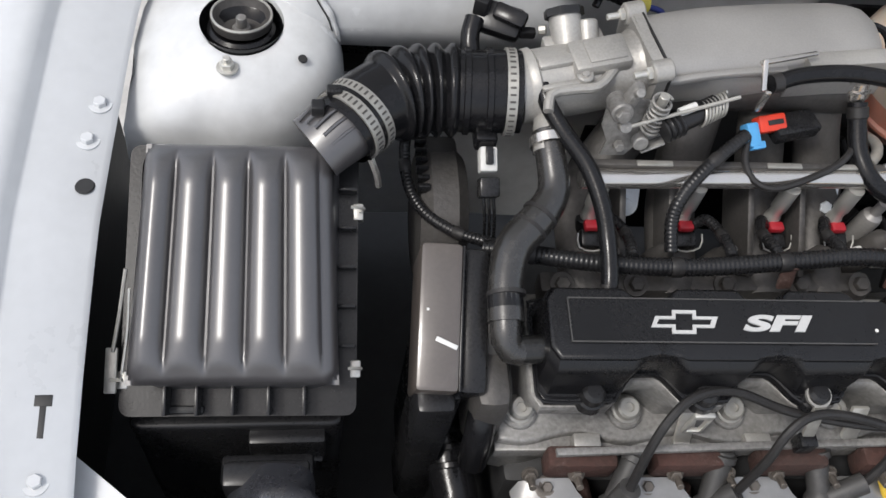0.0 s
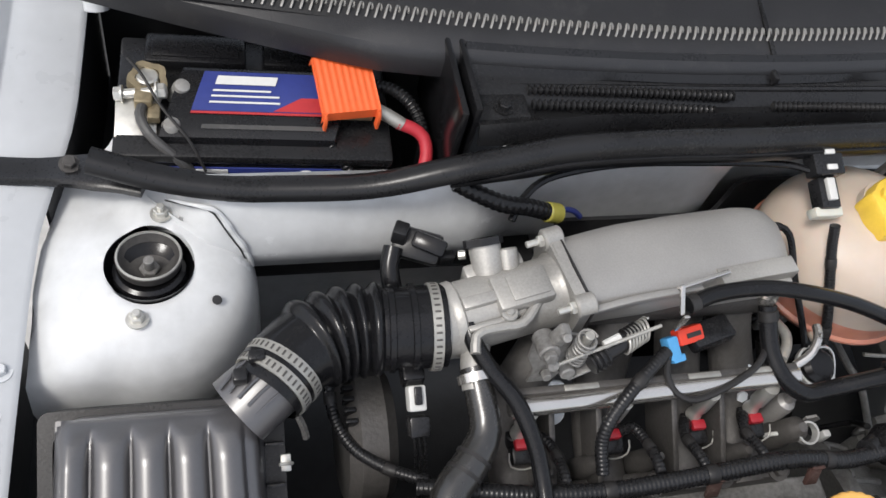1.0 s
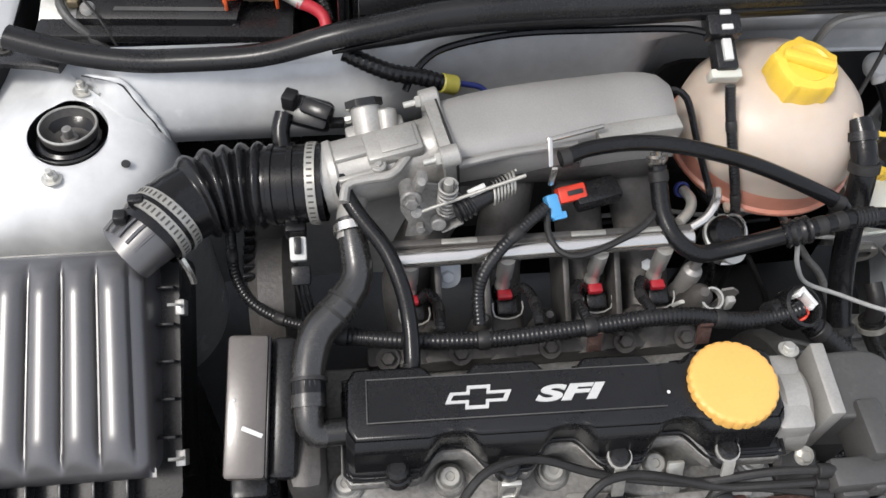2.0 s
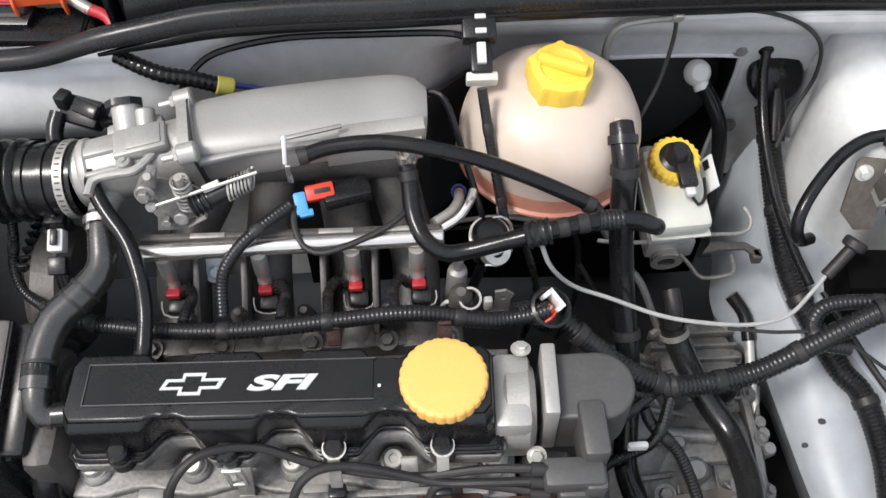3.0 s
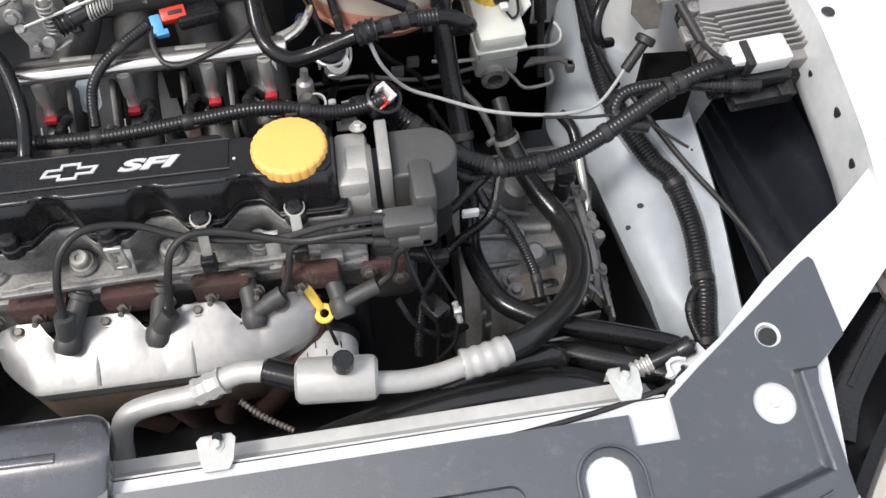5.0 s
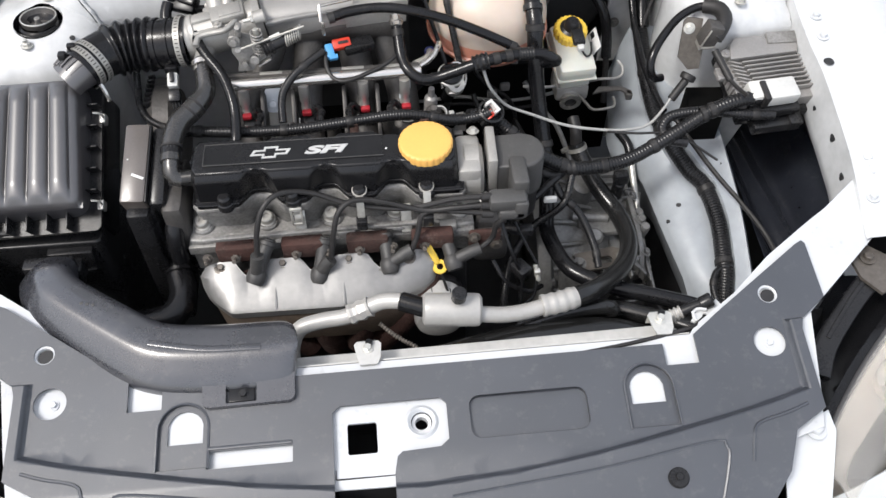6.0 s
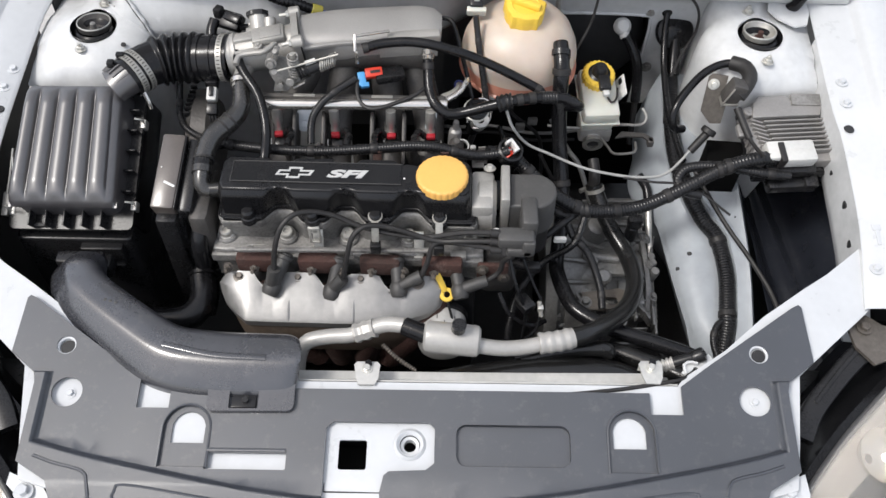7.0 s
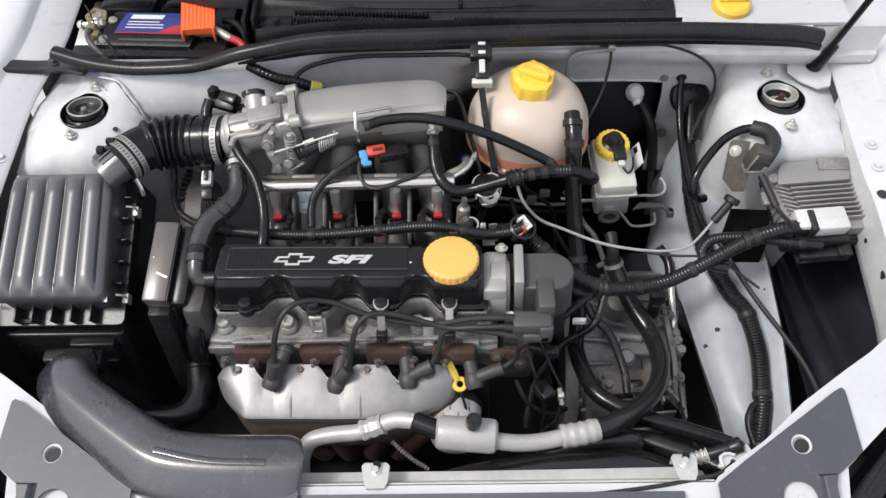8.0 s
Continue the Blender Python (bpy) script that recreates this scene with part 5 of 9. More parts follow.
def oil_cap():
    oc = thing("oil_filler_cap", "yellow scalloped plastic oil filler cap on the cam cover", "cap")
    wav = lambda t, r: r * (1 - 0.030 * max(0.0, math.cos(26 * t)) ** 2) if r > 0.0328 else r
    p = EM @ Vector((0.1315, 0.0275, 0.0865))
    d = EM.to_3x3() @ Vector((0, 0, 1))
    part("cap", lathe([(0, 0), (0.0325, 0), (0.0348, 0.002), (0.0350, 0.0110), (0.0342, 0.0132), (0.0325, 0.0144), (0.030, 0.0148), (0.012, 0.0152), (0, 0.0152)], p, d, 156, wav), YELLOW, oc, "", 30)
    part("neck", lathe([(0.024, -0.02), (0.024, 0.002), (0, 0.002)], p, d, 24), BLACK, oc)


oil_cap()


def timing_cover():
    tc = thing("timing_belt_cover", "grey-brown plastic timing belt cover with a paint mark", "belt cover")
    m = Matrix.Translation((-0.2415, 0.049, 0.772)) @ Matrix.Rotation(radians(-4), 4, "Z") @ Matrix.Rotation(radians(17.5), 4, "X")
    part("top", moved(box((0, 0, -0.035), (0.032, 0.110, 0.070), 0.004), m), BELT, tc)
    part("front", box((-0.243, 0.012, 0.625), (0.030, 0.046, 0.22), 0.006), BLACK, tc)
    part("side", box((-0.236, 0.05, 0.60), (0.028, 0.10, 0.26), 0.006), BLACK, tc)
    part("paint_mark", moved(box((0.0055, -0.020, 0.0006), (0.017, 0.0036, 0.0012), 0.0006, Matrix.Rotation(radians(-22), 4, "Z")), m), WHITE_PRINT, tc, "white paint stroke")
    part("paint_dot", moved(box((-0.009, 0.004, 0.0004), (0.002, 0.002, 0.0008), 0.0003), m), WHITE_PRINT, tc)
    part("rear_housing", moved(box((0.027, 0.0, -0.055), (0.022, 0.11, 0.09), 0.006), m), BLACK, tc)
    part("pulley_boss", moved(join(rod((0.020, 0.004, -0.050), (0.052, 0.004, -0.050), 0.036, 28), rod((0.050, 0.004, -0.050), (0.056, 0.004, -0.050), 0.020, 24)), m), RUNNER, tc, "dark round casting")
    part("edge_lip", moved(box((0.0165, 0.0, -0.006), (0.002, 0.108, 0.008), 0.0008), m), BLACK, tc)


timing_cover()


def distributor():
    d = thing("distributor", "grey ignition distributor with a black cap on the cylinder head's end", "distributor")
    part("cam_housing", moved(join(box((0.186, 0.030, 0.036), (0.032, 0.066, 0.068), 0.006), rod((0.176, 0.030, 0.036), (0.205, 0.030, 0.036), 0.037, 24)), EM), CAST, d, "cast aluminium housing")
    part("mount_plate", moved(box((0.2165, 0.035, 0.042), (0.012, 0.062, 0.074), 0.002), EM), CAST, d, "pale metal plate")
    dee = [(0.2225, 0.006)] + arc(0.257, 0.035, 0.030, -88, 88, 14) + [(0.2225, 0.064)]
    part("cap", moved(prism(dee, 0.004, 0.064, 0.004), EM), CAPGREY, d, "dull dark grey cap")
    part("cap_base", moved(prism([(0.2225, 0.010)] + arc(0.256, 0.035, 0.026, -88, 88, 14) + [(0.2225, 0.060)], -0.05, 0.006, 0.002), EM), DULL, d)
    part("sensor", box((0.248, -0.010, 0.752), (0.022, 0.048, 0.046), 0.005), CAPGREY, d)
    part("wire_holder", join(box((0.230, -0.040, 0.751), (0.048, 0.024, 0.020), 0.004), box((0.236, -0.045, 0.734), (0.036, 0.020, 0.016), 0.004), box((0.247, -0.040, 0.742), (0.018, 0.030, 0.030), 0.004)), CAPGREY, d)
    for k in range(3):
        part("lead_socket", rod((0.196, -0.036 - 0.006 * k, 0.756 - 0.010 * k), (0.212, -0.037 - 0.006 * k, 0.755 - 0.010 * k), 0.0058, 14), DULL, d)
    part("bolt", moved(bolt((0.195, 0.064, 0.072), (0, 0.3, 1), 0.0052), EM), ZINC, d)
    part("bolt", moved(bolt((0.206, -0.008, 0.020), (0, -0.6, 1), 0.0052), EM), ZINC, d)
    part("ear", box((0.300, 0.004, 0.69), (0.018, 0.006, 0.010), 0.002), PALE, d)


distributor()


def exhaust():
    ex = thing("exhaust_manifold", "rusty cast iron exhaust manifold under a pale heat shield", "exhaust manifold")
    for u in (-0.129, -0.043, 0.043, 0.129):
        part("flange", moved(box((u + 0.004, -0.037, -0.020), (0.056, 0.018, 0.030), 0.004), EM), RUST, ex)
        part("pipe", moved(tube([(u, -0.045, -0.060), (u * 0.9, -0.075, -0.085), (u * 0.7, -0.085, -0.13), (u * 0.4, -0.08, -0.20)], 0.020, 14), EM), RUST, ex)
    for u in (-0.165, -0.128, -0.090, -0.048, -0.005, 0.036, 0.080, 0.122):
        part("stud", moved(join(bolt((u, -0.046, -0.022), (0, -0.7, 0.5), 0.0052, 1.3), rod((u, -0.046, -0.022), (u, -0.060, -0.014), 0.003, 8)), EM), BRONZE, ex)
    part("ledge", sweep([(-0.150, -0.033, 0.7055), (0.0, -0.033, 0.7085), (0.135, -0.034, 0.712)], rounded(-0.003, -0.004, 0.003, 0.0015, 0.001, 2)), HEADMETAL, ex, "dull metal strip along the cylinder head")
    rows = []
    for i in range(49):
        t = -1 + 2 * i / 48
        u = -0.020 + 0.158 * t
        dep = 0.046 * min(1.0, (1 + t) / 0.26) ** 0.7 * (1 - max(0.0, t) ** 2.5) ** 0.55
        arch = 0.020 * max(0.0, math.cos(2 * math.pi * (u + 0.109) / 0.088)) ** 0.8 * (u < 0.10)
        edge = max(0.0, abs(t) - 0.86) / 0.14
        rows.append([(u, -0.047 - arch, -0.030 - arch * 0.5 - 0.012 * edge), (u, -0.050 - arch, -0.0315 - arch * 0.5 - 0.010 * edge), (u, -0.0600 - dep * 0.28, -0.0395), (u, -0.064 - dep * 0.94, -0.0560), (u, -0.065 - dep, -0.0590), (u, -0.064 - dep, -0.072)])
    hs = part("heat_shield", moved(sheet(rows, 0.0012), EM), SHIELD, ex, "pale aluminised heat shield", 28)
    for u in (-0.078, 0.012):
        part("bead", moved(tube([(u, -0.074, -0.0432), (u, -0.088, -0.0488), (u, -0.103, -0.0545), (u, -0.1085, -0.0575)], 0.0024, 8), EM), SHIELD, hs)
    for u, v in ((-0.150, -0.053), (-0.068, -0.053), (0.020, -0.053), (0.100, -0.056)):
        part("bolt", moved(join(bolt((u, v, -0.034), (0, -0.3, 1), 0.0045, 1.5), lathe([(0.0095, -0.004), (0.0095, 0.0005), (0.008, 0.001), (0, 0.001)], (u, v, -0.0345), (0, -0.3, 1), 18)), EM), BRONZE, hs)
    low = []
    for i in range(33):
        t = -1 + 2 * i / 32
        u = -0.020 + 0.150 * t
        dep = 0.046 * min(1.0, (1 + t) / 0.26) ** 0.7 * (1 - max(0.0, t) ** 2.5) ** 0.55
        low.append([(u, -0.062 - dep, -0.0725), (u, -0.066 - dep, -0.105), (u, -0.060 - dep * 0.95, -0.145)])
    part("lower_shield", moved(sheet(low, 0.0012), EM), material("brown_stained_shield", (0.17, 0.13, 0.10), 0.6, metal=0.4, vary=0.4, spot=0.2, bump=0.4), ex, "brown heat-stained shield")


exhaust()


def plug_wires():
    """Each lead with its boot on a spark plug tube."""
    lead_end = ((-0.101, -0.066, 0.664), (-0.019, -0.066, 0.655), (0.074, -0.066, 0.665), (0.159, -0.066, 0.661))
    tops = ((-0.081, -0.028, 0.692), (-0.008, -0.028, 0.687), (0.070, -0.028, 0.687), (0.150, -0.028, 0.680))
    runs = (
        [(-0.095, -0.060, 0.698), (-0.091, -0.047, 0.730), (-0.080, -0.030, 0.757), (-0.058, -0.014, 0.764), (-0.02, -0.006, 0.752), (0.03, -0.018, 0.738), (0.10, -0.030, 0.736), (0.16, -0.032, 0.750), (0.205, -0.036, 0.756)],
        [(-0.002, -0.060, 0.680), (0.006, -0.050, 0.725), (0.014, -0.038, 0.748), (0.032, -0.028, 0.756), (0.065, -0.026, 0.750), (0.123, -0.036, 0.737), (0.16, -0.040, 0.742), (0.205, -0.042, 0.746)],
        [(0.105, -0.058, 0.684), (0.113, -0.050, 0.705), (0.122, -0.038, 0.732), (0.15, -0.038, 0.735), (0.205, -0.048, 0.736)],
        [(0.196, -0.058, 0.675), (0.212, -0.052, 0.688), (0.216, -0.050, 0.712), (0.222, -0.052, 0.724), (0.228, -0.050, 0.730)])
    for k in range(4):
        w = thing("ignition_lead", "dark grey ignition lead with a rubber plug boot", "ignition lead", group="ignition leads")
        tp, en = Vector(tops[k]), Vector(lead_end[k])
        grey = material("worn_grey_rubber", (0.042, 0.041, 0.040), 0.5, vary=0.25, spot=0.15, bump=0.2) if k == 0 else bpy.data.materials["worn_grey_rubber"]
        part("tube", join(rod(tp, en, 0.0095, 18), lathe([(0.0095, -0.003), (0.0118, -0.002), (0.0118, 0.003), (0.0095, 0.004)], tp + (en - tp) * 0.12, en - tp, 18)), grey, w)
        part("elbow", lathe([(0, -0.013), (0.008, -0.011), (0.0125, -0.004), (0.0125, 0.006), (0.010, 0.012), (0, 0.013)], en, en - tp, 20), grey, w)
        s = Vector(runs[k][0])
        part("boot", tube([en + Vector((0, 0, 0.002)), en * 0.4 + s * 0.6 + Vector((0, 0, 0.002)), s], 0.0088, 14), grey, w)
        part("lead", tube(runs[k], 0.0037, 10), DULL, w)


plug_wires()


def dipstick():
    d = thing("dipstick", "yellow plastic dipstick handle with a ring", "dipstick")
    part("ring", moved(lathe([(0.0045, -0.002), (0.0095, -0.002), (0.0105, 0), (0.0095, 0.002), (0.0045, 0.002), (0.0045, -0.002)], (0, 0, 0), (0, -0.4, 1), 20), Matrix.Translation((0.141, -0.069, 0.655))), LEMON, d)
    part("handle", sweep([(0.118, -0.038, 0.688), (0.124, -0.046, 0.680), (0.131, -0.055, 0.670), (0.138, -0.065, 0.658)], rounded(-0.0045, -0.002, 0.0045, 0.002, 0.0015, 2), step=0.004), LEMON, d)
    part("rod", tube([(0.142, -0.076, 0.650), (0.150, -0.095, 0.625), (0.156, -0.110, 0.58)], 0.002, 6), BLACK, d)


dipstick()


def fuel_rail():
    f = thing("fuel_rail", "bright steel fuel rail with injectors", "fuel rail")
    part("rail", rod((-0.125, 0.160, 0.790), (0.138, 0.164, 0.792), 0.0082, 24), STEEL, f)
    part("top_strip", box((0.006, 0.169, 0.7985), (0.258, 0.006, 0.005), 0.001), RUNNER, f)
    for u in (-0.065, 0.045, 0.10):
        part("clip", box((u, 0.168, 0.8012), (0.030, 0.005, 0.002), 0.0008), STRAP, f)
    for u in (-0.106, -0.024, 0.057, 0.114):
        inj = part("injector", lathe([(0, 0.042), (0.0072, 0.042), (0.0072, 0.016), (0.0058, 0.014), (0.0058, 0.006), (0.0068, 0.004), (0.0068, 0), (0, 0)], (u, 0.156, 0.743), (0, 0.05, 1), 20), PLATED, f, "bright injector sleeve")
        part("injector_body", rod((u, 0.158, 0.738), (u, 0.148, 0.712), 0.0085, 16), BLACK, inj)
        part("injector_plug", box((u + 0.003, 0.142, 0.729), (0.019, 0.016, 0.016), 0.003, Matrix.Rotation(radians(20), 4, "X")), BLACK, inj, "black plug")
        part("red_clip", box((u + 0.001, 0.1460, 0.7440), (0.0130, 0.009, 0.0070), 0.002), CLIP_RED, inj, "red locking clip")
        part("spring_clip", tube([(u - 0.010, 0.141, 0.740), (u - 0.009, 0.132, 0.733), (u + 0.004, 0.129, 0.731), (u + 0.016, 0.133, 0.733), (u + 0.016, 0.141, 0.740)], 0.0008, 6), ZINC, inj)
    for u in (-0.070, 0.112):
        tab = moved(join(plate(rounded(-0.012, -0.020, 0.012, 0.022, 0.010), (), 0.003), bolt((0, -0.008, 0), (0, 0, 1), 0.0058)), Matrix.Translation((u - 0.0005, 0.177, 0.746)) @ Matrix.Rotation(radians(52), 4, "X"))
        part("tab", tab, TAB, f, "pale zinc mounting tab")
    part("end_pipe", tube([(0.138, 0.172, 0.794), (0.152, 0.178, 0.800), (0.162, 0.190, 0.806), (0.166, 0.202, 0.806)], 0.0040, 10), STEEL, f)


fuel_rail()


def lower_clutter():
    m = thing("thermostat_housing", "dark cast coolant housing at the end of the cylinder head", "housing")
    part("casting", join(rod((0.195, 0.01, 0.665), (0.236, 0.005, 0.655), 0.030, 24), box((0.215, -0.012, 0.640), (0.05, 0.05, 0.06), 0.010)), RUNNER, m)
    part("flange", box((0.205, -0.036, 0.668), (0.044, 0.008, 0.034), 0.004), RUST, m, "rusty flange")
    for x, z in ((0.190, 0.676), (0.221, 0.658)):
        part("bolt", bolt((x, -0.040, z), (0, -1, 0.2), 0.0055), BRONZE, m)
    part("sensor", join(rod((0.236, -0.020, 0.665), (0.256, -0.030, 0.672), 0.008, 16), box((0.262, -0.034, 0.675), (0.018, 0.014, 0.014), 0.003)), BLACK, m, "black temperature sensor")
    w = thing("starter_wiring", "tangle of thin black wires with a bright terminal", "wiring")
    for pts, r in (([(0.226, -0.034, 0.700), (0.236, -0.060, 0.672), (0.252, -0.082, 0.630), (0.250, -0.10, 0.585)], 0.0024),
                   ([(0.246, -0.030, 0.690), (0.262, -0.050, 0.660), (0.274, -0.066, 0.642)], 0.0020),
                   ([(0.274, -0.082, 0.622), (0.268, -0.095, 0.605), (0.250, -0.105, 0.592), (0.236, -0.112, 0.575)], 0.0022),
                   ([(0.215, -0.055, 0.640), (0.232, -0.080, 0.622), (0.262, -0.086, 0.604), (0.286, -0.070, 0.590)], 0.0034)):
        part("wire", tube(pts, r, 8), RUBBER, w)
    part("terminal", join(rod((0.272, -0.068, 0.640), (0.276, -0.082, 0.622), 0.0035, 12), box((0.274, -0.075, 0.632), (0.008, 0.008, 0.010), 0.001)), ZINC, w, "bright terminal")
    part("connector", box((0.252, -0.070, 0.636), (0.020, 0.026, 0.016), 0.003, Matrix.Rotation(radians(35), 4, "Z")), BLACK, w)


lower_clutter()


def bulkhead_clutter():
    """Sensor, brackets and thin lines in the dark gap between the head and the bulkhead."""
    s = thing("temperature_sensor", "dull grey metal sensor with a pale clip behind the head", "sensor")
    part("body", lathe([(0, 0.074), (0.0040, 0.074), (0.0045, 0.070), (0.0045, 0.060), (0.0085, 0.057), (0.0095, 0.052), (0.0095, 0.020), (0.0110, 0.018), (0.0110, 0), (0, 0)], (0.1485, 0.158, 0.690), (0.04, 0, 1), 20), UNIT, s)
    part("clip", tube([(0.136, 0.139, 0.716), (0.139, 0.136, 0.727), (0.148, 0.134, 0.732), (0.158, 0.136, 0.729), (0.162, 0.139, 0.718)], 0.0020, 8), PALE, s, "pale wire clip")
    b = thing("lifting_bracket", "small bent zinc bracket behind the head", "bracket")
    part("plate", plate([(0.182, 0.683), (0.201, 0.683), (0.201, 0.704), (0.204, 0.712), (0.196, 0.720), (0.186, 0.718), (0.187, 0.700)], (circle(0.194, 0.707, 0.003, 12),), 0.0025, None, Matrix.Translation((0, 0.152, 0)) @ Matrix(((1, 0, 0, 0), (0, 0, 1, 0), (0, 1, 0, 0), (0, 0, 0, 1)))), UNIT, b)
    part("foot", box((0.187, 0.148, 0.684), (0.018, 0.014, 0.003), 0.001), UNIT, b)
    r = thing("fuel_regulator", "round black fuel regulator with a bright crimped rim", "regulator")
    part("can", lathe([(0, 0.010), (0.012, 0.010), (0.0165, 0.006), (0.0175, 0.0), (0.0175, -0.010), (0.013, -0.016), (0.0105, -0.060), (0, -0.060)], (0.181, 0.182, 0.764), (0.05, -0.30, 1), 28), RUBBER, r)
    part("rim", lathe([(0.0172, -0.0035), (0.0192, -0.003), (0.0192, 0.001), (0.0172, 0.0015)], (0.181, 0.182, 0.764), (0.05, -0.30, 1), 32), ZINC, r, "bright crimped rim")
    w = thing("bulkhead_lines", "thin dark pipes and wires across the lower bulkhead", "pipes")
    for pts, rad, mat in (([(0.186, 0.215, 0.722), (0.182, 0.205, 0.696), (0.172, 0.200, 0.654), (0.165, 0.200, 0.600), (0.165, 0.22, 0.54)], 0.0052, DULL),
                          ([(0.235, 0.330, 0.640), (0.255, 0.320, 0.615), (0.300, 0.310, 0.575), (0.313, 0.302, 0.500), (0.314, 0.300, 0.410), (0.300, 0.290, 0.36)], 0.0034, DULL),
                          ([(0.228, 0.270, 0.640), (0.243, 0.250, 0.598), (0.250, 0.246, 0.552), (0.246, 0.240, 0.500), (0.235, 0.230, 0.45)], 0.0042, DUSTY),
                          ([(0.300, 0.270, 0.575), (0.322, 0.252, 0.540), (0.338, 0.248, 0.512), (0.352, 0.240, 0.470)], 0.0036, DULL),
                          ([(0.100, 0.360, 0.560), (0.150, 0.362, 0.540), (0.220, 0.362, 0.545), (0.300, 0.360, 0.530), (0.380, 0.356, 0.545), (0.430, 0.352, 0.57)], 0.0030, UNIT),
                          ([(0.100, 0.360, 0.545), (0.150, 0.362, 0.526), (0.230, 0.362, 0.528), (0.300, 0.360, 0.512), (0.375, 0.356, 0.520)], 0.0030, DULL),
                          ([(0.226, 0.128, 0.742), (0.240, 0.140, 0.715), (0.252, 0.150, 0.690), (0.246, 0.160, 0.655)], 0.0030, RUBBER)):
        part("pipe", tube(pts, rad, 10), mat, w)
    for x, z in ((0.266, 0.602), (0.286, 0.616)):
        part("clip", box((x, 0.306, z), (0.016, 0.008, 0.014), 0.002), UNIT, w, "dull grey clip")


bulkhead_clutter()


# ---- hoses and wiring ----
def hose(name, label, pts, r, mat=RUBBER, category="hose", ends=(), **more):
    h = thing(name, label, category)
    part("tube", tube(pts, r, more.pop("n", 14), **more), mat, h)
    for k in ends:
        P = [Vector(p) for p in pts]
        a, b = (P[0], P[1]) if k == 0 else (P[-1], P[-2])
        part("hose_clamp", clamp_band(a + (b - a).normalized() * 0.008, b - a, r + 0.0005, 0.007), STEEL, h, "bright steel hose clamp")
    return h


breather = hose("breather_hose", "shiny black rubber breather hose with a bend", [(-0.154, 0.186, 0.815), (-0.152, 0.165, 0.809), (-0.151, 0.140, 0.799), (-0.166, 0.118, 0.793), (-0.185, 0.098, 0.788), (-0.193, 0.070, 0.782), (-0.194, 0.042, 0.774)], 0.0130, DUSTY, ends=(0,), n=20, radii=[0.9, 0.92, 1.0, 1.1, 1.1, 1.0, 1.05])
part("elbow", tube([(-0.194, 0.046, 0.775), (-0.194, 0.032, 0.768), (-0.190, 0.0265, 0.762), (-0.182, 0.026, 0.760)], 0.0115, 18), DUSTY, breather)
part("stub", rod((-0.184, 0.026, 0.7605), (-0.150, 0.026, 0.763), 0.0108, 18), GLOSSY, breather, "black stub on the cam cover")
part("clip", lathe([(0.0122, -0.005), (0.0135, -0.005), (0.0135, 0.005), (0.0122, 0.005)], (-0.194, 0.056, 0.778), (0, 1, 0.25), 24), RUBBER, breather)
for p, d in (((-0.163, 0.122, 0.794), (-0.6, -0.7, -0.2)), ((-0.172, 0.112, 0.7915), (-0.6, -0.7, -0.2)), ((-0.193, 0.062, 0.780), (0, -1, -0.25))):
    part("band", lathe([(0.0128, -0.002), (0.0146, -0.0015), (0.0146, 0.0015), (0.0128, 0.002)], p, d, 24), DULL, breather)
hose("vacuum_hose", "thin black rubber hose from the throttle to the cam cover", [(-0.159, 0.212, 0.839), (-0.157, 0.200, 0.835), (-0.146, 0.180, 0.827), (-0.127, 0.154, 0.816), (-0.116, 0.125, 0.803), (-0.112, 0.10, 0.79), (-0.112, 0.076, 0.781), (-0.113, 0.066, 0.775)], 0.0068)
hose("vacuum_hose", "long shiny black rubber hose arching over the manifold", [(0.018, 0.205, 0.856), (0.045, 0.212, 0.860), (0.085, 0.212, 0.864), (0.125, 0.206, 0.862), (0.175, 0.200, 0.848), (0.22, 0.190, 0.832), (0.262, 0.178, 0.815), (0.272, 0.172, 0.808)], 0.0068)
hose("heater_hose", "shiny black rubber hose with a sleeve joint", [(0.109, 0.214, 0.829), (0.110, 0.200, 0.818), (0.112, 0.180, 0.805), (0.120, 0.160, 0.797), (0.138, 0.148, 0.790), (0.158, 0.148, 0.792), (0.180, 0.148, 0.800), (0.219, 0.148, 0.815), (0.262, 0.155, 0.818), (0.300, 0.160, 0.813), (0.318, 0.158, 0.805), (0.326, 0.166, 0.792), (0.318, 0.178, 0.780), (0.306, 0.186, 0.772)], 0.0078)
hh = bpy.data.objects["heater_hose"]
for p, d in (((0.1095, 0.207, 0.824), (0.1, -0.7, -0.6)), ((0.238, 0.1507, 0.8175), (1, 0.15, 0.1)), ((0.2555, 0.1537, 0.8182), (1, 0.15, 0.05))):
    part("ferrule", lathe([(0.0076, -0.005), (0.0086, -0.004), (0.0086, 0.004), (0.0076, 0.005)], p, d, 18), DULL, hh)
sleeve = thing("hose_joint", "black ribbed plastic hose joint", "hose joint")
part("sleeve", tube([(0.208, 0.148, 0.811), (0.217, 0.148, 0.8145), (0.227, 0.149, 0.816)], 0.0125, 12, rib=0.002, pitch=0.006), BLACK, sleeve)
part("tie", tube([(0.268, 0.156, 0.818), (0.290, 0.159, 0.815)], 0.0092, 12, rib=0.0008, pitch=0.004), BLACK, sleeve)
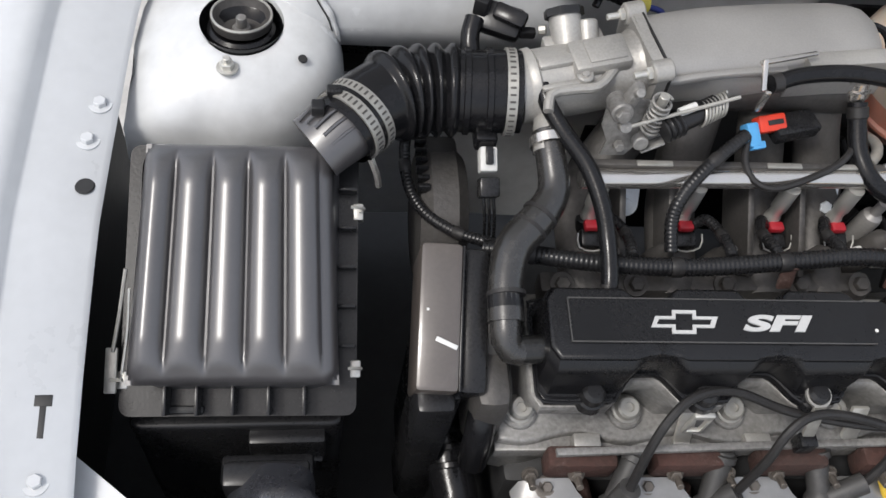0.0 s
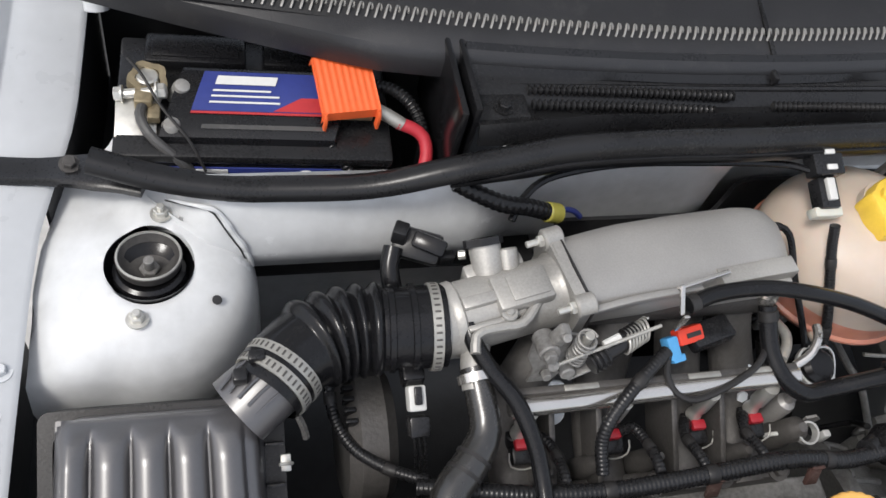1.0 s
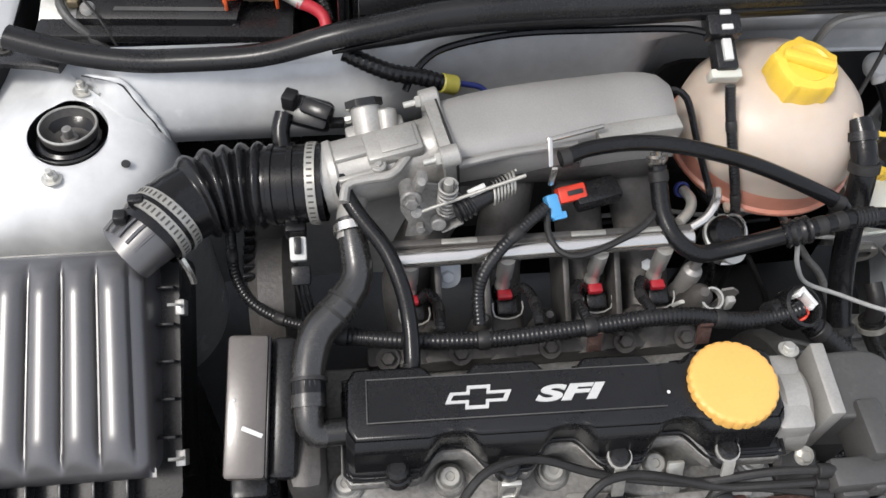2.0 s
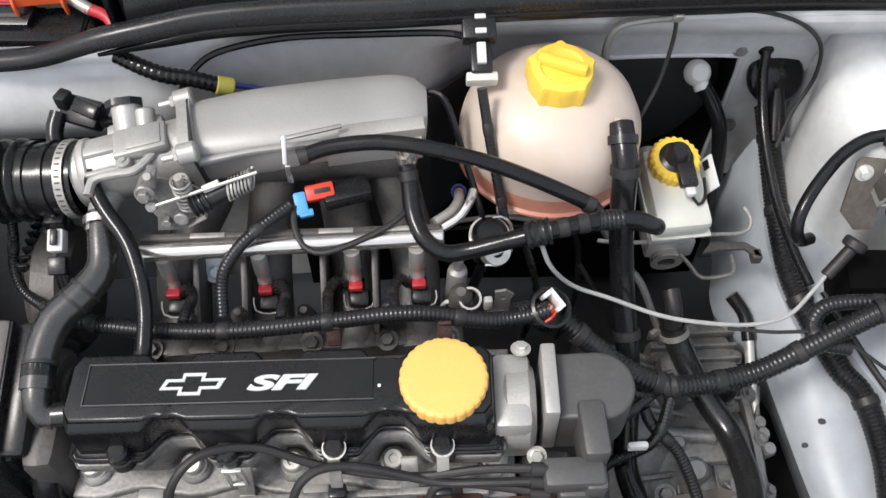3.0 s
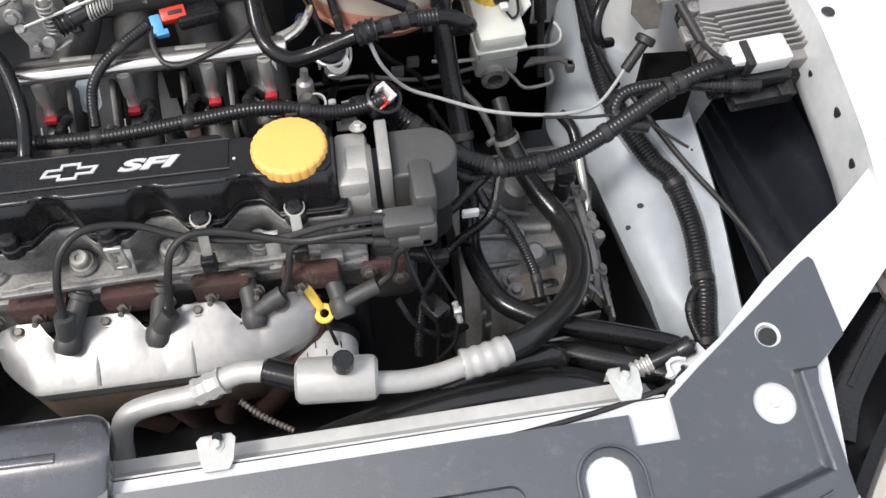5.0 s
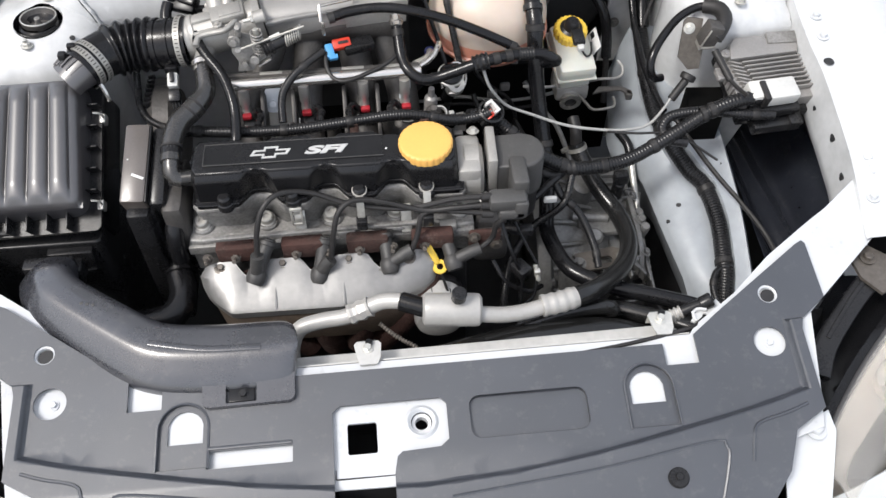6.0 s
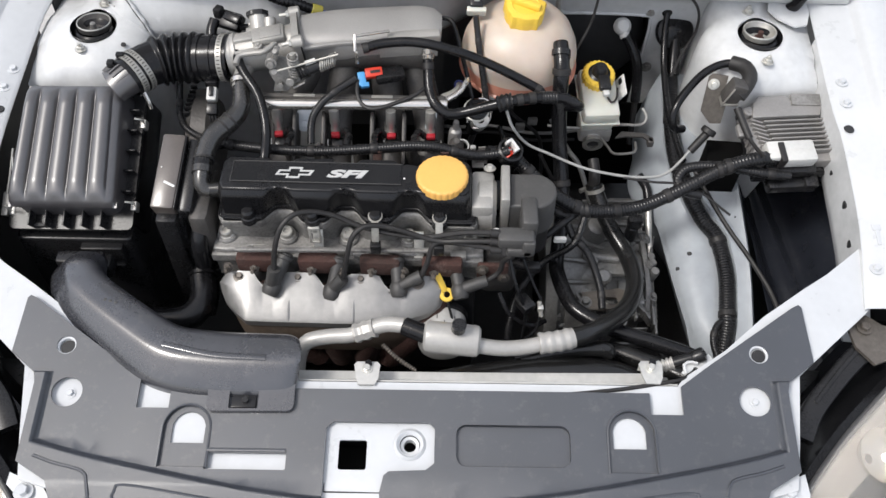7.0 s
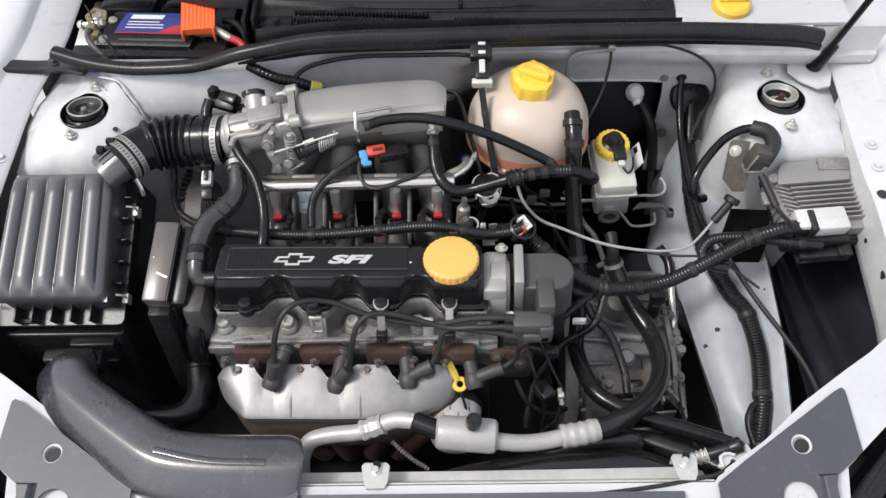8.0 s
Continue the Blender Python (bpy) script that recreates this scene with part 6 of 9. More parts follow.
hose("coolant_hose", "thick black rubber coolant hose hanging from the expansion tank", [(0.299, 0.246, 0.838), (0.300, 0.232, 0.832), (0.301, 0.210, 0.817), (0.301, 0.193, 0.788), (0.303, 0.178, 0.755), (0.308, 0.160, 0.715), (0.313, 0.130, 0.675), (0.316, 0.09, 0.64), (0.310, 0.045, 0.615), (0.307, 0.009, 0.605), (0.322, -0.047, 0.605), (0.346, -0.072, 0.605), (0.385, -0.093, 0.605), (0.431, -0.110, 0.605), (0.483, -0.131, 0.605), (0.503, -0.142, 0.602)], 0.0115)
ac = hose("air_conditioning_hose", "thick black air conditioning hose with a pale crimped end", [(0.298, -0.150, 0.678), (0.325, -0.140, 0.672), (0.36, -0.112, 0.652), (0.400, -0.065, 0.625), (0.422, -0.01, 0.602), (0.420, 0.045, 0.592), (0.402, 0.082, 0.600), (0.388, 0.108, 0.613), (0.374, 0.138, 0.632), (0.369, 0.147, 0.644)], 0.0130, GLOSSY, n=24)
part("crimp", tube([(0.262, -0.157, 0.676), (0.285, -0.154, 0.677), (0.308, -0.148, 0.677)], 0.0150, 18, rib=0.0014, pitch=0.012), PIPE, ac, "pale aluminium crimp")
for p, d, r in (((0.301, 0.210, 0.817), (0, -0.5, -0.8), 0.0125), ((0.314, 0.125, 0.670), (0.1, -0.7, -0.7), 0.0125)):
    part("hose_band", lathe([(r - 0.001, -0.005), (r + 0.001, -0.004), (r + 0.001, 0.004), (r - 0.001, 0.005)], p, d, 20), DULL, bpy.data.objects["coolant_hose"], "dull rubber band")
for ob, p, d, r in (("vacuum_hose", (-0.113, 0.068, 0.776), (0, -0.8, -0.5), 0.0068), ("vacuum_hose", (-0.156, 0.206, 0.836), (0.3, -0.9, -0.3), 0.0066), ("vacuum_hose.001", (0.022, 0.206, 0.8565), (1, 0.2, 0.1), 0.0076), ("vacuum_hose.001", (0.265, 0.1765, 0.813), (0.8, -0.3, -0.3), 0.0078)):
    part("ferrule", lathe([(r - 0.001, -0.004), (r, -0.004), (r, 0.004), (r - 0.001, 0.004)], p, d, 18), DULL, bpy.data.objects[ob])
part("clamp", clamp_band((0.3715, 0.142, 0.637), (-0.3, 0.5, 0.8), 0.0132, 0.006), STRAP, ac)
part("metal_pipe", tube([(0.370, 0.145, 0.640), (0.369, 0.149, 0.652), (0.368, 0.156, 0.664), (0.366, 0.172, 0.672)], 0.0088, 16), DULL, ac, "dark metal pipe stub")


def cooling_pipe():
    p = thing("air_conditioning_pipe", "pale aluminium air conditioning pipe with a filter canister", "pipe")
    part("pipe", tube([(-0.062, -0.172, 0.60), (-0.058, -0.156, 0.632), (-0.045, -0.147, 0.655), (-0.015, -0.143, 0.662), (0.012, -0.143, 0.666), (0.036, -0.139, 0.674), (0.06, -0.136, 0.684), (0.085, -0.141, 0.690)], 0.0104, 18), PIPE, p)
    part("union", tube([(0.018, -0.142, 0.668), (0.03, -0.140, 0.672), (0.045, -0.138, 0.678)], 0.0140, 8, rib=0.002, pitch=0.013), PIPE, p)
    part("tail_pipe", tube([(0.175, -0.165, 0.684), (0.21, -0.165, 0.676), (0.24, -0.162, 0.674), (0.268, -0.157, 0.676)], 0.0104, 18), PIPE, p)
    part("canister", lathe([(0, 0), (0.016, 0), (0.020, 0.003), (0.021, 0.008), (0.021, 0.066), (0.020, 0.071), (0.016, 0.074), (0, 0.074)], (0.110, -0.155, 0.688), (1, -0.09, -0.02), 32), PIPE, p)
    part("sleeve", rod((0.083, -0.141, 0.690), (0.114, -0.154, 0.689), 0.0125, 20), RUBBER, p, "black rubber sleeve")
    part("port", join(rod((0.152, -0.158, 0.700), (0.154, -0.160, 0.722), 0.006, 14), rod((0.154, -0.160, 0.714), (0.155, -0.161, 0.729), 0.0095, 16)), BLACK, p, "black screw cap")
    part("loose_wire", tube([(0.055, -0.150, 0.655), (0.075, -0.165, 0.645), (0.10, -0.178, 0.635)], 0.0034, 8, rib=0.0012, pitch=0.004), BRONZE, p)


cooling_pipe()


def conduit(label, pts, r, pitch=0.0045, name="wiring_conduit", n=10):
    h = hose(name, label, pts, r, BLACK, "wiring", rib=r * 0.075, pitch=pitch * 0.85, n=n)
    line, length = spline(pts, 0.004)
    k = 9
    while k < len(line) - 4:  # bands of cloth tape
        part("tape_band", lathe([(r * 0.98, -0.005), (r * 1.06, -0.004), (r * 1.06, 0.004), (r * 0.98, 0.005)], line[k], line[k + 1] - line[k - 1], 14), DULL, h)
        k += random.randint(16, 30)
    return h


conduit("black corrugated wiring conduit along the cylinder head", [(-0.20, 0.118, 0.752), (-0.175, 0.112, 0.757), (-0.112, 0.098, 0.764), (-0.04, 0.092, 0.768), (0.04, 0.094, 0.774), (0.09, 0.096, 0.778), (0.125, 0.096, 0.776), (0.165, 0.094, 0.766), (0.19, 0.096, 0.762), (0.215, 0.098, 0.765), (0.226, 0.10, 0.768)], 0.0078)
main = conduit("thick black taped main wiring loom to the control unit", [(0.230, 0.112, 0.748), (0.246, 0.102, 0.736), (0.268, 0.088, 0.722), (0.298, 0.072, 0.704), (0.340, 0.062, 0.686), (0.380, 0.066, 0.679), (0.427, 0.075, 0.680), (0.468, 0.088, 0.692), (0.505, 0.100, 0.708), (0.547, 0.110, 0.732), (0.585, 0.116, 0.743), (0.618, 0.121, 0.740)], 0.0105, 0.0055)
for p in ((0.336, 0.062, 0.687), (0.344, 0.062, 0.685), (0.536, 0.108, 0.727), (0.547, 0.110, 0.732)):
    part("tape", lathe([(0.0108, -0.004), (0.0118, -0.003), (0.0118, 0.003), (0.0108, 0.004)], p, (1, 0.1, 0.3), 18), DULL, main)
for pts, r in (([(0.337, 0.062, 0.686), (0.319, 0.060, 0.675), (0.298, 0.067, 0.679), (0.280, 0.077, 0.692)], 0.0065),
               ([(0.338, 0.066, 0.680), (0.311, 0.050, 0.670), (0.283, 0.034, 0.655), (0.261, 0.029, 0.640), (0.245, 0.026, 0.62)], 0.0055),
               ([(0.343, 0.058, 0.682), (0.325, 0.022, 0.655), (0.283, 0.012, 0.620), (0.250, -0.019, 0.590), (0.238, -0.052, 0.560), (0.235, -0.07, 0.54)], 0.0055),
               ([(0.318, 0.048, 0.668), (0.326, 0.034, 0.659), (0.350, 0.014, 0.640), (0.367, -0.021, 0.612), (0.370, -0.052, 0.598)], 0.006)):
    conduit("black corrugated branch of the wiring loom", pts, r, 0.004)
conduit("thick black wiring conduit lying on the inner wing", [(0.507, 0.385, 0.704)] + [(x, y, z) for y, x, z in reversed(WING_LOOM)], 0.0128, 0.0052)
conduit("thin black wiring branch looping off the inner wing loom", [(0.562, -0.052, 0.572), (0.545, -0.062, 0.574), (0.536, -0.085, 0.568), (0.540, -0.115, 0.560)], 0.0055)
conduit("black corrugated wiring branch under the main loom", [(0.515, 0.090, 0.690), (0.488, 0.095, 0.695), (0.482, 0.112, 0.702), (0.50, 0.125, 0.712), (0.55, 0.120, 0.720), (0.60, 0.108, 0.722), (0.64, 0.105, 0.720)], 0.0078, 0.005)
conduit("black corrugated conduit hanging from the pressure sensor", [(0.176, 0.266, 0.868), (0.179, 0.255, 0.850), (0.183, 0.238, 0.828), (0.190, 0.214, 0.795), (0.196, 0.20, 0.765), (0.198, 0.19, 0.73)], 0.0048, 0.0038)
conduit("black corrugated conduit from the blue and red connector", [(0.008, 0.184, 0.820), (-0.014, 0.168, 0.815), (-0.034, 0.152, 0.808), (-0.048, 0.138, 0.796), (-0.053, 0.126, 0.782), (-0.053, 0.106, 0.768)], 0.0056, 0.004)
conduit("thin black corrugated conduit by the alternator", [(-0.256, 0.225, 0.772), (-0.258, 0.212, 0.752), (-0.255, 0.185, 0.742), (-0.243, 0.160, 0.740), (-0.22, 0.140, 0.742), (-0.19, 0.122, 0.752)], 0.005, 0.004)
for u, s in ((-0.106, 1), (-0.024, 1), (0.057, -1), (0.114, -1)):
    conduit("short black conduit to an injector plug", [(u + 0.008 * s, 0.148, 0.742), (u + 0.016 * s, 0.147, 0.753), (u + 0.022 * s, 0.132, 0.758), (u + 0.021 * s, 0.112, 0.768), (u + 0.020 * s, 0.100, 0.770)], 0.0048, 0.004)
hose("cable_loop", "thin black cable loop behind the fuel rail", [(0.010, 0.184, 0.818), (0.010, 0.170, 0.804), (0.018, 0.156, 0.796), (0.036, 0.150, 0.795), (0.072, 0.160, 0.801), (0.098, 0.174, 0.806), (0.118, 0.200, 0.806)], 0.0030, DULL, "cable", n=8)
hose("vent_tube", "thin black tube along the bulkhead to the pressure sensor", [(-0.098, 0.312, 0.828), (-0.088, 0.326, 0.838), (-0.062, 0.340, 0.850), (0.0, 0.343, 0.862), (0.08, 0.338, 0.868), (0.145, 0.328, 0.876), (0.166, 0.312, 0.885)], 0.0034, RUBBER, "tube", n=8)
hose("vent_tube", "thin black tube from the manifold past the tank", [(0.124, 0.282, 0.848), (0.136, 0.280, 0.850), (0.146, 0.270, 0.846), (0.158, 0.245, 0.815), (0.172, 0.21, 0.78), (0.182, 0.185, 0.75)], 0.0032, RUBBER, "tube", n=8)
cabl = hose("clutch_cable", "pale grey sheathed cable sagging across the gearbox", [(0.220, 0.142, 0.806), (0.231, 0.138, 0.776), (0.255, 0.140, 0.740), (0.29, 0.135, 0.724), (0.34, 0.120, 0.712), (0.39, 0.114, 0.704), (0.43, 0.114, 0.700), (0.464, 0.124, 0.696), (0.489, 0.143, 0.705), (0.511, 0.163, 0.725)], 0.0021, CABLE, "cable", n=8)
part("end_sleeve", rod((0.503, 0.155, 0.714), (0.5265, 0.173, 0.735), 0.0062, 14), DULL, cabl, "dark end sleeve")
part("end_cap", rod((0.5255, 0.172, 0.734), (0.5305, 0.177, 0.741), 0.0115, 18), DULL, cabl)
part("bare_cable", tube([(0.40, 0.108, 0.705), (0.44, 0.104, 0.702), (0.50, 0.10, 0.697), (0.56, 0.07, 0.67)], 0.0018, 6), DULL, cabl)
hose("ground_cable", "thin black cable running to the front over the inner wing", [(0.520, 0.165, 0.668), (0.540, 0.12, 0.655), (0.565, 0.07, 0.640), (0.595, 0.02, 0.625), (0.620, -0.03, 0.61), (0.635, -0.075, 0.59)], 0.0036, DULL, "cable", n=8)
coil = hose("vent_hose", "black hose arching over the inner wing", [(0.497, 0.195, 0.720), (0.482, 0.188, 0.728), (0.475, 0.192, 0.745), (0.480, 0.205, 0.760), (0.498, 0.226, 0.775), (0.522, 0.246, 0.788), (0.548, 0.256, 0.796), (0.570, 0.250, 0.802), (0.580, 0.234, 0.802)], 0.0062)
part("sleeve", tube([(0.560, 0.256, 0.799), (0.576, 0.243, 0.803), (0.580, 0.222, 0.802), (0.570, 0.205, 0.795), (0.562, 0.197, 0.788)], 0.0110, 14), DULL, coil, "black taped sleeve")
hose("vent_hose", "thin black hose from the bulkhead down to the gearbox", [(0.493, 0.404, 0.769), (0.491, 0.386, 0.748), (0.490, 0.34, 0.715), (0.492, 0.27, 0.69), (0.498, 0.21, 0.68), (0.505, 0.17, 0.675)], 0.0052)
hose("radiator_hose", "thick black radiator hose with clamps at the engine front", [(-0.222, 0.065, 0.625), (-0.221, 0.03, 0.615), (-0.217, -0.01, 0.603), (-0.212, -0.042, 0.595), (-0.226, -0.07, 0.59), (-0.262, -0.078, 0.588), (-0.32, -0.068, 0.58)], 0.0195, ends=(0,))
for k in range(3):
    part("ring", lathe([(0.0195, -0.003), (0.0225, -0.002), (0.0225, 0.002), (0.0195, 0.003)], (-0.219 + 0.002 * k, 0.020 - 0.014 * k, 0.612 - 0.004 * k), (0.1, -1, -0.3), 28), RUBBER, bpy.data.objects["radiator_hose"])
hp = hose("gearbox_pipe", "bare metal pipe beside the gearbox", [(0.470, 0.165, 0.580), (0.471, 0.134, 0.560), (0.472, 0.078, 0.530), (0.472, 0.023, 0.506), (0.470, -0.010, 0.500)], 0.0052, ZINC, "pipe")
part("crimp", tube([(0.472, 0.025, 0.507), (0.471, 0.002, 0.502), (0.469, -0.019, 0.500)], 0.0085, 12, rib=0.001, pitch=0.009), ZINC, hp)
part("lower_end", tube([(0.469, -0.018, 0.500), (0.470, -0.035, 0.500), (0.473, -0.058, 0.500), (0.480, -0.09, 0.50)], 0.0042, 8), DULL, hp)
part("upper_end", tube([(0.470, 0.160, 0.578), (0.468, 0.185, 0.590), (0.455, 0.205, 0.60)], 0.0075, 12), RUBBER, hp, "black rubber end")
hose("coolant_pipe", "black coolant pipe towards the radiator", [(0.33, -0.108, 0.582), (0.382, -0.121, 0.594), (0.42, -0.138, 0.598), (0.455, -0.154, 0.600), (0.475, -0.168, 0.604)], 0.0132, GLOSSY)


def sensor_plug():
    s = thing("engine_plug", "open black connector with white and red wires", "connector")
    c, d = Vector((0.223, 0.107, 0.751)), Vector((0.25, -0.30, 1))
    part("socket", lathe([(0, 0), (0.0165, 0), (0.0185, 0.003), (0.0185, 0.020), (0.0160, 0.0215), (0.0150, 0.020), (0.0150, 0.008), (0, 0.008)], c, d, 28), BLACK, s)
    q = frame_of(d).to_4x4()
    q.translation = c + d.normalized() * 0.012
    part("insert", moved(join(*[box(k, b, 0.0008) for k, b in (((0.009, 0.003, 0.004), (0.004, 0.020, 0.014)), ((0.005, 0.011, 0.004), (0.010, 0.004, 0.014)), ((0.006, -0.005, 0.004), (0.008, 0.004, 0.012)))]), q), WHITE_PRINT, s, "white insert")
    for k, mat in enumerate((RED, RED, PALE, RED, BLACK)):
        part("wire", moved(tube([(-0.013, -0.006 + 0.0035 * k, 0.004), (-0.006, -0.007 + 0.0035 * k, 0.009), (0.001, -0.005 + 0.0025 * k, 0.006), (0.005, -0.003 + 0.002 * k, -0.002)], 0.0013, 6), q), mat, s)
    part("collar", tube([(0.196, 0.100, 0.764), (0.206, 0.104, 0.760), (0.217, 0.109, 0.756)], 0.0095, 14, rib=0.0012, pitch=0.004), BLACK, s)


sensor_plug()


def map_sensor():
    s = thing("pressure_sensor", "black pressure sensor clipped to the bulkhead edge", "sensor")
    m = Matrix.Translation((0.1765, 0.315, 0.886)) @ Matrix.Rotation(radians(20), 4, "X")
    part("body", moved(box((0, 0.008, 0), (0.030, 0.032, 0.016), 0.002), m), BLACK, s)
    part("ear", moved(box((-0.020, 0.024, 0.002), (0.018, 0.010, 0.008), 0.002), m), BLACK, s)
    part("ear", moved(box((0.020, 0.024, 0.002), (0.018, 0.010, 0.008), 0.002), m), BLACK, s)
    for dy in (-0.002, 0.012):
        part("white_tab", moved(box((0.001, dy, 0.009), (0.010, 0.005, 0.003), 0.001), m), WHITE_PRINT, s)
    part("plug", moved(box((0.001, -0.022, -0.008), (0.019, 0.028, 0.016), 0.002), m), BLACK, s)
    part("latch", moved(box((0.001, -0.020, 0.002), (0.008, 0.020, 0.005), 0.001), m), PALE, s, "pale latch")
    part("collar", moved(box((0.001, -0.038, -0.012), (0.028, 0.009, 0.014), 0.002), m), FLUID, s, "cream collar")


map_sensor()


def purge_connector():
    s = thing("hose_coupling", "pale ring coupling with a wire clip under the hoses", "coupling")
    c = Vector((0.186, 0.172, 0.752))
    part("ring", lathe([(0.006, -0.012), (0.0125, -0.012), (0.0135, 0), (0.0125, 0.010), (0.006, 0.010), (0.006, -0.012)], c, (0.1, -0.5, 0.9), 22), ZINC, s)
    part("core", rod(c + Vector((0, 0.01, -0.014)), c + Vector((0, -0.002, 0.008)), 0.006, 14), DULL, s)
    part("wire_clip", tube([c + Vector(v) for v in ((-0.018, -0.004, 0), (-0.016, 0.012, 0.012), (0, 0.024, 0.022), (0.014, 0.020, 0.018), (0.016, 0.004, 0.006), (0.006, -0.012, 0.0), (-0.01, -0.012, -0.002))], 0.0016, 6), STEEL, s)


purge_connector()


def tps_connector():
    s = thing("injector_loom_connector", "blue and red locking connector on the manifold", "connector")
    m = Matrix.Translation((0.024, 0.193, 0.815)) @ Matrix.Rotation(radians(12), 4, "Z") @ Matrix.Rotation(radians(28), 4, "X")
    part("blue_half", moved(box((-0.009, -0.003, 0), (0.011, 0.020, 0.012), 0.002), m), BLUE, s, "light blue half")
    part("red_half", moved(box((0.009, 0.004, 0.001), (0.025, 0.014, 0.012), 0.002), m), RED, s, "red half")
    part("slot", moved(box((0.011, 0.004, 0.0075), (0.014, 0.004, 0.001), 0.0003), m), NEAR_BLACK, s)
    part("blue_tab", moved(box((-0.006, -0.012, 0), (0.012, 0.006, 0.010), 0.001), m), BLUE, s)
    part("black_body", box((0.055, 0.200, 0.813), (0.042, 0.022, 0.014), 0.003, Matrix.Rotation(radians(14), 4, "Z")), BLACK, s)


tps_connector()


# ---- expansion tank, brakes and control unit ----
def expansion_tank():
    t = thing("coolant_expansion_tank", "milky round coolant expansion tank with pinkish stains", "coolant tank")
    c = Vector((0.246, 0.288, 0.0))
    prof = [(0, 0.728), (0.035, 0.729), (0.062, 0.736), (0.078, 0.748), (0.0852, 0.762)]
    part("lower_half", lathe(prof + [(0.0895, 0.763), (0.0895, 0.766), (0.0865, 0.768), (0.0870, 0.778), (0.0868, 0.786)], c, (0, 0, 1), 64), COOLANT, t, "pink-stained lower half", 40)
    part("upper_half", lathe([(0.0868, 0.786), (0.0866, 0.792), (0.084, 0.806), (0.074, 0.828), (0.058, 0.844), (0.040, 0.852), (0.026, 0.855), (0.025, 0.866), (0, 0.866)], c, (0, 0, 1), 64), TANK, t, "", 40)
    q = Vector((0.246, 0.282, 0.853))
    d = Vector((0.04, -0.10, 1))
    wav = lambda a, r: r * (1 + 0.12 * max(0, math.cos(5 * a + 0.6)) ** 4) if r > 0.026 else r
    part("cap", lathe([(0.024, 0), (0.028, 0.001), (0.0285, 0.004), (0.0285, 0.021), (0.027, 0.024), (0.020, 0.026), (0.018, 0.024), (0, 0.024)], q, d, 100, wav), LEMON, t, "yellow screw cap", 30)
    part("cap_grip", moved(box((0, 0, 0), (0.046, 0.011, 0.010), 0.003), Matrix.Translation(q + Vector((0.001, -0.002, 0.027))) @ Matrix.Rotation(radians(-25), 4, "Z")), LEMON, t)
    part("nozzle", tube([(0.292, 0.262, 0.822), (0.297, 0.252, 0.832), (0.300, 0.242, 0.835)], 0.0080, 14), TANK, t)
    part("hose_clamp", clamp_band((0.2998, 0.232, 0.832), (0, -0.8, -0.5), 0.0122, 0.008), BLACK, t)
    part("seam_tab", box((0.205, 0.212, 0.763), (0.03, 0.01, 0.006), 0.002), TANK, t)


expansion_tank()


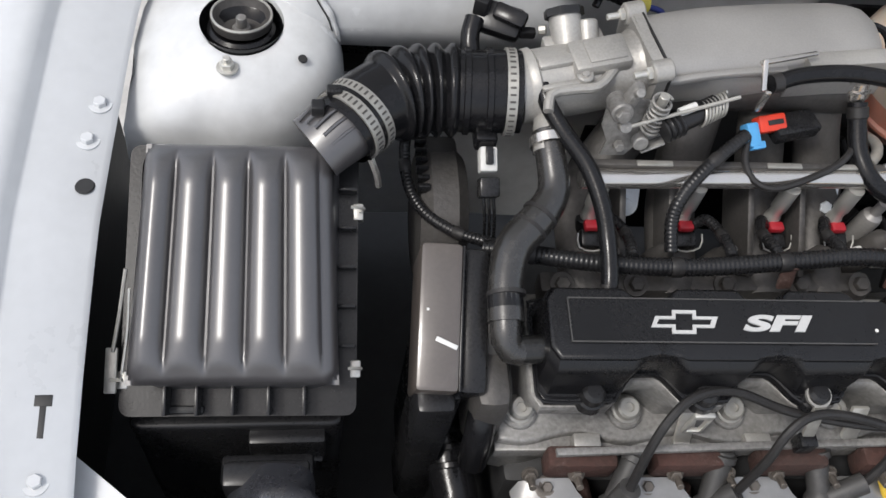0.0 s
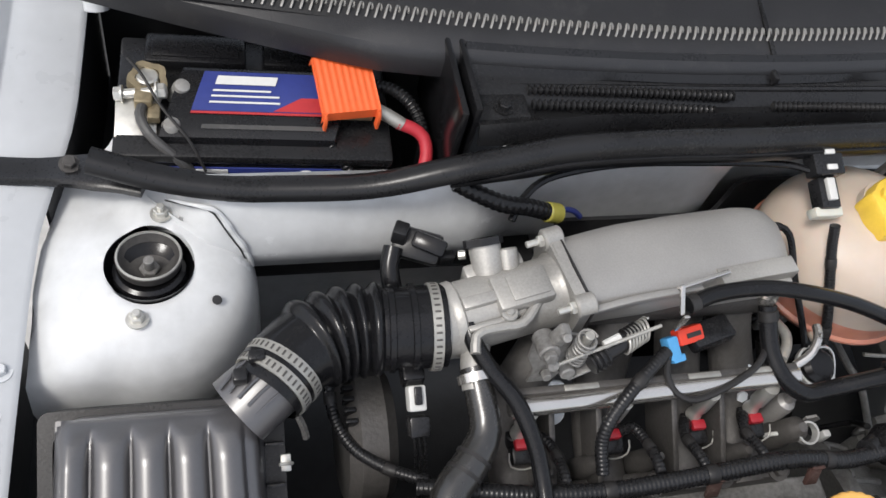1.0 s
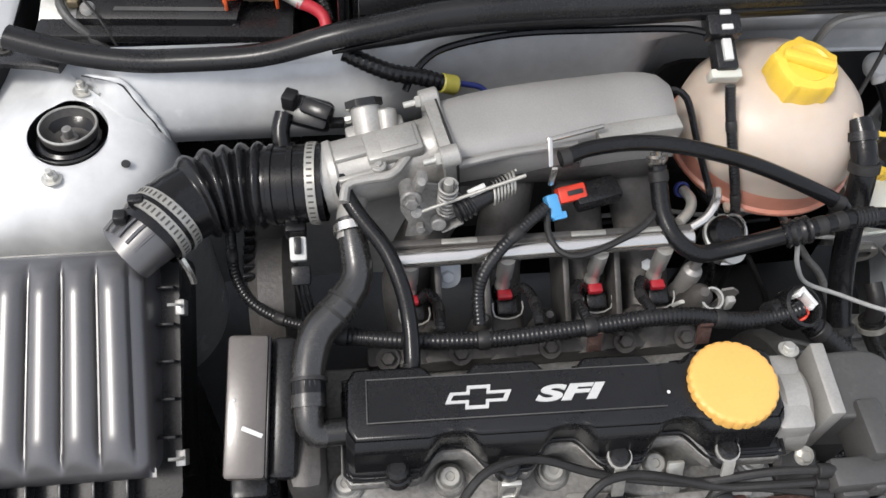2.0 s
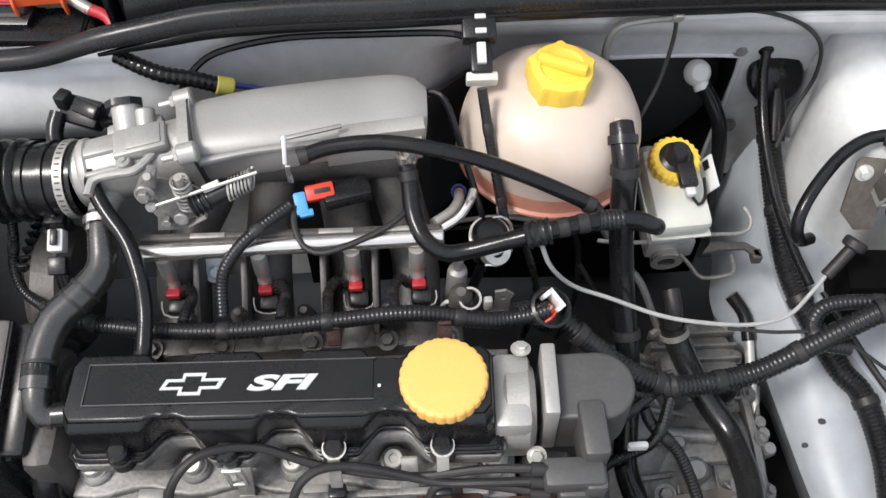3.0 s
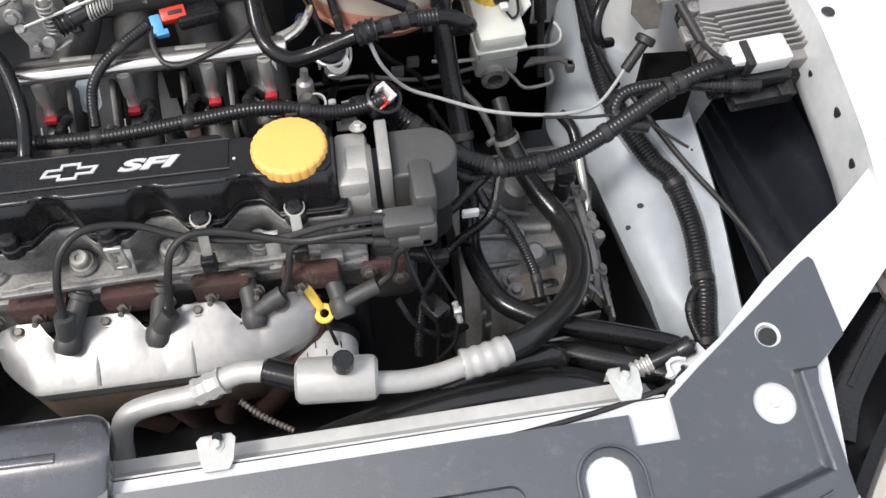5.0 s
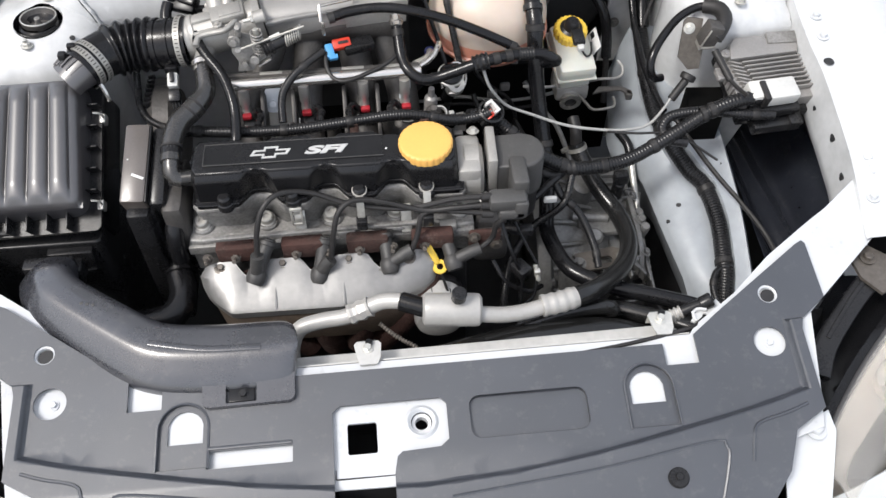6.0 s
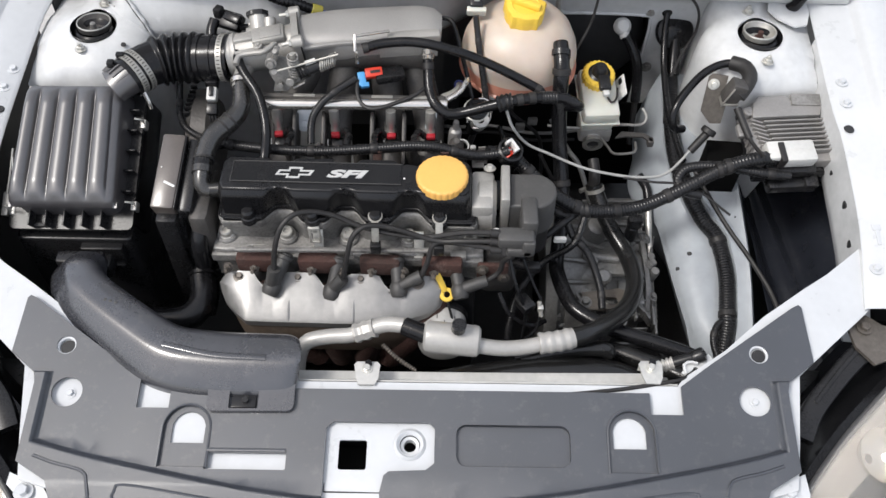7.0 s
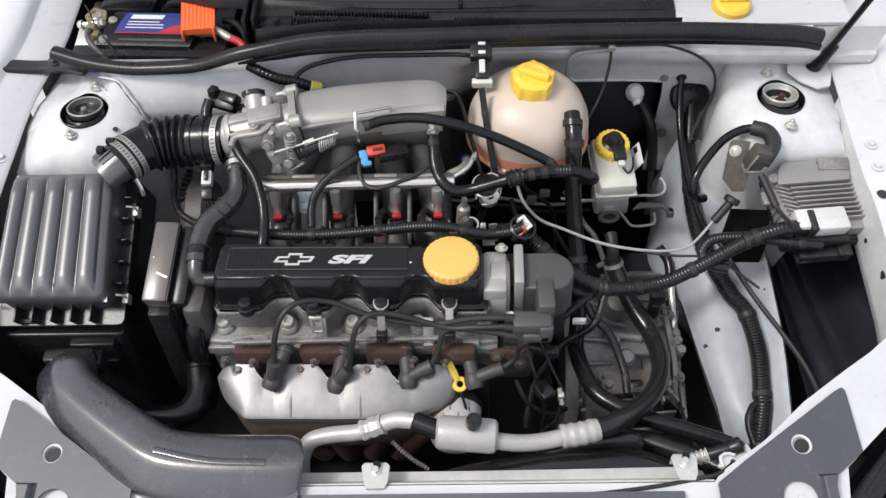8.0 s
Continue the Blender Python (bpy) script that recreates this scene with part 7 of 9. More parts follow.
def brake_reservoir():
    b = thing("brake_fluid_reservoir", "off-white brake fluid reservoir with a yellow and black cap", "brake reservoir")
    m = Matrix.Translation((0.371, 0.244, 0.731)) @ Matrix.Rotation(radians(4), 4, "Z") @ Matrix.Rotation(radians(12), 4, "X")
    part("tank", moved(join(box((0, 0.004, 0.0), (0.056, 0.088, 0.030), 0.007), box((0, 0.004, -0.022), (0.050, 0.082, 0.026), 0.007)), m), FLUID, b)
    part("seam", moved(box((0, 0.004, -0.008), (0.060, 0.093, 0.003), 0.001), m), FLUID, b)
    q = m @ Vector((0.0, 0.028, 0.014))
    d = m.to_3x3() @ Vector((0, 0, 1))
    wav = lambda a, r: r * (1 + 0.035 * math.cos(22 * a)) if r > 0.021 else r
    part("cap", lathe([(0.020, 0), (0.0245, 0.001), (0.0245, 0.012), (0.022, 0.015), (0.017, 0.015), (0.017, 0.011)], q, d, 132, wav), LEMON, b, "yellow ribbed cap ring", 30)
    part("cap_centre", lathe([(0.0175, 0.006), (0.0175, 0.014), (0.012, 0.017), (0.0105, 0.028), (0.007, 0.032), (0, 0.032)], q, d, 24), BLACK, b, "black cap centre")
    part("level_plug", moved(box((0.004, 0.006, 0.034), (0.018, 0.026, 0.010), 0.003), m), BLACK, b)
    part("plug_tip", moved(box((0.005, -0.010, 0.030), (0.010, 0.010, 0.008), 0.002), m), PALE, b)
    part("wire", tube([m @ Vector(v) for v in ((0.006, -0.012, 0.028), (0.014, -0.020, 0.020), (0.024, -0.010, 0.016), (0.03, 0.012, 0.01))], 0.0016, 6), DULL, b)
    part("paper_tag", moved(box((0.037, 0.020, -0.004), (0.002, 0.036, 0.030), 0.0004, Matrix.Rotation(radians(24), 4, "Y")), m), WHITE_PRINT, b, "white paper tag")
    part("tag_print", moved(box((0.0385, 0.030, 0.002), (0.0012, 0.010, 0.008), 0.0002, Matrix.Rotation(radians(24), 4, "Y")), m), BLACK, b)
    mc = thing("brake_master_cylinder", "cast aluminium brake master cylinder with pipes", "brake cylinder")
    part("body", join(rod((0.370, 0.34, 0.684), (0.3695, 0.214, 0.669), 0.0165, 24), box((0.372, 0.237, 0.679), (0.050, 0.046, 0.026), 0.004)), CAST, mc)
    part("end_ring", lathe([(0.009, 0), (0.0155, 0), (0.0165, 0.002), (0.0165, 0.008), (0.009, 0.008), (0.009, 0)], (0.3695, 0.215, 0.669), (0, -1, -0.12), 24), STEEL, mc)
    part("bore", rod((0.3695, 0.216, 0.669), (0.3695, 0.2095, 0.6685), 0.0095, 20), NEAR_BLACK, mc)
    for pts in ([(0.395, 0.211, 0.708), (0.410, 0.211, 0.710), (0.435, 0.211, 0.710), (0.444, 0.215, 0.714), (0.445, 0.223, 0.720), (0.439, 0.232, 0.725)], [(0.345, 0.212, 0.700), (0.32, 0.212, 0.700), (0.295, 0.216, 0.700)],
                [(0.380, 0.206, 0.684), (0.389, 0.194, 0.680), (0.399, 0.183, 0.675), (0.427, 0.185, 0.675), (0.434, 0.192, 0.675), (0.436, 0.21, 0.672)]):
        part("brake_pipe", tube(pts, 0.0022, 8), HEADMETAL, mc)
    part("pipe_bracket", join(plate([(0.400, 0.202), (0.412, 0.216), (0.446, 0.214), (0.456, 0.206), (0.459, 0.196), (0.450, 0.199), (0.444, 0.206), (0.416, 0.206)], (), 0.003, lambda x, y: 0.690), box((0.4555, 0.200, 0.684), (0.010, 0.012, 0.012), 0.002)), RUNNER, mc, "dark folded pipe bracket")


brake_reservoir()


def servo():
    s = thing("brake_servo", "black round brake servo in the bulkhead opening", "brake servo")
    part("drum", lathe([(0, 0), (0.05, 0), (0.085, -0.010), (0.105, -0.03), (0.110, -0.08), (0, -0.08)], (0.375, 0.432, 0.668), (0, -1, 0.05), 48), NEAR_BLACK, s)
    part("valve", join(lathe([(0, 0.014), (0.009, 0.0125), (0.0132, 0.008), (0.0145, 0.003), (0.0145, 0), (0, 0)], (0.4245, 0.402, 0.741), (0, -0.7, 0.7), 24), rod((0.4265, 0.400, 0.740), (0.430, 0.386, 0.730), 0.0085, 16)), WHITE_PRINT, s, "white plastic check valve")
    part("hose", tube([(0.430, 0.390, 0.734), (0.439, 0.384, 0.722), (0.452, 0.370, 0.699), (0.459, 0.358, 0.665), (0.461, 0.345, 0.630)], 0.0085, 12), RUBBER, s)
    part("servo_pipe", tube([(0.461, 0.346, 0.632), (0.462, 0.335, 0.600), (0.460, 0.31, 0.56)], 0.0050, 10), DULL, s, "thin dark pipe")


servo()


def control_unit():
    u = thing("engine_control_unit", "pale cast aluminium control unit with cooling fins", "control unit")
    m = Matrix.Translation((0.644, 0.172, 0.748)) @ Matrix.Rotation(radians(5), 4, "Z") @ Matrix.Rotation(radians(12), 4, "X") @ Matrix.Diagonal((0.92, 0.90, 0.95, 1))
    part("case", moved(prism([(-0.062, -0.059), (0.062, -0.059), (0.062, 0.050), (0.050, 0.059), (-0.044, 0.059), (-0.062, 0.040)], -0.031, -0.006, 0.002), m), UNIT, u)
    part("top", moved(prism([(-0.058, 0.020), (0.054, 0.020), (0.060, 0.036), (0.060, 0.048), (0.010, 0.052), (0.006, 0.059), (-0.040, 0.060), (-0.052, 0.046)], -0.006, 0.008, 0.0015), m), UNIT, u)
    for k in range(8):  # each fin steps down over a chamfer at its left end
        y, x0 = 0.014 - 0.0082 * k, -0.056 + 0.0015 * k
        part("fin", moved(join(box(((x0 + 0.059) / 2 + 0.008, y, -0.001), (0.059 - x0 - 0.016, 0.0028, 0.013), 0.0008), box((x0 + 0.006, y + 0.0035, -0.003), (0.022, 0.0028, 0.010), 0.0008, Matrix.Rotation(radians(-24), 4, "Z"))), m), UNIT, u)
    part("notch", moved(prism([(0.010, 0.040), (0.058, 0.036), (0.062, 0.058), (0.014, 0.061)], 0.004, 0.011, 0.001), m), HEADMETAL, u, "darker plate on the casting")
    part("corner_boss", moved(join(rod((-0.060, 0.034, -0.030), (-0.060, 0.034, 0.006), 0.0085, 18), rod((-0.060, 0.034, 0.004), (-0.060, 0.034, 0.0075), 0.0035, 12)), m), UNIT, u)
    for x in (-0.066, 0.066):
        part("lug", moved(join(box((x, 0.012, -0.020), (0.020, 0.024, 0.010), 0.003), bolt((x, 0.012, -0.015), (0, 0, 1), 0.005)), m), UNIT, u)
    for k in range(9):
        part("side_rib", moved(box((-0.063, 0.046 - 0.012 * k, -0.016), (0.005, 0.004, 0.022), 0.001), m), UNIT, u)
    mp = m @ Matrix.Translation((-0.012, -0.046, 0.004))
    part("plug", moved(box((0, 0, 0), (0.078, 0.034, 0.024), 0.005), mp), PALE, u, "pale grey plastic plug")
    part("plug_step", moved(box((0.010, -0.012, 0.002), (0.056, 0.022, 0.024), 0.004), mp), PALE, u)
    part("plug_latch", moved(box((-0.016, -0.006, 0.003), (0.010, 0.036, 0.024), 0.002), mp), DULL, u, "dark latch")
    part("plug_base", moved(box((0.004, -0.016, -0.020), (0.082, 0.030, 0.018), 0.004), mp), BLACK, u)
    part("carrier", moved(box((0, -0.004, -0.040), (0.120, 0.130, 0.020), 0.004), m), BLACK, u, "black plastic carrier")
    part("lower_plug", moved(box((0.006, -0.052, -0.036), (0.100, 0.028, 0.022), 0.004), m), BLACK, u)
    part("loom_plug", moved(join(box((-0.004, -0.078, -0.040), (0.070, 0.026, 0.020), 0.004), box((0.030, -0.078, -0.036), (0.022, 0.030, 0.022), 0.003)), m), BLACK, u, "black loom plug")


control_unit()


def valve_bracket():
    v = thing("solenoid_valve", "dull metal bracket with a solenoid on the strut tower", "solenoid")
    m = Matrix.Translation((0.5395, 0.2095, 0.7775)) @ Matrix.Rotation(radians(-8), 4, "Z") @ Matrix.Rotation(radians(68), 4, "X")
    part("plate", moved(plate([(-0.021, -0.028), (-0.004, -0.046), (0.012, -0.044), (0.013, -0.010), (0.006, 0.014), (0.006, 0.030), (-0.017, 0.031), (-0.021, 0.026)], (), 0.003), m), BRONZE, v)
    part("bolt", moved(bolt((-0.012, 0.016, 0), (0, 0, 1), 0.0052), m), ZINC, v)
    part("solenoid", box((0.556, 0.203, 0.792), (0.024, 0.022, 0.036), 0.003, Matrix.Rotation(radians(18), 4, "Y")), RUNNER, v, "dull dark solenoid body")
    part("edge_plate", join(box((0.5455, 0.202, 0.790), (0.002, 0.024, 0.036), 0.0008, Matrix.Rotation(radians(18), 4, "Y")), box((0.553, 0.192, 0.776), (0.022, 0.005, 0.003), 0.0008)), STRAP, v, "pale metal edge")
    part("spout", tube([(0.562, 0.186, 0.775), (0.570, 0.166, 0.765), (0.578, 0.145, 0.755)], 0.0055, 12), DULL, v)
    part("lead", tube([(0.575, 0.150, 0.757), (0.583, 0.125, 0.757), (0.588, 0.102, 0.764)], 0.003, 8), DULL, v)


valve_bracket()


def grommets():
    g = thing("bulkhead_grommet", "large black rubber grommet in the bulkhead", "grommet")
    part("disc", lathe([(0, 0.010), (0.012, 0.010), (0.018, 0.006), (0.028, 0.004), (0.031, 0.0), (0.031, -0.004)], (0.5105, 0.396, 0.738), (0.0, -0.75, 0.66), 36), RUBBER, g)
    part("boot", tube([(0.512, 0.390, 0.734), (0.512, 0.372, 0.712), (0.510, 0.345, 0.690)], 0.0115, 14, radii=[0.7, 1.0, 1.0]), RUBBER, g)
    for x, y, z in ((0.4665, 0.408, 0.768), (0.482, 0.402, 0.655)):
        n = thing("bulkhead_stud", "dark fastener on the bulkhead", "fastener", group="bulkhead fasteners")
        part("head", bolt((x, y, z), (0, -1, 0.2), 0.006, 1.5), HEADMETAL, n)


grommets()
hose("bonnet_cable", "thin black cable looping down the bulkhead", [(0.345, 0.344, 0.876), (0.40, 0.340, 0.880), (0.44, 0.346, 0.874), (0.49, 0.356, 0.848), (0.525, 0.366, 0.81), (0.532, 0.362, 0.77), (0.515, 0.345, 0.735), (0.50, 0.32, 0.71)], 0.0022, DULL, "cable", n=8)
lc = hose("lock_cable", "thin dark cable dropping behind the tank", [(0.362, 0.348, 0.878), (0.362, 0.338, 0.850), (0.355, 0.325, 0.81), (0.338, 0.305, 0.78), (0.325, 0.29, 0.765)], 0.0022, DULL, "cable", n=8)
part("clip", join(box((0.355, 0.350, 0.880), (0.016, 0.010, 0.012), 0.002), rod((0.362, 0.350, 0.878), (0.362, 0.338, 0.874), 0.006, 12)), ZINC, lc)
part("strap", tube([(0.364, 0.362, 0.856), (0.335, 0.359, 0.856), (0.313, 0.358, 0.850), (0.307, 0.359, 0.828), (0.309, 0.364, 0.800)], 0.0042, 8), CAST, lc)


# ---- gearbox, filter and low parts ----
def gearbox():
    g = thing("gearbox", "dirty cast aluminium gearbox casing with ribs", "gearbox")
    part("casing", join(lathe([(0, 0), (0.09, 0), (0.105, 0.02), (0.10, 0.06), (0.085, 0.10), (0.05, 0.13), (0, 0.13)], (0.30, 0.04, 0.50), (1, 0, 0), 40), box((0.40, 0.035, 0.545), (0.13, 0.14, 0.06), 0.02), box((0.375, 0.05, 0.578), (0.07, 0.06, 0.04), 0.01)), GEARBOX, g)
    for k in range(5):
        part("rib", box((0.36 + 0.022 * k, 0.01, 0.580 - 0.004 * k), (0.004, 0.13, 0.012), 0.0015), GEARBOX, g)
    for x, y, z in ((0.345, 0.07, 0.60), (0.345, -0.02, 0.585), (0.42, 0.05, 0.588), (0.424, -0.015, 0.585), (0.385, -0.03, 0.582)):
        part("bolt", bolt((x, y, z), (0, -0.2, 1), 0.007), GEARBOX, g)
    part("breather", rod((0.36, 0.03, 0.59), (0.36, 0.022, 0.618), 0.007, 16), GEARBOX, g)
    part("end_cover", join(box((0.432, 0.03, 0.545), (0.02, 0.13, 0.075), 0.006), rod((0.420, 0.03, 0.54), (0.447, 0.03, 0.54), 0.058, 28)), GEARBOX, g)
    part("linkage", box((0.39, 0.02, 0.604), (0.05, 0.035, 0.012), 0.004), GEARBOX, g)
    for k in range(4):
        part("rib", box((0.395, -0.03 - 0.018 * k, 0.575 - 0.012 * k), (0.10, 0.004, 0.016), 0.0015, Matrix.Rotation(radians(4), 4, "Z")), GEARBOX, g)
    part("selector_shaft", rod((0.345, 0.035, 0.612), (0.40, 0.028, 0.612), 0.008, 18), GEARBOX, g)
    part("selector_cap", lathe([(0, 0.012), (0.009, 0.012), (0.013, 0.008), (0.013, 0), (0, 0)], (0.372, -0.004, 0.608), (0, -0.3, 1), 20), GEARBOX, g)
    part("slotted_bracket", plate([(0.335, -0.062), (0.415, -0.056), (0.418, -0.03), (0.395, -0.022), (0.338, -0.030)], [rounded(0.362, -0.05, 0.392, -0.038, 0.005)], 0.004, lambda x, y: 0.606), BRONZE, g, "slotted metal bracket")
    for x, y, z in ((0.342, -0.048, 0.606), (0.408, -0.042, 0.606), (0.43, 0.075, 0.59), (0.436, 0.01, 0.59)):
        part("bolt", bolt((x, y, z), (0, -0.1, 1), 0.0062), GEARBOX, g)
    part("flange_edge", lathe([(0.098, 0), (0.106, 0.001), (0.106, 0.011), (0.098, 0.012)], (0.316, 0.04, 0.50), (1, 0, 0), 44), GEARBOX, g)
    rnd = random.Random(5)
    for k in range(16):  # ribs and bosses over the casing
        x, y = 0.335 + 0.13 * rnd.random(), -0.06 + 0.15 * rnd.random()
        z = 0.600 - 0.9 * (abs(y - 0.03)) ** 1.5 - 0.10 * abs(x - 0.38)
        if k % 2:
            part("boss", lathe([(0.009, -0.03), (0.008, 0), (0.006, 0.004), (0, 0.004)], (x, y, z), (0.1, -0.2, 1), 16), GEARBOX, g)
        else:
            part("rib", box((x, y, z - 0.008), (0.004, 0.05, 0.020), 0.0015, Matrix.Rotation(radians(rnd.uniform(-40, 40)), 4, "Z")), GEARBOX, g)
    part("bell_housing", lathe([(0.05, -0.03), (0.128, -0.03), (0.132, -0.022), (0.132, -0.012), (0.122, -0.006), (0.110, 0.03), (0.092, 0.07), (0.06, 0.09), (0, 0.09)], (0.315, 0.060, 0.500), (1, 0, 0), 48), GEARBOX, g)
    part("rear_case", join(box((0.405, 0.110, 0.565), (0.10, 0.10, 0.055), 0.016), box((0.425, 0.155, 0.555), (0.055, 0.05, 0.06), 0.012)), GEARBOX, g)
    part("turret", join(lathe([(0.026, -0.03), (0.024, 0.0), (0.018, 0.022), (0.015, 0.034), (0.010, 0.036), (0, 0.036)], (0.366, 0.088, 0.596), (0.1, -0.2, 1), 22), box((0.372, 0.106, 0.600), (0.030, 0.030, 0.036), 0.006)), GEARBOX, g, "raised selector turret")
    for k in range(9):
        t = radians(22 + 17 * k)
        c, q = math.cos(t), math.sin(t)
        part("bell_rib", tube([(0.308, 0.060 + 0.122 * c, 0.500 + 0.122 * q), (0.345, 0.060 + 0.112 * c, 0.500 + 0.112 * q), (0.392, 0.060 + 0.090 * c, 0.500 + 0.090 * q)], 0.0042, 8), GEARBOX, g)
    for k in range(7):
        t = radians(30 + 20 * k)
        part("bell_bolt", bolt((0.303, 0.060 + 0.124 * math.cos(t), 0.500 + 0.124 * math.sin(t)), (1, 0, 0), 0.0065, 1.4), GEARBOX, g)
    for k in range(6):
        part("rib", box((0.405, 0.076 + 0.016 * k, 0.594), (0.096, 0.0035, 0.012), 0.001), GEARBOX, g)
    part("end_seam", sweep([(0.445, -0.045, 0.560), (0.446, -0.01, 0.588), (0.446, 0.05, 0.596), (0.446, 0.11, 0.590), (0.446, 0.16, 0.566)], rounded(-0.004, -0.012, 0.004, 0.004, 0.0015, 2)), GEARBOX, g, "bolted edge of the end cover")
    for y, z in ((-0.02, 0.586), (0.03, 0.600), (0.08, 0.600), (0.13, 0.590)):
        part("bolt", bolt((0.452, y, z - 0.004), (0.5, 0, 1), 0.0055), GEARBOX, g)
    g.location = (0.011, 0.027, -0.040)
    part("speed_sensor", join(rod((0.425, 0.08, 0.60), (0.425, 0.078, 0.635), 0.010, 18), box((0.425, 0.078, 0.645), (0.022, 0.016, 0.02), 0.003)), BLACK, g, "black speed sensor")
    part("shift_rod", tube([(0.300, 0.252, 0.690), (0.329, 0.212, 0.660), (0.350, 0.190, 0.640), (0.380, 0.13, 0.575)], 0.0042, 10), GEARBOX, g)
    part("white_clip", box((0.302, 0.028, 0.655), (0.018, 0.010, 0.012), 0.003), CABLE, g, "pale plastic clip")


gearbox()


def oil_filter():
    f = thing("oil_filter", "white oil filter canister with faint printing", "oil filter")
    c, d = Vector((0.137, -0.062, 0.600)), Vector((-0.03, -1.0, 0.02))
    part("can", lathe([(0, 0), (0.028, 0), (0.033, 0.004), (0.0335, 0.056), (0.030, 0.063), (0.018, 0.066), (0, 0.066)], c, d, 36), FILTER, f)
    part("rim", lathe([(0.0335, 0.004), (0.0355, 0.005), (0.0355, 0.013), (0.0335, 0.015)], c, d, 36), BLACK, f, "black rim")
    red = material("faded_red_print", (0.30, 0.05, 0.05), 0.5, vary=0.3)
    for k, (t, y, l, mat) in enumerate(((-30, 0.034, 0.008, red), (-14, 0.022, 0.010, NEAR_BLACK), (4, 0.036, 0.006, NEAR_BLACK), (20, 0.040, 0.008, red), (30, 0.026, 0.008, NEAR_BLACK))):
        a = radians(t)
        part("print_bar", moved(box((0, 0, 0.0337), (0.0013, l, 0.0006), 0.0001), Matrix.Translation(c + d * (y + l / 2)) @ Matrix.Rotation(a, 4, "Y")), mat, f, "printed mark")


oil_filter()


def low_parts():
    fan = thing("radiator_fan_shroud", "dark plastic radiator fan shroud", "fan shroud")
    part("shroud", join(box((0.10, -0.180, 0.50), (0.62, 0.03, 0.22), 0.01), sweep([(0.10, -0.196, 0.606), (0.165, -0.186, 0.620), (0.242, -0.174, 0.626), (0.31, -0.172, 0.626), (0.37, -0.178, 0.620), (0.41, -0.188, 0.604)], [(0.022 * math.cos(t), 0.020 * math.sin(t)) for t in np.linspace(0, 2 * math.pi, 20, endpoint=False)])), GLOSSY, fan)
    part("rim", tube([(0.235, -0.160, 0.632), (0.282, -0.151, 0.640), (0.325, -0.145, 0.642), (0.356, -0.144, 0.640), (0.364, -0.146, 0.632)], 0.0105, 14), GLOSSY, fan)
    rad = thing("radiator", "dark radiator behind the front cross member", "radiator")
    part("core", box((0.10, -0.225, 0.50), (0.66, 0.03, 0.28), 0.004), NEAR_BLACK, rad)
    for x, y, w, mat, label in ((0.039, -0.212, 0.033, FRONT, "white painted radiator bracket standing on the cross member"), (0.398, -0.210, 0.030, ZINC, "bright bolted radiator bracket on the cross member")):
        t = thing("radiator_bracket", label, "bracket", group="radiator brackets")
        q = Matrix.Translation((x, y, 0.699 + 0.025 * (x - 0.2)))
        out = [(-w / 2, 0.010), (-w / 2 + 0.004, 0.014), (w / 2 - 0.004, 0.014), (w / 2, 0.010), (w / 2 - 0.002, -0.010), (w / 2 - 0.006, -0.018), (-w / 2 + 0.006, -0.018), (-w / 2 + 0.003, -0.008)]
        part("plate", moved(plate(out, [], 0.002), q), mat, t)
        part("lip", moved(box((0, 0.0135, -0.012), (w - 0.006, 0.002, 0.024), 0.0008), q), mat, t)
        part("foot", moved(box((0, -0.013, -0.005), (w - 0.014, 0.008, 0.008), 0.001), q), mat, t)
        part("bolt", moved(bolt((0, 0.004, 0.0), (0, 0, 1), 0.0048, 1.5), q), ZINC, t)
        part("buffer", moved(rod((0.002, 0.010, 0.001), (0.002, 0.010, 0.005), 0.0045, 12), q), RUBBER, t, "black rubber stop")
    alt = thing("alternator", "dark alternator with a slotted housing", "alternator")
    part("housing", rod((-0.245, 0.19, 0.69), (-0.205, 0.19, 0.69), 0.062, 36), RUNNER, alt)
    part("cover", box((-0.226, 0.208, 0.720), (0.030, 0.060, 0.05), 0.006), DULL, alt)
    for k in range(7):
        part("slot", box((-0.243, 0.178 + 0.010 * k, 0.748 - 0.001 * k), (0.010, 0.004, 0.010), 0.001), BLACK, alt)
    filt = thing("filler_valve", "black capped service valve by the cross member", "valve")
    part("body", tube([(0.432, -0.187, 0.682), (0.446, -0.185, 0.688), (0.460, -0.183, 0.693)], 0.0072, 14), BLACK, filt)
    part("cap", lathe([(0, 0.012), (0.003, 0.012), (0.004, 0.010), (0.0085, 0.010), (0.0095, 0.008), (0.0095, -0.004), (0.008, -0.006), (0, -0.006)], (0.463, -0.1825, 0.694), (0.80, 0.12, 0.55), 20), BLACK, filt)
    part("nut", tube([(0.412, -0.190, 0.674), (0.423, -0.1885, 0.679), (0.434, -0.1867, 0.6835)], 0.0092, 10, rib=0.0022, pitch=0.0055), PIPE, filt, "pale threaded neck")
    part("bracket", join(plate([(0.440, -0.205), (0.452, -0.190), (0.466, -0.190), (0.480, -0.176), (0.486, -0.188), (0.470, -0.208), (0.456, -0.214)], [circle(0.460, -0.200, 0.004, 12)], 0.003, lambda x, y: 0.690), tube([(0.446, -0.207, 0.692), (0.444, -0.196, 0.693), (0.452, -0.191, 0.694), (0.462, -0.193, 0.694)], 0.0022, 8)), PAINT_DULL, filt, "white painted ear")
    wp = thing("water_pump_bracket", "dark bolted casting behind the belt cover", "bracket")
    part("casting", box((-0.200, 0.035, 0.695), (0.030, 0.09, 0.09), 0.012), RUNNER, wp)
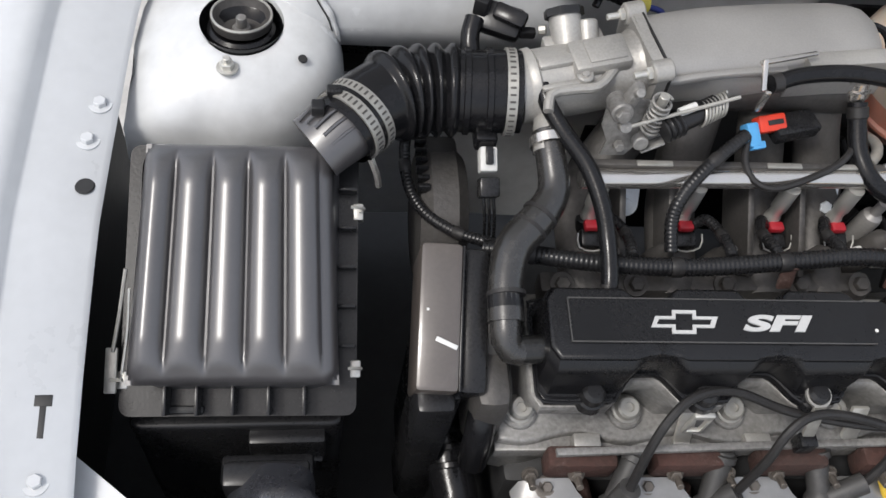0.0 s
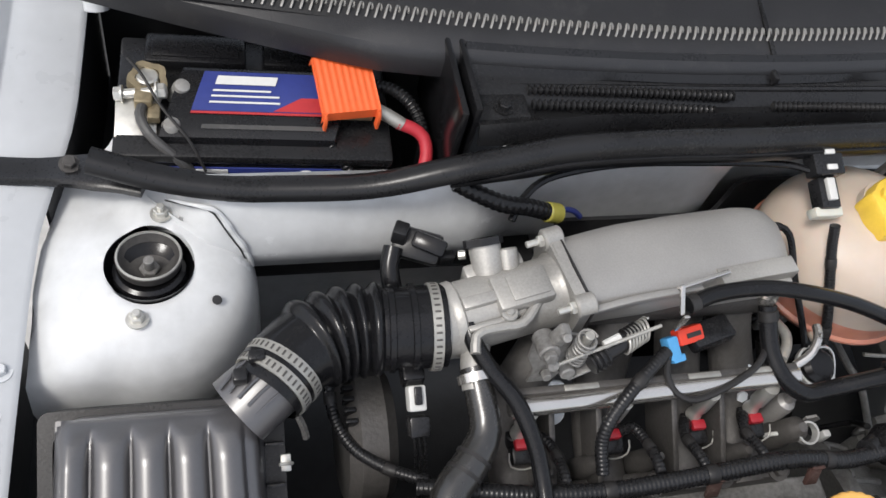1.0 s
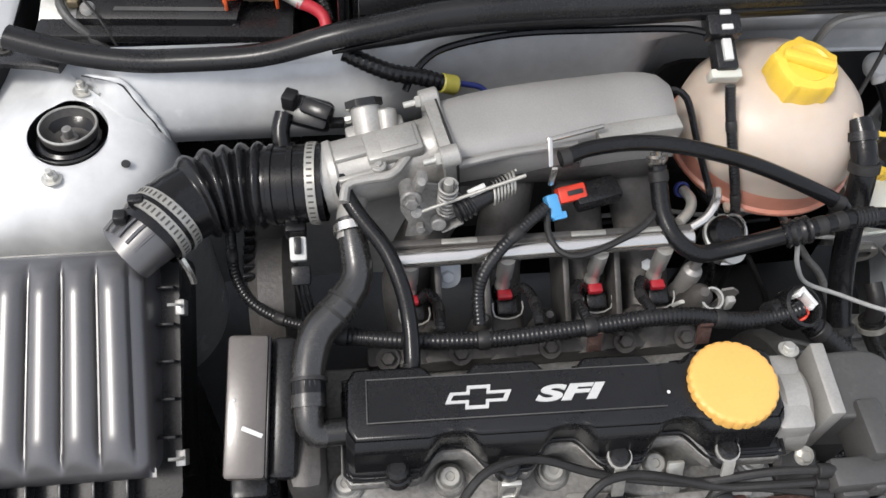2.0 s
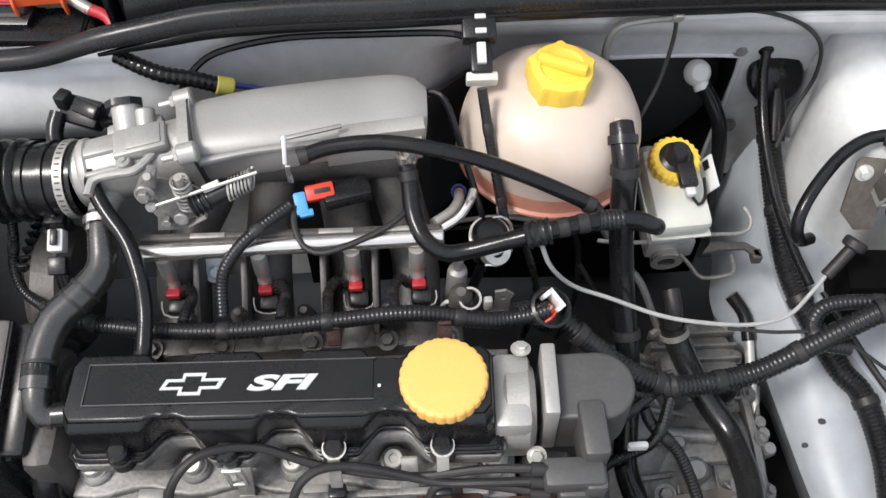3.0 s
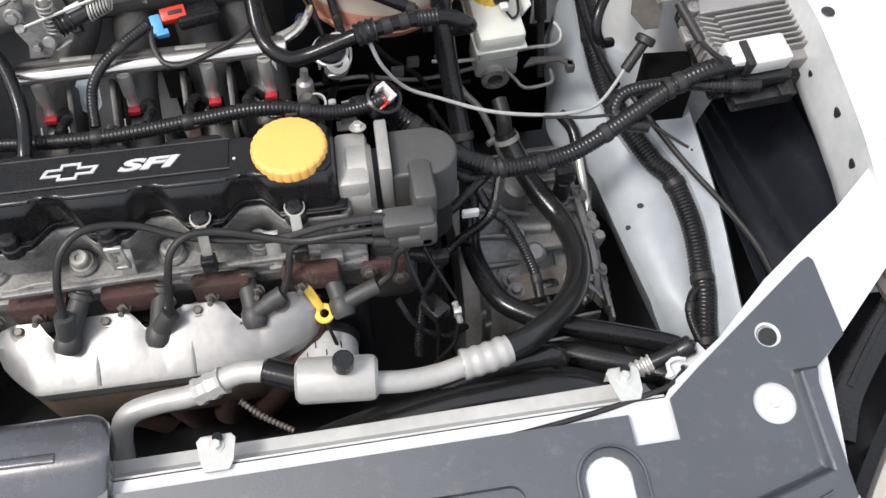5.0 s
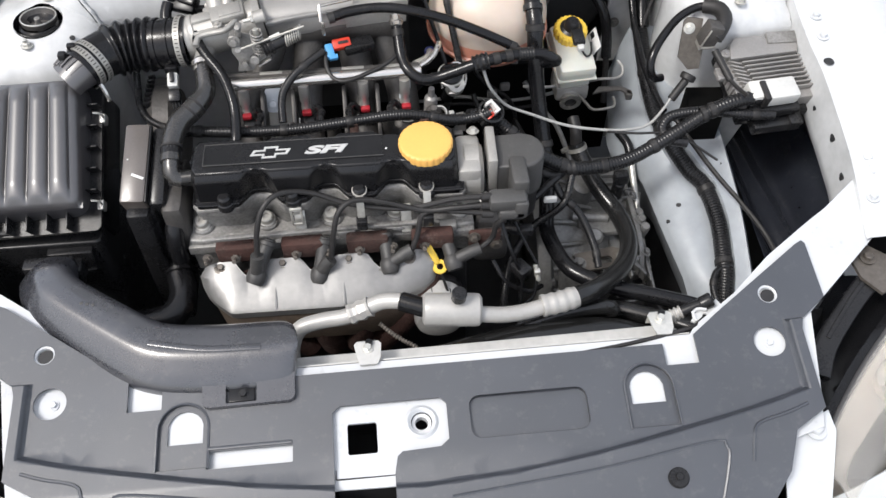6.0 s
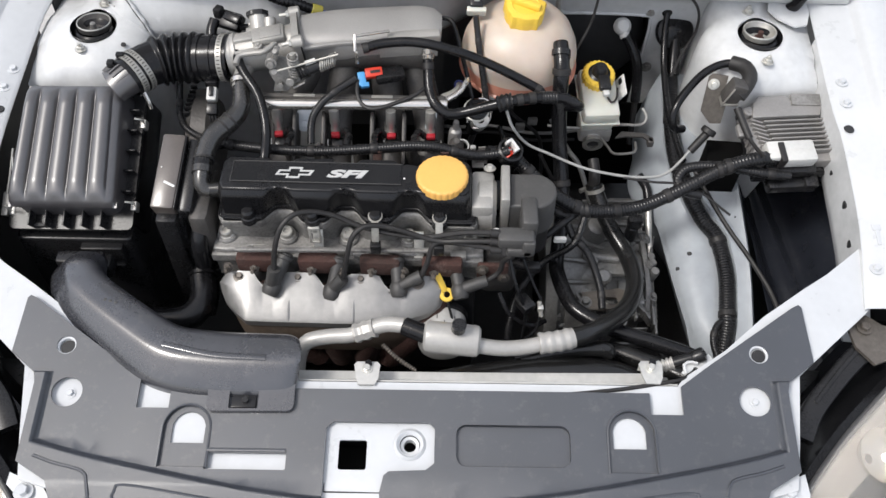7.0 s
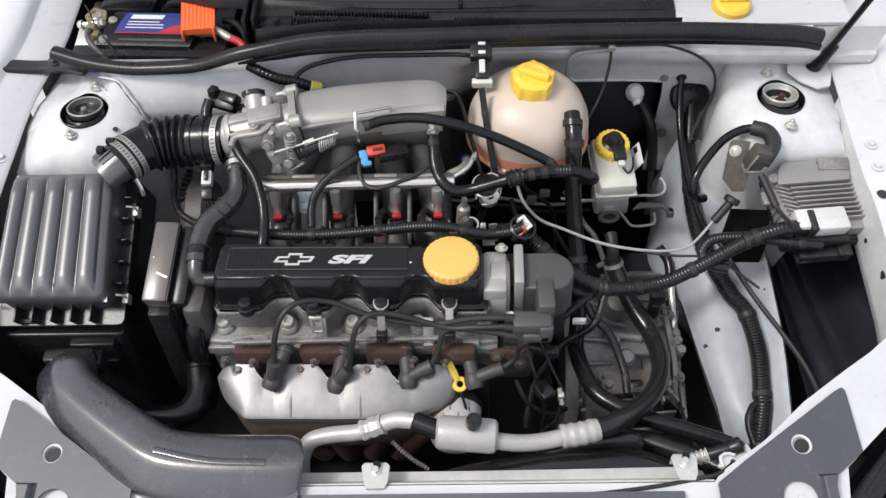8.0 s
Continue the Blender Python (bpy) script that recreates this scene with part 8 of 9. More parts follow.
    part("arm", tube([(-0.20, 0.02, 0.72), (-0.205, -0.01, 0.69), (-0.205, -0.02, 0.65)], 0.012, 12), RUBBER, wp)


low_parts()


yt_hose = hose("vent_hose", "black ribbed hose with a yellow-green end behind the manifold", [(-0.150, 0.330, 0.860), (-0.128, 0.321, 0.853), (-0.108, 0.316, 0.847), (-0.085, 0.317, 0.840), (-0.064, 0.319, 0.829)], 0.0080, RUBBER, rib=0.0008, pitch=0.006)
part("end_cap", rod((-0.066, 0.3185, 0.830), (-0.051, 0.321, 0.823), 0.0090, 16), material("dull_yellow_tape", (0.30, 0.27, 0.05), 0.5), yt_hose, "dull yellow tape")
for u in (0.041, 0.135):
    tb = thing("loom_bracket", "small brown bracket holding the wiring conduit", "bracket", group="loom brackets")
    part("tab", box((u, 0.086, 0.764), (0.012, 0.004, 0.022), 0.001, Matrix.Rotation(radians(-25), 4, "X")), RUST, tb)
    part("hook", box((u, 0.094, 0.774), (0.012, 0.016, 0.003), 0.001), RUST, tb)
wc = thing("hose_clip", "pale plastic hose clip beside the injectors", "clip")
part("ring", moved(lathe([(0.0085, -0.004), (0.0105, -0.004), (0.0105, 0.004), (0.0085, 0.004), (0.0085, -0.004)], (0, 0, 0), (0, -0.4, 1), 24), Matrix.Translation((0.160, 0.128, 0.744))), CABLE, wc)
part("foot", box((0.176, 0.124, 0.742), (0.008, 0.007, 0.016), 0.002), CABLE, wc)
fp = thing("fuel_pipe_union", "bare metal fuel pipe with a blue ring behind the rail", "pipe")
part("pipe", tube([(0.130, 0.180, 0.790), (0.146, 0.196, 0.784), (0.154, 0.212, 0.778), (0.156, 0.232, 0.766)], 0.0048, 12), ZINC, fp)
part("ring", lathe([(0.005, -0.002), (0.0075, -0.002), (0.0075, 0.002), (0.005, 0.002), (0.005, -0.002)], (0.156, 0.236, 0.762), (0.1, -0.6, 0.6), 20), LABEL_BLUE, fp, "blue ring")
hose("blue_cable", "blue sheathed cable behind the manifold", [(-0.055, 0.334, 0.814), (-0.040, 0.336, 0.808), (-0.026, 0.338, 0.802), (-0.016, 0.338, 0.792)], 0.0028, LABEL_BLUE, "cable")
hose("release_cable", "black cable lying along the front cross member", [(0.27, -0.2425, 0.696), (0.32, -0.238, 0.6975), (0.37, -0.232, 0.699), (0.41, -0.225, 0.700), (0.437, -0.219, 0.700), (0.455, -0.206, 0.698)], 0.0026, DULL, "cable", n=8)
cap_g = thing("hose_grommet", "small black rubber cap on the bulkhead", "grommet")
part("cap", lathe([(0, 0.008), (0.006, 0.007), (0.009, 0.003), (0.009, 0), (0, 0)], (0.493, 0.408, 0.769), (0, -1, 0.3), 18), RUBBER, cap_g)
part("collar", lathe([(0.009, 0), (0.012, -0.001), (0.012, -0.003), (0.009, -0.004)], (0.493, 0.408, 0.769), (0, -1, 0.3), 18), RUBBER, cap_g)


# ---- cowl, battery and bonnet stay ----
def seal():
    s = thing("bonnet_seal", "black rubber bonnet seal along the bulkhead's edge", "seal")
    pts = [(-0.430, 0.358, 0.866), (-0.38, 0.346, 0.857), (-0.33, 0.338, 0.853), (-0.29, 0.335, 0.854), (-0.22, 0.328, 0.864), (-0.16, 0.325, 0.885), (-0.11, 0.328, 0.894), (-0.06, 0.333, 0.900), (0.02, 0.334, 0.904), (0.10, 0.333, 0.906), (0.25, 0.335, 0.909), (0.45, 0.333, 0.912), (0.60, 0.334, 0.905), (0.648, 0.336, 0.896)]
    sec = [(0.010, -0.009), (0.0105, -0.002), (0.008, 0.006), (0.003, 0.009), (-0.003, 0.009), (-0.009, 0.005), (-0.0105, -0.003), (-0.008, -0.009)]
    part("strip", sweep(pts, sec, step=0.015, scale=lambda t: (1, float(np.interp(t, (0, 0.2, 0.4), (0.68, 0.70, 1.0))))), BLACK, s, "", 50)
    part("lip", sweep([(x, y - 0.008, z - 0.012) for x, y, z in pts[5:]], rounded(-0.004, -0.006, 0.004, 0.004, 0.002, 2), step=0.015, scale=lambda t: (min(1.0, 0.3 + 8 * t), min(1.0, 0.3 + 8 * t))), RUBBER, s)
    flap = [(-0.580, 0.393, 0.8165), (-0.530, 0.391, 0.8155), (-0.490, 0.388, 0.8150), (-0.462, 0.385, 0.8175), (-0.440, 0.379, 0.8250), (-0.412, 0.370, 0.8310), (-0.390, 0.3615, 0.8325)]
    part("end_flap", sweep(flap, [(0.013, -0.004), (0.0135, 0.0015), (0.011, 0.004), (0.004, 0.003), (-0.004, 0.004), (-0.012, 0.003), (-0.0135, 0.0), (-0.012, -0.004)], step=0.008, scale=lambda t: (float(np.interp(t, (0, 0.55, 0.8, 1), (0.95, 0.9, 1.3, 1.15))), 1.0)), BLACK, s, "flat rubber end lying over the fender", 50)
    part("flap_bolt", bolt((-0.449, 0.383, 0.8275), (0.1, -0.1, 1), 0.0055, 1.5), RUNNER, s)


seal()


def cowl():
    c = thing("cowl_panel", "black plastic cowl panel below the windscreen", "cowl")
    yt = lambda x: 0.437 + 0.19 * (x - 0.12) ** 2
    rows = []
    for x in np.linspace(-0.135, 0.455, 20):
        rows.append([(x, 0.349, 0.886), (x, 0.350, 0.893), (x, 0.354, 0.900 + 0.01 * min(1, max(0, (x + 0.13) / 0.1))), (x, 0.368, 0.894), (x, 0.380, 0.890), (x, 0.392, 0.898), (x, 0.405, 0.900), (x, yt(x) - 0.035, 0.903), (x, yt(x) - 0.02, 0.92)])
    part("tray", sheet(rows, 0.003), BLACK, c, "", 40)
    rows = []
    for x in np.linspace(-0.45, 0.74, 30):
        y = yt(x)
        k = 0.16 * max(0.0, -0.20 - x)
        rows.append([(x, y - 0.030 + k, 0.890), (x, y - 0.031 + k, 0.908), (x, y - 0.027 + k * 0.9, 0.914), (x, y - 0.008 + k * 0.5, 0.920), (x, y + 0.004, 0.922), (x, y + 0.06, 0.940), (x, y + 0.25, 1.00)])
    part("screen_edge", sheet(rows, 0.003), COWL, c, "", 40)
    # the toothed drip strip: each tooth a piece of its own
    tooth = tube([(-0.0028, -0.0062, -0.001), (-0.0012, -0.003, 0.0018), (0.0006, 0.002, 0.0034), (0.0026, 0.0052, 0.0034), (0.0040, 0.0040, 0.0014), (0.0030, 0.0006, 0.0008)], 0.0011, 5, step=0.0025)
    first = None
    for k in range(146):
        x = -0.42 + 0.0074 * k
        at = Vector((x, yt(x), 0.9245))
        if first is None:
            first = part("tooth", tooth, CAST, c)
            first.location = at
        else:
            o = new("tooth", first.data)
            o.parent, o.location = c, at
    strip = [[(x, yt(x) + a, 0.9232 + 0.28 * a) for a in (-0.009, 0.009)] for x in np.linspace(-0.42, 0.66, 40)]
    part("tooth_bed", sheet(strip, 0.001), NEAR_BLACK, c, "dark bed under the teeth")
    part("panel_seam", join(box((0.150, 0.445, 0.926), (0.005, 0.060, 0.006), 0.001, Matrix.Rotation(radians(14), 4, "X")), box((0.150, 0.405, 0.908), (0.006, 0.020, 0.010), 0.002)), BLACK, c)
    part("rib", tube([(-0.10, 0.398, 0.899), (0.1, 0.394, 0.900), (0.3, 0.394, 0.900), (0.44, 0.395, 0.900)], 0.0035, 8), BLACK, c)
    for x0, x1, y in ((-0.085, 0.105, 0.392), (-0.085, 0.08, 0.376), (0.14, 0.40, 0.372)):
        g = tube([(x0, y, 0.902), ((x0 + x1) / 2, y - 0.003, 0.902), (x1, y - 0.008, 0.902)], 0.005, 10, rib=0.003, pitch=0.005)
        part("grille_strip", g, BLACK, c)
    part("bracket", join(box((-0.111, 0.3745, 0.898), (0.046, 0.030, 0.004), 0.001), bolt((-0.1095, 0.3745, 0.900), (0, 0, 1), 0.0055)), BLACK, c, "black bolted bracket")
    part("screw", bolt((0.075, 0.415, 0.903), (0, -0.3, 1), 0.006), HEADMETAL, c)
    part("well_side", box((-0.150, 0.41, 0.87), (0.006, 0.12, 0.10), 0.002), RUBBER, c, "shiny black well side")
    part("well_flap", box((-0.138, 0.41, 0.88), (0.006, 0.11, 0.08), 0.002), RUBBER, c)
    # end, back, floor and left side: near-black sheets for the battery well's shade
    part("well_end", box((-0.144, 0.52, 0.80), (0.006, 0.15, 0.20), 0.002), NEAR_BLACK, c)
    part("well_back", sheet([[(x, 0.60, z) for x in (-0.435, -0.03)] for z in (0.90, 0.70)], 0.003), NEAR_BLACK, c)
    part("well_floor", sheet([[(x, y, 0.70) for x in (-0.46, -0.03)] for y in (0.35, 0.60)], 0.003), NEAR_BLACK, c)
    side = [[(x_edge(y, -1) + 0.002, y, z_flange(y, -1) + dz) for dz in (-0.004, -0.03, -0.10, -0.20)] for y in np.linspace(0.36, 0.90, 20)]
    part("well_left", sheet(side, 0.003), NEAR_BLACK, c, "near-black side of the battery well, its shade painted in")


cowl()


def battery():
    b = thing("car_battery", "black car battery with a blue and red label", "battery")
    m = Matrix.Translation((-0.302, 0.434, 0.846)) @ Matrix.Rotation(radians(-3), 4, "Z")
    red_print = material("red_print", (0.42, 0.03, 0.035), 0.4, vary=0.15)
    part("case", moved(box((0, 0, -0.085), (0.218, 0.126, 0.15), 0.004), m), BLACK, b)
    part("lid", moved(box((0, 0, -0.003), (0.222, 0.130, 0.010), 0.003), m), BLACK, b)
    hump = ((-0.052, 0.002), (-0.050, 0.008), (-0.045, 0.011), (-0.030, 0.014), (-0.008, 0.019), (0.010, 0.021), (0.015, 0.019), (0.016, 0.002))

    def over(lo, hi, x0, x1, lift, slant=0.28):
        """A strip of the hump's top between two depths, slanted at its ends."""
        ys = [lo + (hi - lo) * k / 6 for k in range(7)]
        zs = [float(np.interp(y, *zip(*hump))) + lift for y in ys]
        return sheet([[(x0 + (x1 - x0) * j / 8 + slant * (y + 0.03), y, z) for j in range(9)] for y, z in zip(ys, zs)], 0.0006)

    top = sheet([[(x + 0.28 * (y + 0.03), y, z) for x in np.linspace(-0.070, 0.068, 9)] for y, z in hump])
    for k in (0, 8):  # closes the slanted ends
        x = (-0.070, 0.068)[k // 8]
        top.faces.new([top.verts.new((x + 0.28 * (y + 0.03), y, z)) for y, z in hump])
    part("raised_top", moved(top, m), COVER, b, "", 30)
    part("label", moved(over(-0.028, 0.009, -0.052, 0.060, 0.0010), m), LABEL_BLUE, b, "blue printed label")
    corner = plate([(0.012, 0), (0.060, 0), (0.060, 0.028)], (), 0.0006)
    part("label_red", moved(corner, m @ Matrix.Translation((0.001, -0.0275, 0.0160)) @ Matrix.Rotation(radians(11), 4, "X")), red_print, b, "red corner of the label")
    part("red_line", moved(over(-0.0305, -0.0285, -0.052, 0.060, 0.0012), m), red_print, b)
    part("logo_bar", moved(over(-0.0045, 0.0040, -0.040, 0.008, 0.0022), m), WHITE_PRINT, b, "pale slanted emblem bar")
    for k, (y, x1) in enumerate(((-0.0100, 0.006), (-0.0150, 0.014), (-0.0205, 0.016))):
        part("print_bar", moved(over(y - 0.0010, y + 0.0006, -0.040, x1, 0.0020), m), WHITE_PRINT, b)
    part("worn_print", moved(over(-0.044, -0.040, -0.040, 0.058, 0.0010), m), CAPGREY, b, "worn grey print")
    part("post_cap", moved(lathe([(0.0085, 0), (0.0080, 0.010), (0.0055, 0.014), (0, 0.014)], (-0.066, -0.040, 0.0), (0, 0, 1), 18), m), CAST, b)
    for x0, x1 in ((-0.090, -0.008), (0.006, 0.080)):
        part("vent_cover", moved(join(box(((x0 + x1) / 2, 0.040, 0.008), (x1 - x0, 0.034, 0.018), 0.004), box(((x0 + x1) / 2, 0.040, 0.0175), (x1 - x0 - 0.012, 0.024, 0.002), 0.001)), m), COVER, b, "dusty glossy vent cover")
    part("front_label", moved(box((-0.012, -0.0640, -0.042), (0.165, 0.0016, 0.060), 0.0004), m), LABEL_BLUE, b, "blue printed label")
    part("front_logo", moved(box((-0.052, -0.0652, -0.018), (0.058, 0.0010, 0.009), 0.0002), m), WHITE_PRINT, b)
    part("front_seal", moved(lathe([(0.006, 0), (0.008, 0), (0.008, 0.0012), (0.006, 0.0012), (0.006, 0)], (0.040, -0.0648, -0.021), (0, -1, 0), 20), m), WHITE_PRINT, b)
    q = m @ Matrix.Translation((0.072, -0.012, 0.036)) @ Matrix.Rotation(radians(9), 4, "Z") @ Matrix.Rotation(radians(14), 4, "X")
    rows = [[(-0.025 + 0.050 * i / 48, y, 0.0009 * math.cos(2 * math.pi * i / 48 * 9) * 0.45 * (abs(y) < 0.024) - 0.010 * (abs(y) > 0.0265) - 0.004 * (abs(-0.025 + 0.050 * i / 48) > 0.0245)) for i in range(49)] for y in (-0.0275, -0.026, -0.023, 0.0, 0.023, 0.026, 0.0275)]
    part("positive_cover", moved(sheet(rows, 0.0015), q), ORANGE, b, "orange ribbed terminal cover", 60)
    for x, w in ((-0.0225, 0.005), (0.022, 0.007)):
        part("cover_leg", moved(sweep([(x, -0.026, 0.0), (x, -0.030, -0.006), (x, -0.031, -0.020)], rounded(-w / 2, -0.0015, w / 2, 0.0015, 0.001, 2), step=0.004, up=(1, 0, 0)), q), ORANGE, b)
    part("positive_post", moved(join(rod((0.072, -0.012, 0.0), (0.072, -0.012, 0.022), 0.009, 18), box((0.080, -0.022, 0.016), (0.030, 0.018, 0.010), 0.002)), m), BRASS, b)
    part("terminal_post", moved(rod((-0.086, 0.002, 0.0), (-0.086, 0.002, 0.022), 0.009, 18), m), ZINC, b)
    bc = thing("negative_battery_clamp", "bright metal clamp and cable on the battery post", "battery clamp")
    part("clamp", moved(join(lathe([(0.0095, 0), (0.0150, 0), (0.0150, 0.012), (0.0095, 0.012), (0.0095, 0)], (-0.086, 0.002, 0.010), (0.1, -0.2, 1), 22, lambda t, r: r * (1 + 0.10 * math.sin(5 * t))), box((-0.088, -0.016, 0.014), (0.014, 0.018, 0.012), 0.002), box((-0.080, -0.028, 0.010), (0.010, 0.016, 0.008), 0.002)), m), BRASS, bc)
    part("clamp_bolt", moved(join(rod((-0.104, -0.012, 0.014), (-0.078, -0.012, 0.018), 0.004, 10), bolt((-0.078, -0.012, 0.018), (1, 0, 0.2), 0.0065, 1.3), bolt((-0.104, -0.012, 0.014), (-1, 0, -0.1), 0.006, 1.2)), m), ZINC, bc, "bright clamp bolt")
    part("side_post", moved(lathe([(0.0085, -0.006), (0.0075, 0.010), (0.0060, 0.016), (0, 0.018)], (-0.062, -0.004, 0.006), (0.25, -0.2, 1), 18), m), CAST, bc, "grey cast stud")
    part("bracket", moved(join(box((-0.094, -0.030, 0.004), (0.032, 0.036, 0.003), 0.001, Matrix.Rotation(radians(14), 4, "X")), box((-0.088, -0.052, -0.002), (0.020, 0.010, 0.003), 0.001)), m), ZINC, bc, "bright hold-down plate")
    part("cable", tube([m @ Vector(v) for v in ((-0.088, -0.020, 0.014), (-0.090, -0.036, 0.014), (-0.080, -0.052, 0.008), (-0.062, -0.062, -0.004), (-0.040, -0.068, -0.03))], 0.0042, 10), CAPGREY, bc)
    part("thin_wire", tube([m @ Vector(v) for v in ((-0.100, 0.008, 0.034), (-0.088, -0.010, 0.034), (-0.074, -0.032, 0.024), (-0.052, -0.056, 0.010), (-0.040, -0.070, -0.01))], 0.0013, 6), DULL, bc)
    pc = thing("positive_battery_cable", "red battery cable with a grey crimp sleeve", "battery cable")
    part("sleeve", tube([m @ Vector(v) for v in ((0.092, -0.022, 0.020), (0.106, -0.028, 0.017), (0.120, -0.034, 0.012))], 0.0058, 12), STRAP, pc, "dull metal crimp")
    part("cable", tube([m @ Vector(v) for v in ((0.116, -0.033, 0.013), (0.130, -0.036, 0.009), (0.139, -0.042, 0.004), (0.141, -0.054, -0.006), (0.135, -0.068, -0.022), (0.128, -0.076, -0.05))], 0.0056, 14), material("red_cable_sheath", (0.48, 0.035, 0.05), 0.4, vary=0.12), pc)
    part("conduit", tube([m @ Vector(v) for v in ((0.052, -0.036, 0.006), (0.060, -0.048, 0.000), (0.074, -0.062, -0.012), (0.090, -0.074, -0.032), (0.10, -0.08, -0.06))], 0.0056, 10, rib=0.001, pitch=0.004), BLACK, pc)
    part("rear_conduit", tube([m @ Vector(v) for v in ((0.100, 0.012, 0.010), (0.118, 0.004, 0.012), (0.134, -0.012, 0.006), (0.144, -0.034, -0.01))], 0.0058, 10, rib=0.001, pitch=0.004), BLACK, pc)


battery()


def bonnet():
    b = thing("bonnet", "white raised bonnet held up by a stay", "bonnet")
    m = Matrix.Translation((MID, 0.52, 0.98)) @ Matrix.Rotation(radians(-81), 4, "X")
    rows = []
    for t in np.linspace(0, 1, 10):
        half = 0.66 - 0.10 * t * t
        rows.append([(x * half, -0.92 * t, 0.02 * math.cos(x * 1.5) * math.sin(t * 3) + 0.0) for x in np.linspace(-1, 1, 14)])
    part("skin", moved(sheet(rows, 0.012), m), PAINT, b)
    part("liner", moved(sheet([[(x * 0.80, y * 0.86 - 0.06, z - 0.020) for x, y, z in row] for row in rows], 0.006), m), PAINT_DULL, b, "white painted inner skin")
    part("hinge_arm", tube([(-0.452, 0.700, 0.905), (-0.447, 0.640, 0.905), (-0.440, 0.585, 0.893), (-0.432, 0.555, 0.872), (-0.430, 0.54, 0.845)], 0.011, 12), PAINT, b, "white painted hinge arm")
    st = thing("bonnet_stay", "black bonnet stay rod in a rubber foot", "stay rod")
    part("rod", rod((0.669, 0.356, 0.828), (0.82, 0.300, 1.42), 0.0048, 12), RUBBER, st)
    part("foot", tube([(0.660, 0.364, 0.808), (0.668, 0.358, 0.824), (0.682, 0.353, 0.866)], 0.0088, 14, radii=[1.2, 1.0, 0.8]), RUBBER, st)
    w = thing("washer_filler", "yellow washer bottle cap in the cowl", "cap")
    part("cap", lathe([(0, 0.018), (0.022, 0.018), (0.026, 0.014), (0.027, 0), (0, 0)], (0.535, 0.398, 0.897), (0, -0.2, 1), 36), LEMON, w)
    part("grip", box((0.535, 0.394, 0.917), (0.04, 0.01, 0.008), 0.003), LEMON, w)
    part("neck_plate", plate(rounded(0.455, 0.362, 0.70, 0.47, 0.01), (), 0.004, lambda x, y: 0.8985), PAINT, w, "white painted scuttle corner")


bonnet()


# ---- headlamps and bumper ----
def lamp_plastic():
    m = material("lamp_lens", (0.86, 0.84, 0.80), 0.12, vary=0.06, spot=0.05, grain=40)
    p = m.node_tree.nodes["Principled BSDF"]
    p.inputs["Transmission Weight"].default_value, p.inputs["IOR"].default_value = 0.85, 1.15
    return m


LENS = lamp_plastic()
BOWL = material("lamp_bowl", (0.60, 0.55, 0.50), 0.35, metal=0.2, vary=0.2, grain=40)


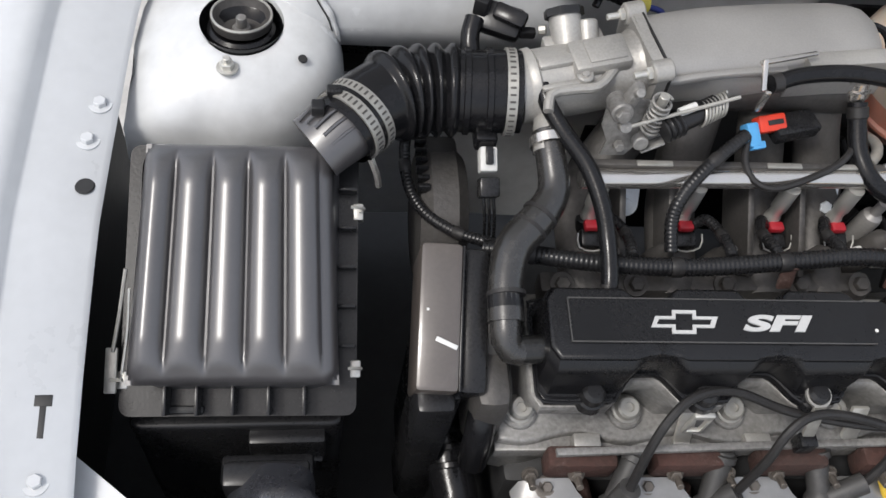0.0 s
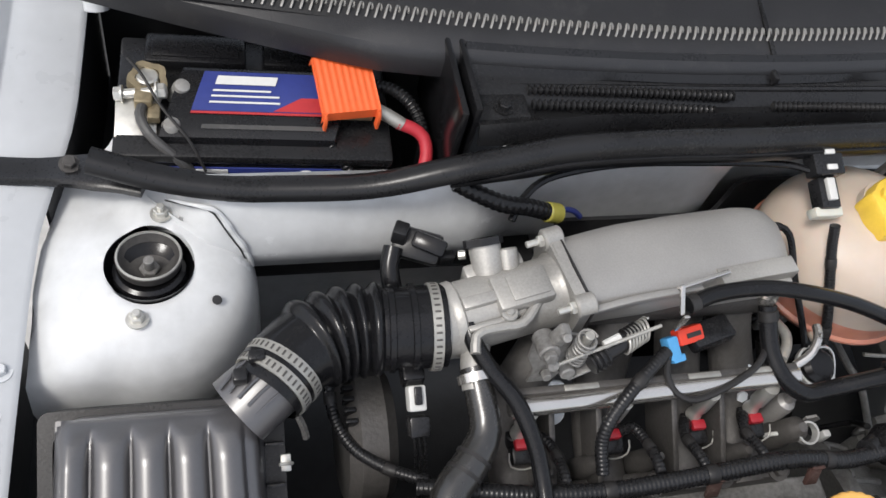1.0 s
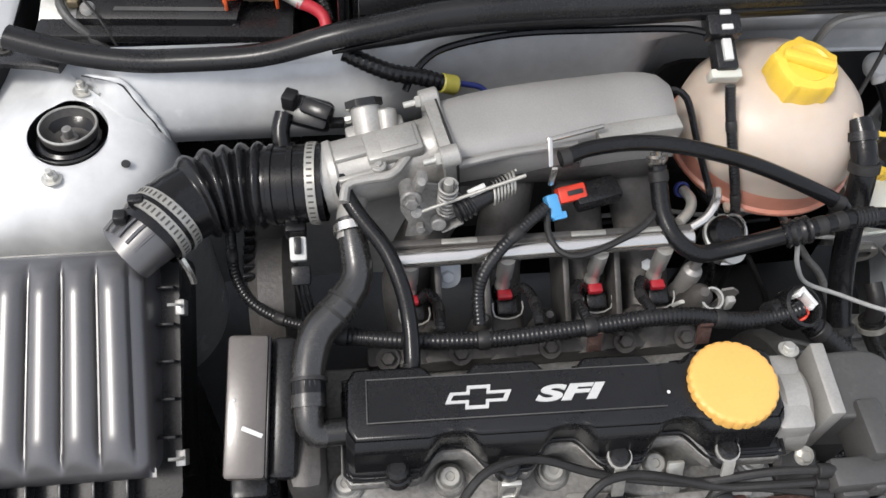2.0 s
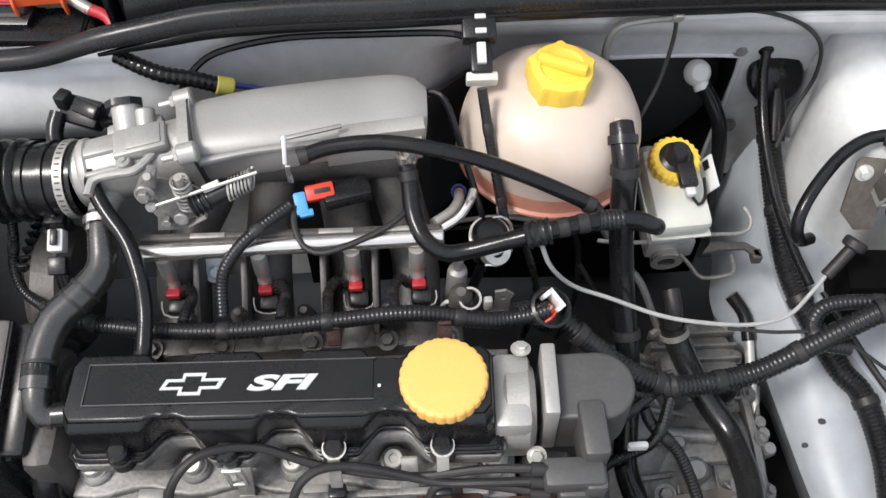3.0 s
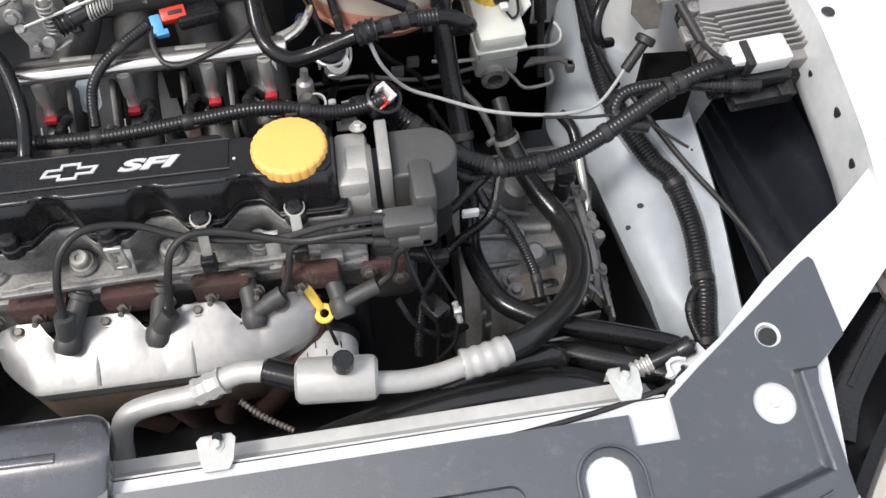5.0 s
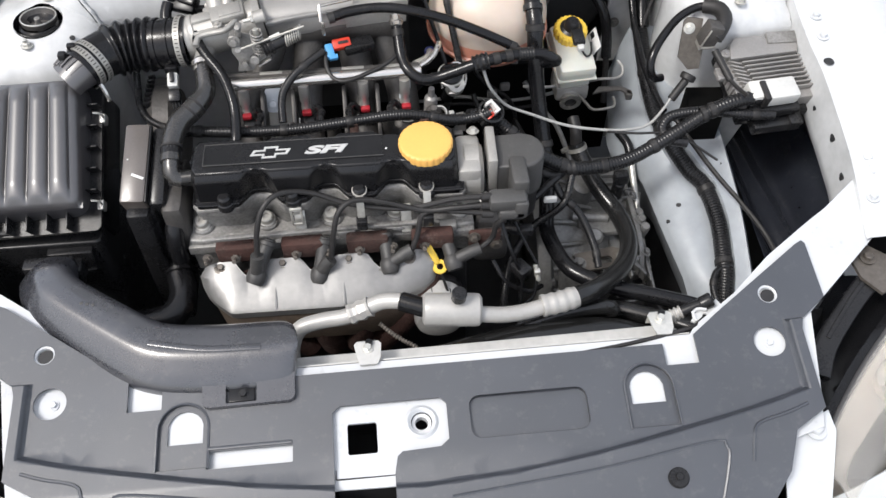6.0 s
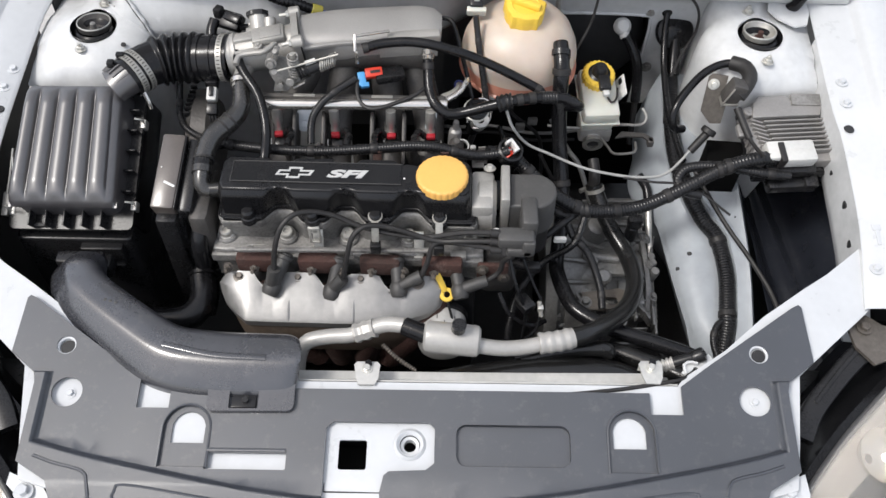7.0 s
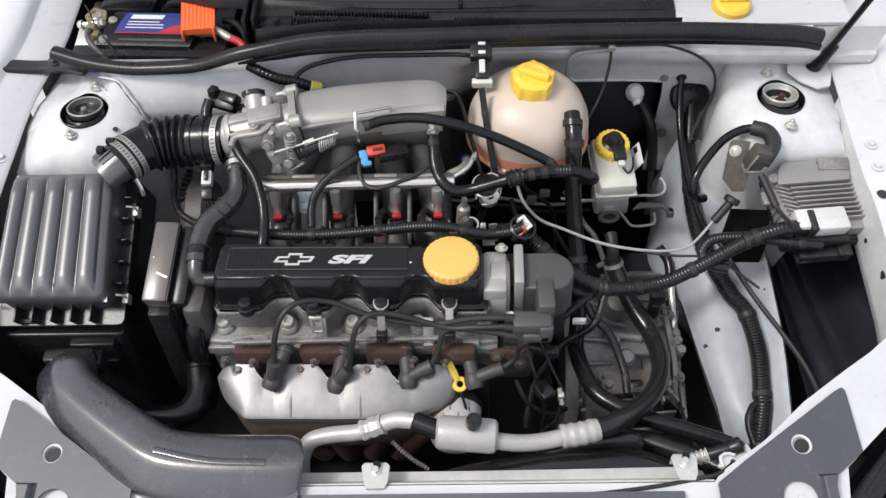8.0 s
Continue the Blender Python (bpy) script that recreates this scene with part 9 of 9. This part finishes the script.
def headlamp(side):
    h = thing("headlamp", "clear headlamp with a glossy black housing beside the front panel", "headlamp", group="headlamps")
    X = lambda o: FM + 0.010 + side * o if side > 0 else FM - 0.012 - o
    line = spline([(0.715, -0.120, 0.670), (0.665, -0.160, 0.666), (0.613, -0.208, 0.662), (0.550, -0.266, 0.660), (0.508, -0.310, 0.658), (0.470, -0.354, 0.656), (0.445, -0.388, 0.652)], 0.012)[0]
    rows, bowl, wall = [], [], []
    for k, p in enumerate(line):
        a, b = line[max(0, k - 1)], line[min(len(line) - 1, k + 1)]
        d = (b - a).normalized()
        out = Vector((-d.y, d.x, 0)) if -d.y > 0 else Vector((d.y, -d.x, 0))
        out = out.normalized()
        reach = 0.095 + 0.03 * math.sin(3.1 * k / (len(line) - 1))
        lens = [p + out * (reach * s) - UP * (0.020 * s + 0.12 * s ** 2.2) for s in np.linspace(0, 1, 12)]
        rows.append([(X(v.x), v.y, v.z) for v in lens])
        inner = [p + out * (0.008 + reach * 0.85 * s) - UP * (0.030 + 0.020 * s + 0.10 * s ** 1.6 + 0.02 * math.sin(3.1 * s)) for s in np.linspace(0, 1, 8)]
        bowl.append([(X(v.x), v.y, v.z) for v in inner])
        side_in = [p - UP * 0.003, p - out * 0.012 - UP * 0.006, p - out * 0.022 - UP * 0.030, p - out * 0.040 - UP * 0.050, p - out * 0.060 - UP * 0.052, p - out * 0.085 - UP * 0.10]
        wall.append([(X(v.x), v.y, v.z) for v in side_in])
    part("lens", sheet(rows, 0.002), LENS, h, "clear plastic lens").visible_shadow = False
    part("bowl", sheet(bowl, 0.002), BOWL, h, "tan inner lamp bowl")
    part("rim", tube([r[0] for r in rows], 0.0026, 8), CAPGREY, h, "grey lens rim")
    part("housing", sheet(wall, 0.003), RUBBER, h, "glossy black housing")
    part("housing_bar", sweep([(X(0.592), -0.158, 0.688), (X(0.555), -0.190, 0.676), (X(0.510), -0.238, 0.660), (X(0.490), -0.275, 0.650)], rounded(-0.014, -0.014, 0.014, 0.004, 0.004, 2)), BLACK, h, "ribbed black bar")
    part("bar_rib", sweep([(X(0.596), -0.150, 0.693), (X(0.557), -0.184, 0.681), (X(0.512), -0.232, 0.665)], rounded(-0.003, -0.003, 0.003, 0.003, 0.001, 2)), BLACK, h)
    part("housing_body", box((X(0.58), -0.26, 0.53), (0.14, 0.26, 0.10), 0.02), BLACK, h)
    facet = lathe([(0.006, 0.0), (0.018, 0.004), (0.028, 0.012), (0.034, 0.024), (0.036, 0.030)], (X(0.588), -0.285, 0.612), (side * 0.25, -0.25, 1), 14)
    part("reflector", facet, STEEL, h, "bright faceted reflector", 5)
    ear = [(X(0.570), -0.165), (X(0.566), -0.140), (X(0.576), -0.122), (X(0.594), -0.120), (X(0.612), -0.134), (X(0.640), -0.140), (X(0.622), -0.178), (X(0.590), -0.190)]
    part("bracket", join(plate(ear, (), 0.005, lambda x, y: 0.702 + 0.1 * (y + 0.1)), bolt((X(0.587), -0.139, 0.699), (0, 0, 1), 0.0062, 1.7)), BRONZE, h, "dark brown bolted bracket")
    part("corner_bracket", join(plate([(X(0.425), -0.352), (X(0.468), -0.335), (X(0.47), -0.36), (X(0.45), -0.44), (X(0.40), -0.45), (X(0.405), -0.38)], (), 0.003, lambda x, y: z_panel(x, y) - 0.014), bolt((X(0.446), -0.358, z_panel(X(0.446), -0.358) - 0.013), (0, 0, 1), 0.007, 1.7)), PAINT, h, "white corner bracket")


for side in (1, -1):
    headlamp(side)


def bumper():
    b = thing("front_bumper", "white front bumper below the headlamps", "bumper")
    rows = []
    for x in np.linspace(-0.80, 0.80, 33):
        bow = 0.22 * abs(x / 0.8) ** 2.6
        rows.append([(MID + x, -0.47 + bow, 0.60), (MID + x, -0.505 + bow, 0.585), (MID + x, -0.55 + bow, 0.54), (MID + x, -0.575 + bow, 0.45), (MID + x, -0.56 + bow, 0.30), (MID + x, -0.50 + bow, 0.22)])
    part("skin", sheet(rows, 0.004), PAINT, b)
    part("grille", box((MID, -0.455, 0.605), (0.62, 0.10, 0.07), 0.01), BLACK, b)
    part("carrier", box((MID, -0.33, 0.56), (0.70, 0.20, 0.05), 0.01), NEAR_BLACK, b)
    part("undertray", box((MID, -0.40, 0.11), (0.9, 0.30, 0.22), 0.02), NEAR_BLACK, b)


bumper()
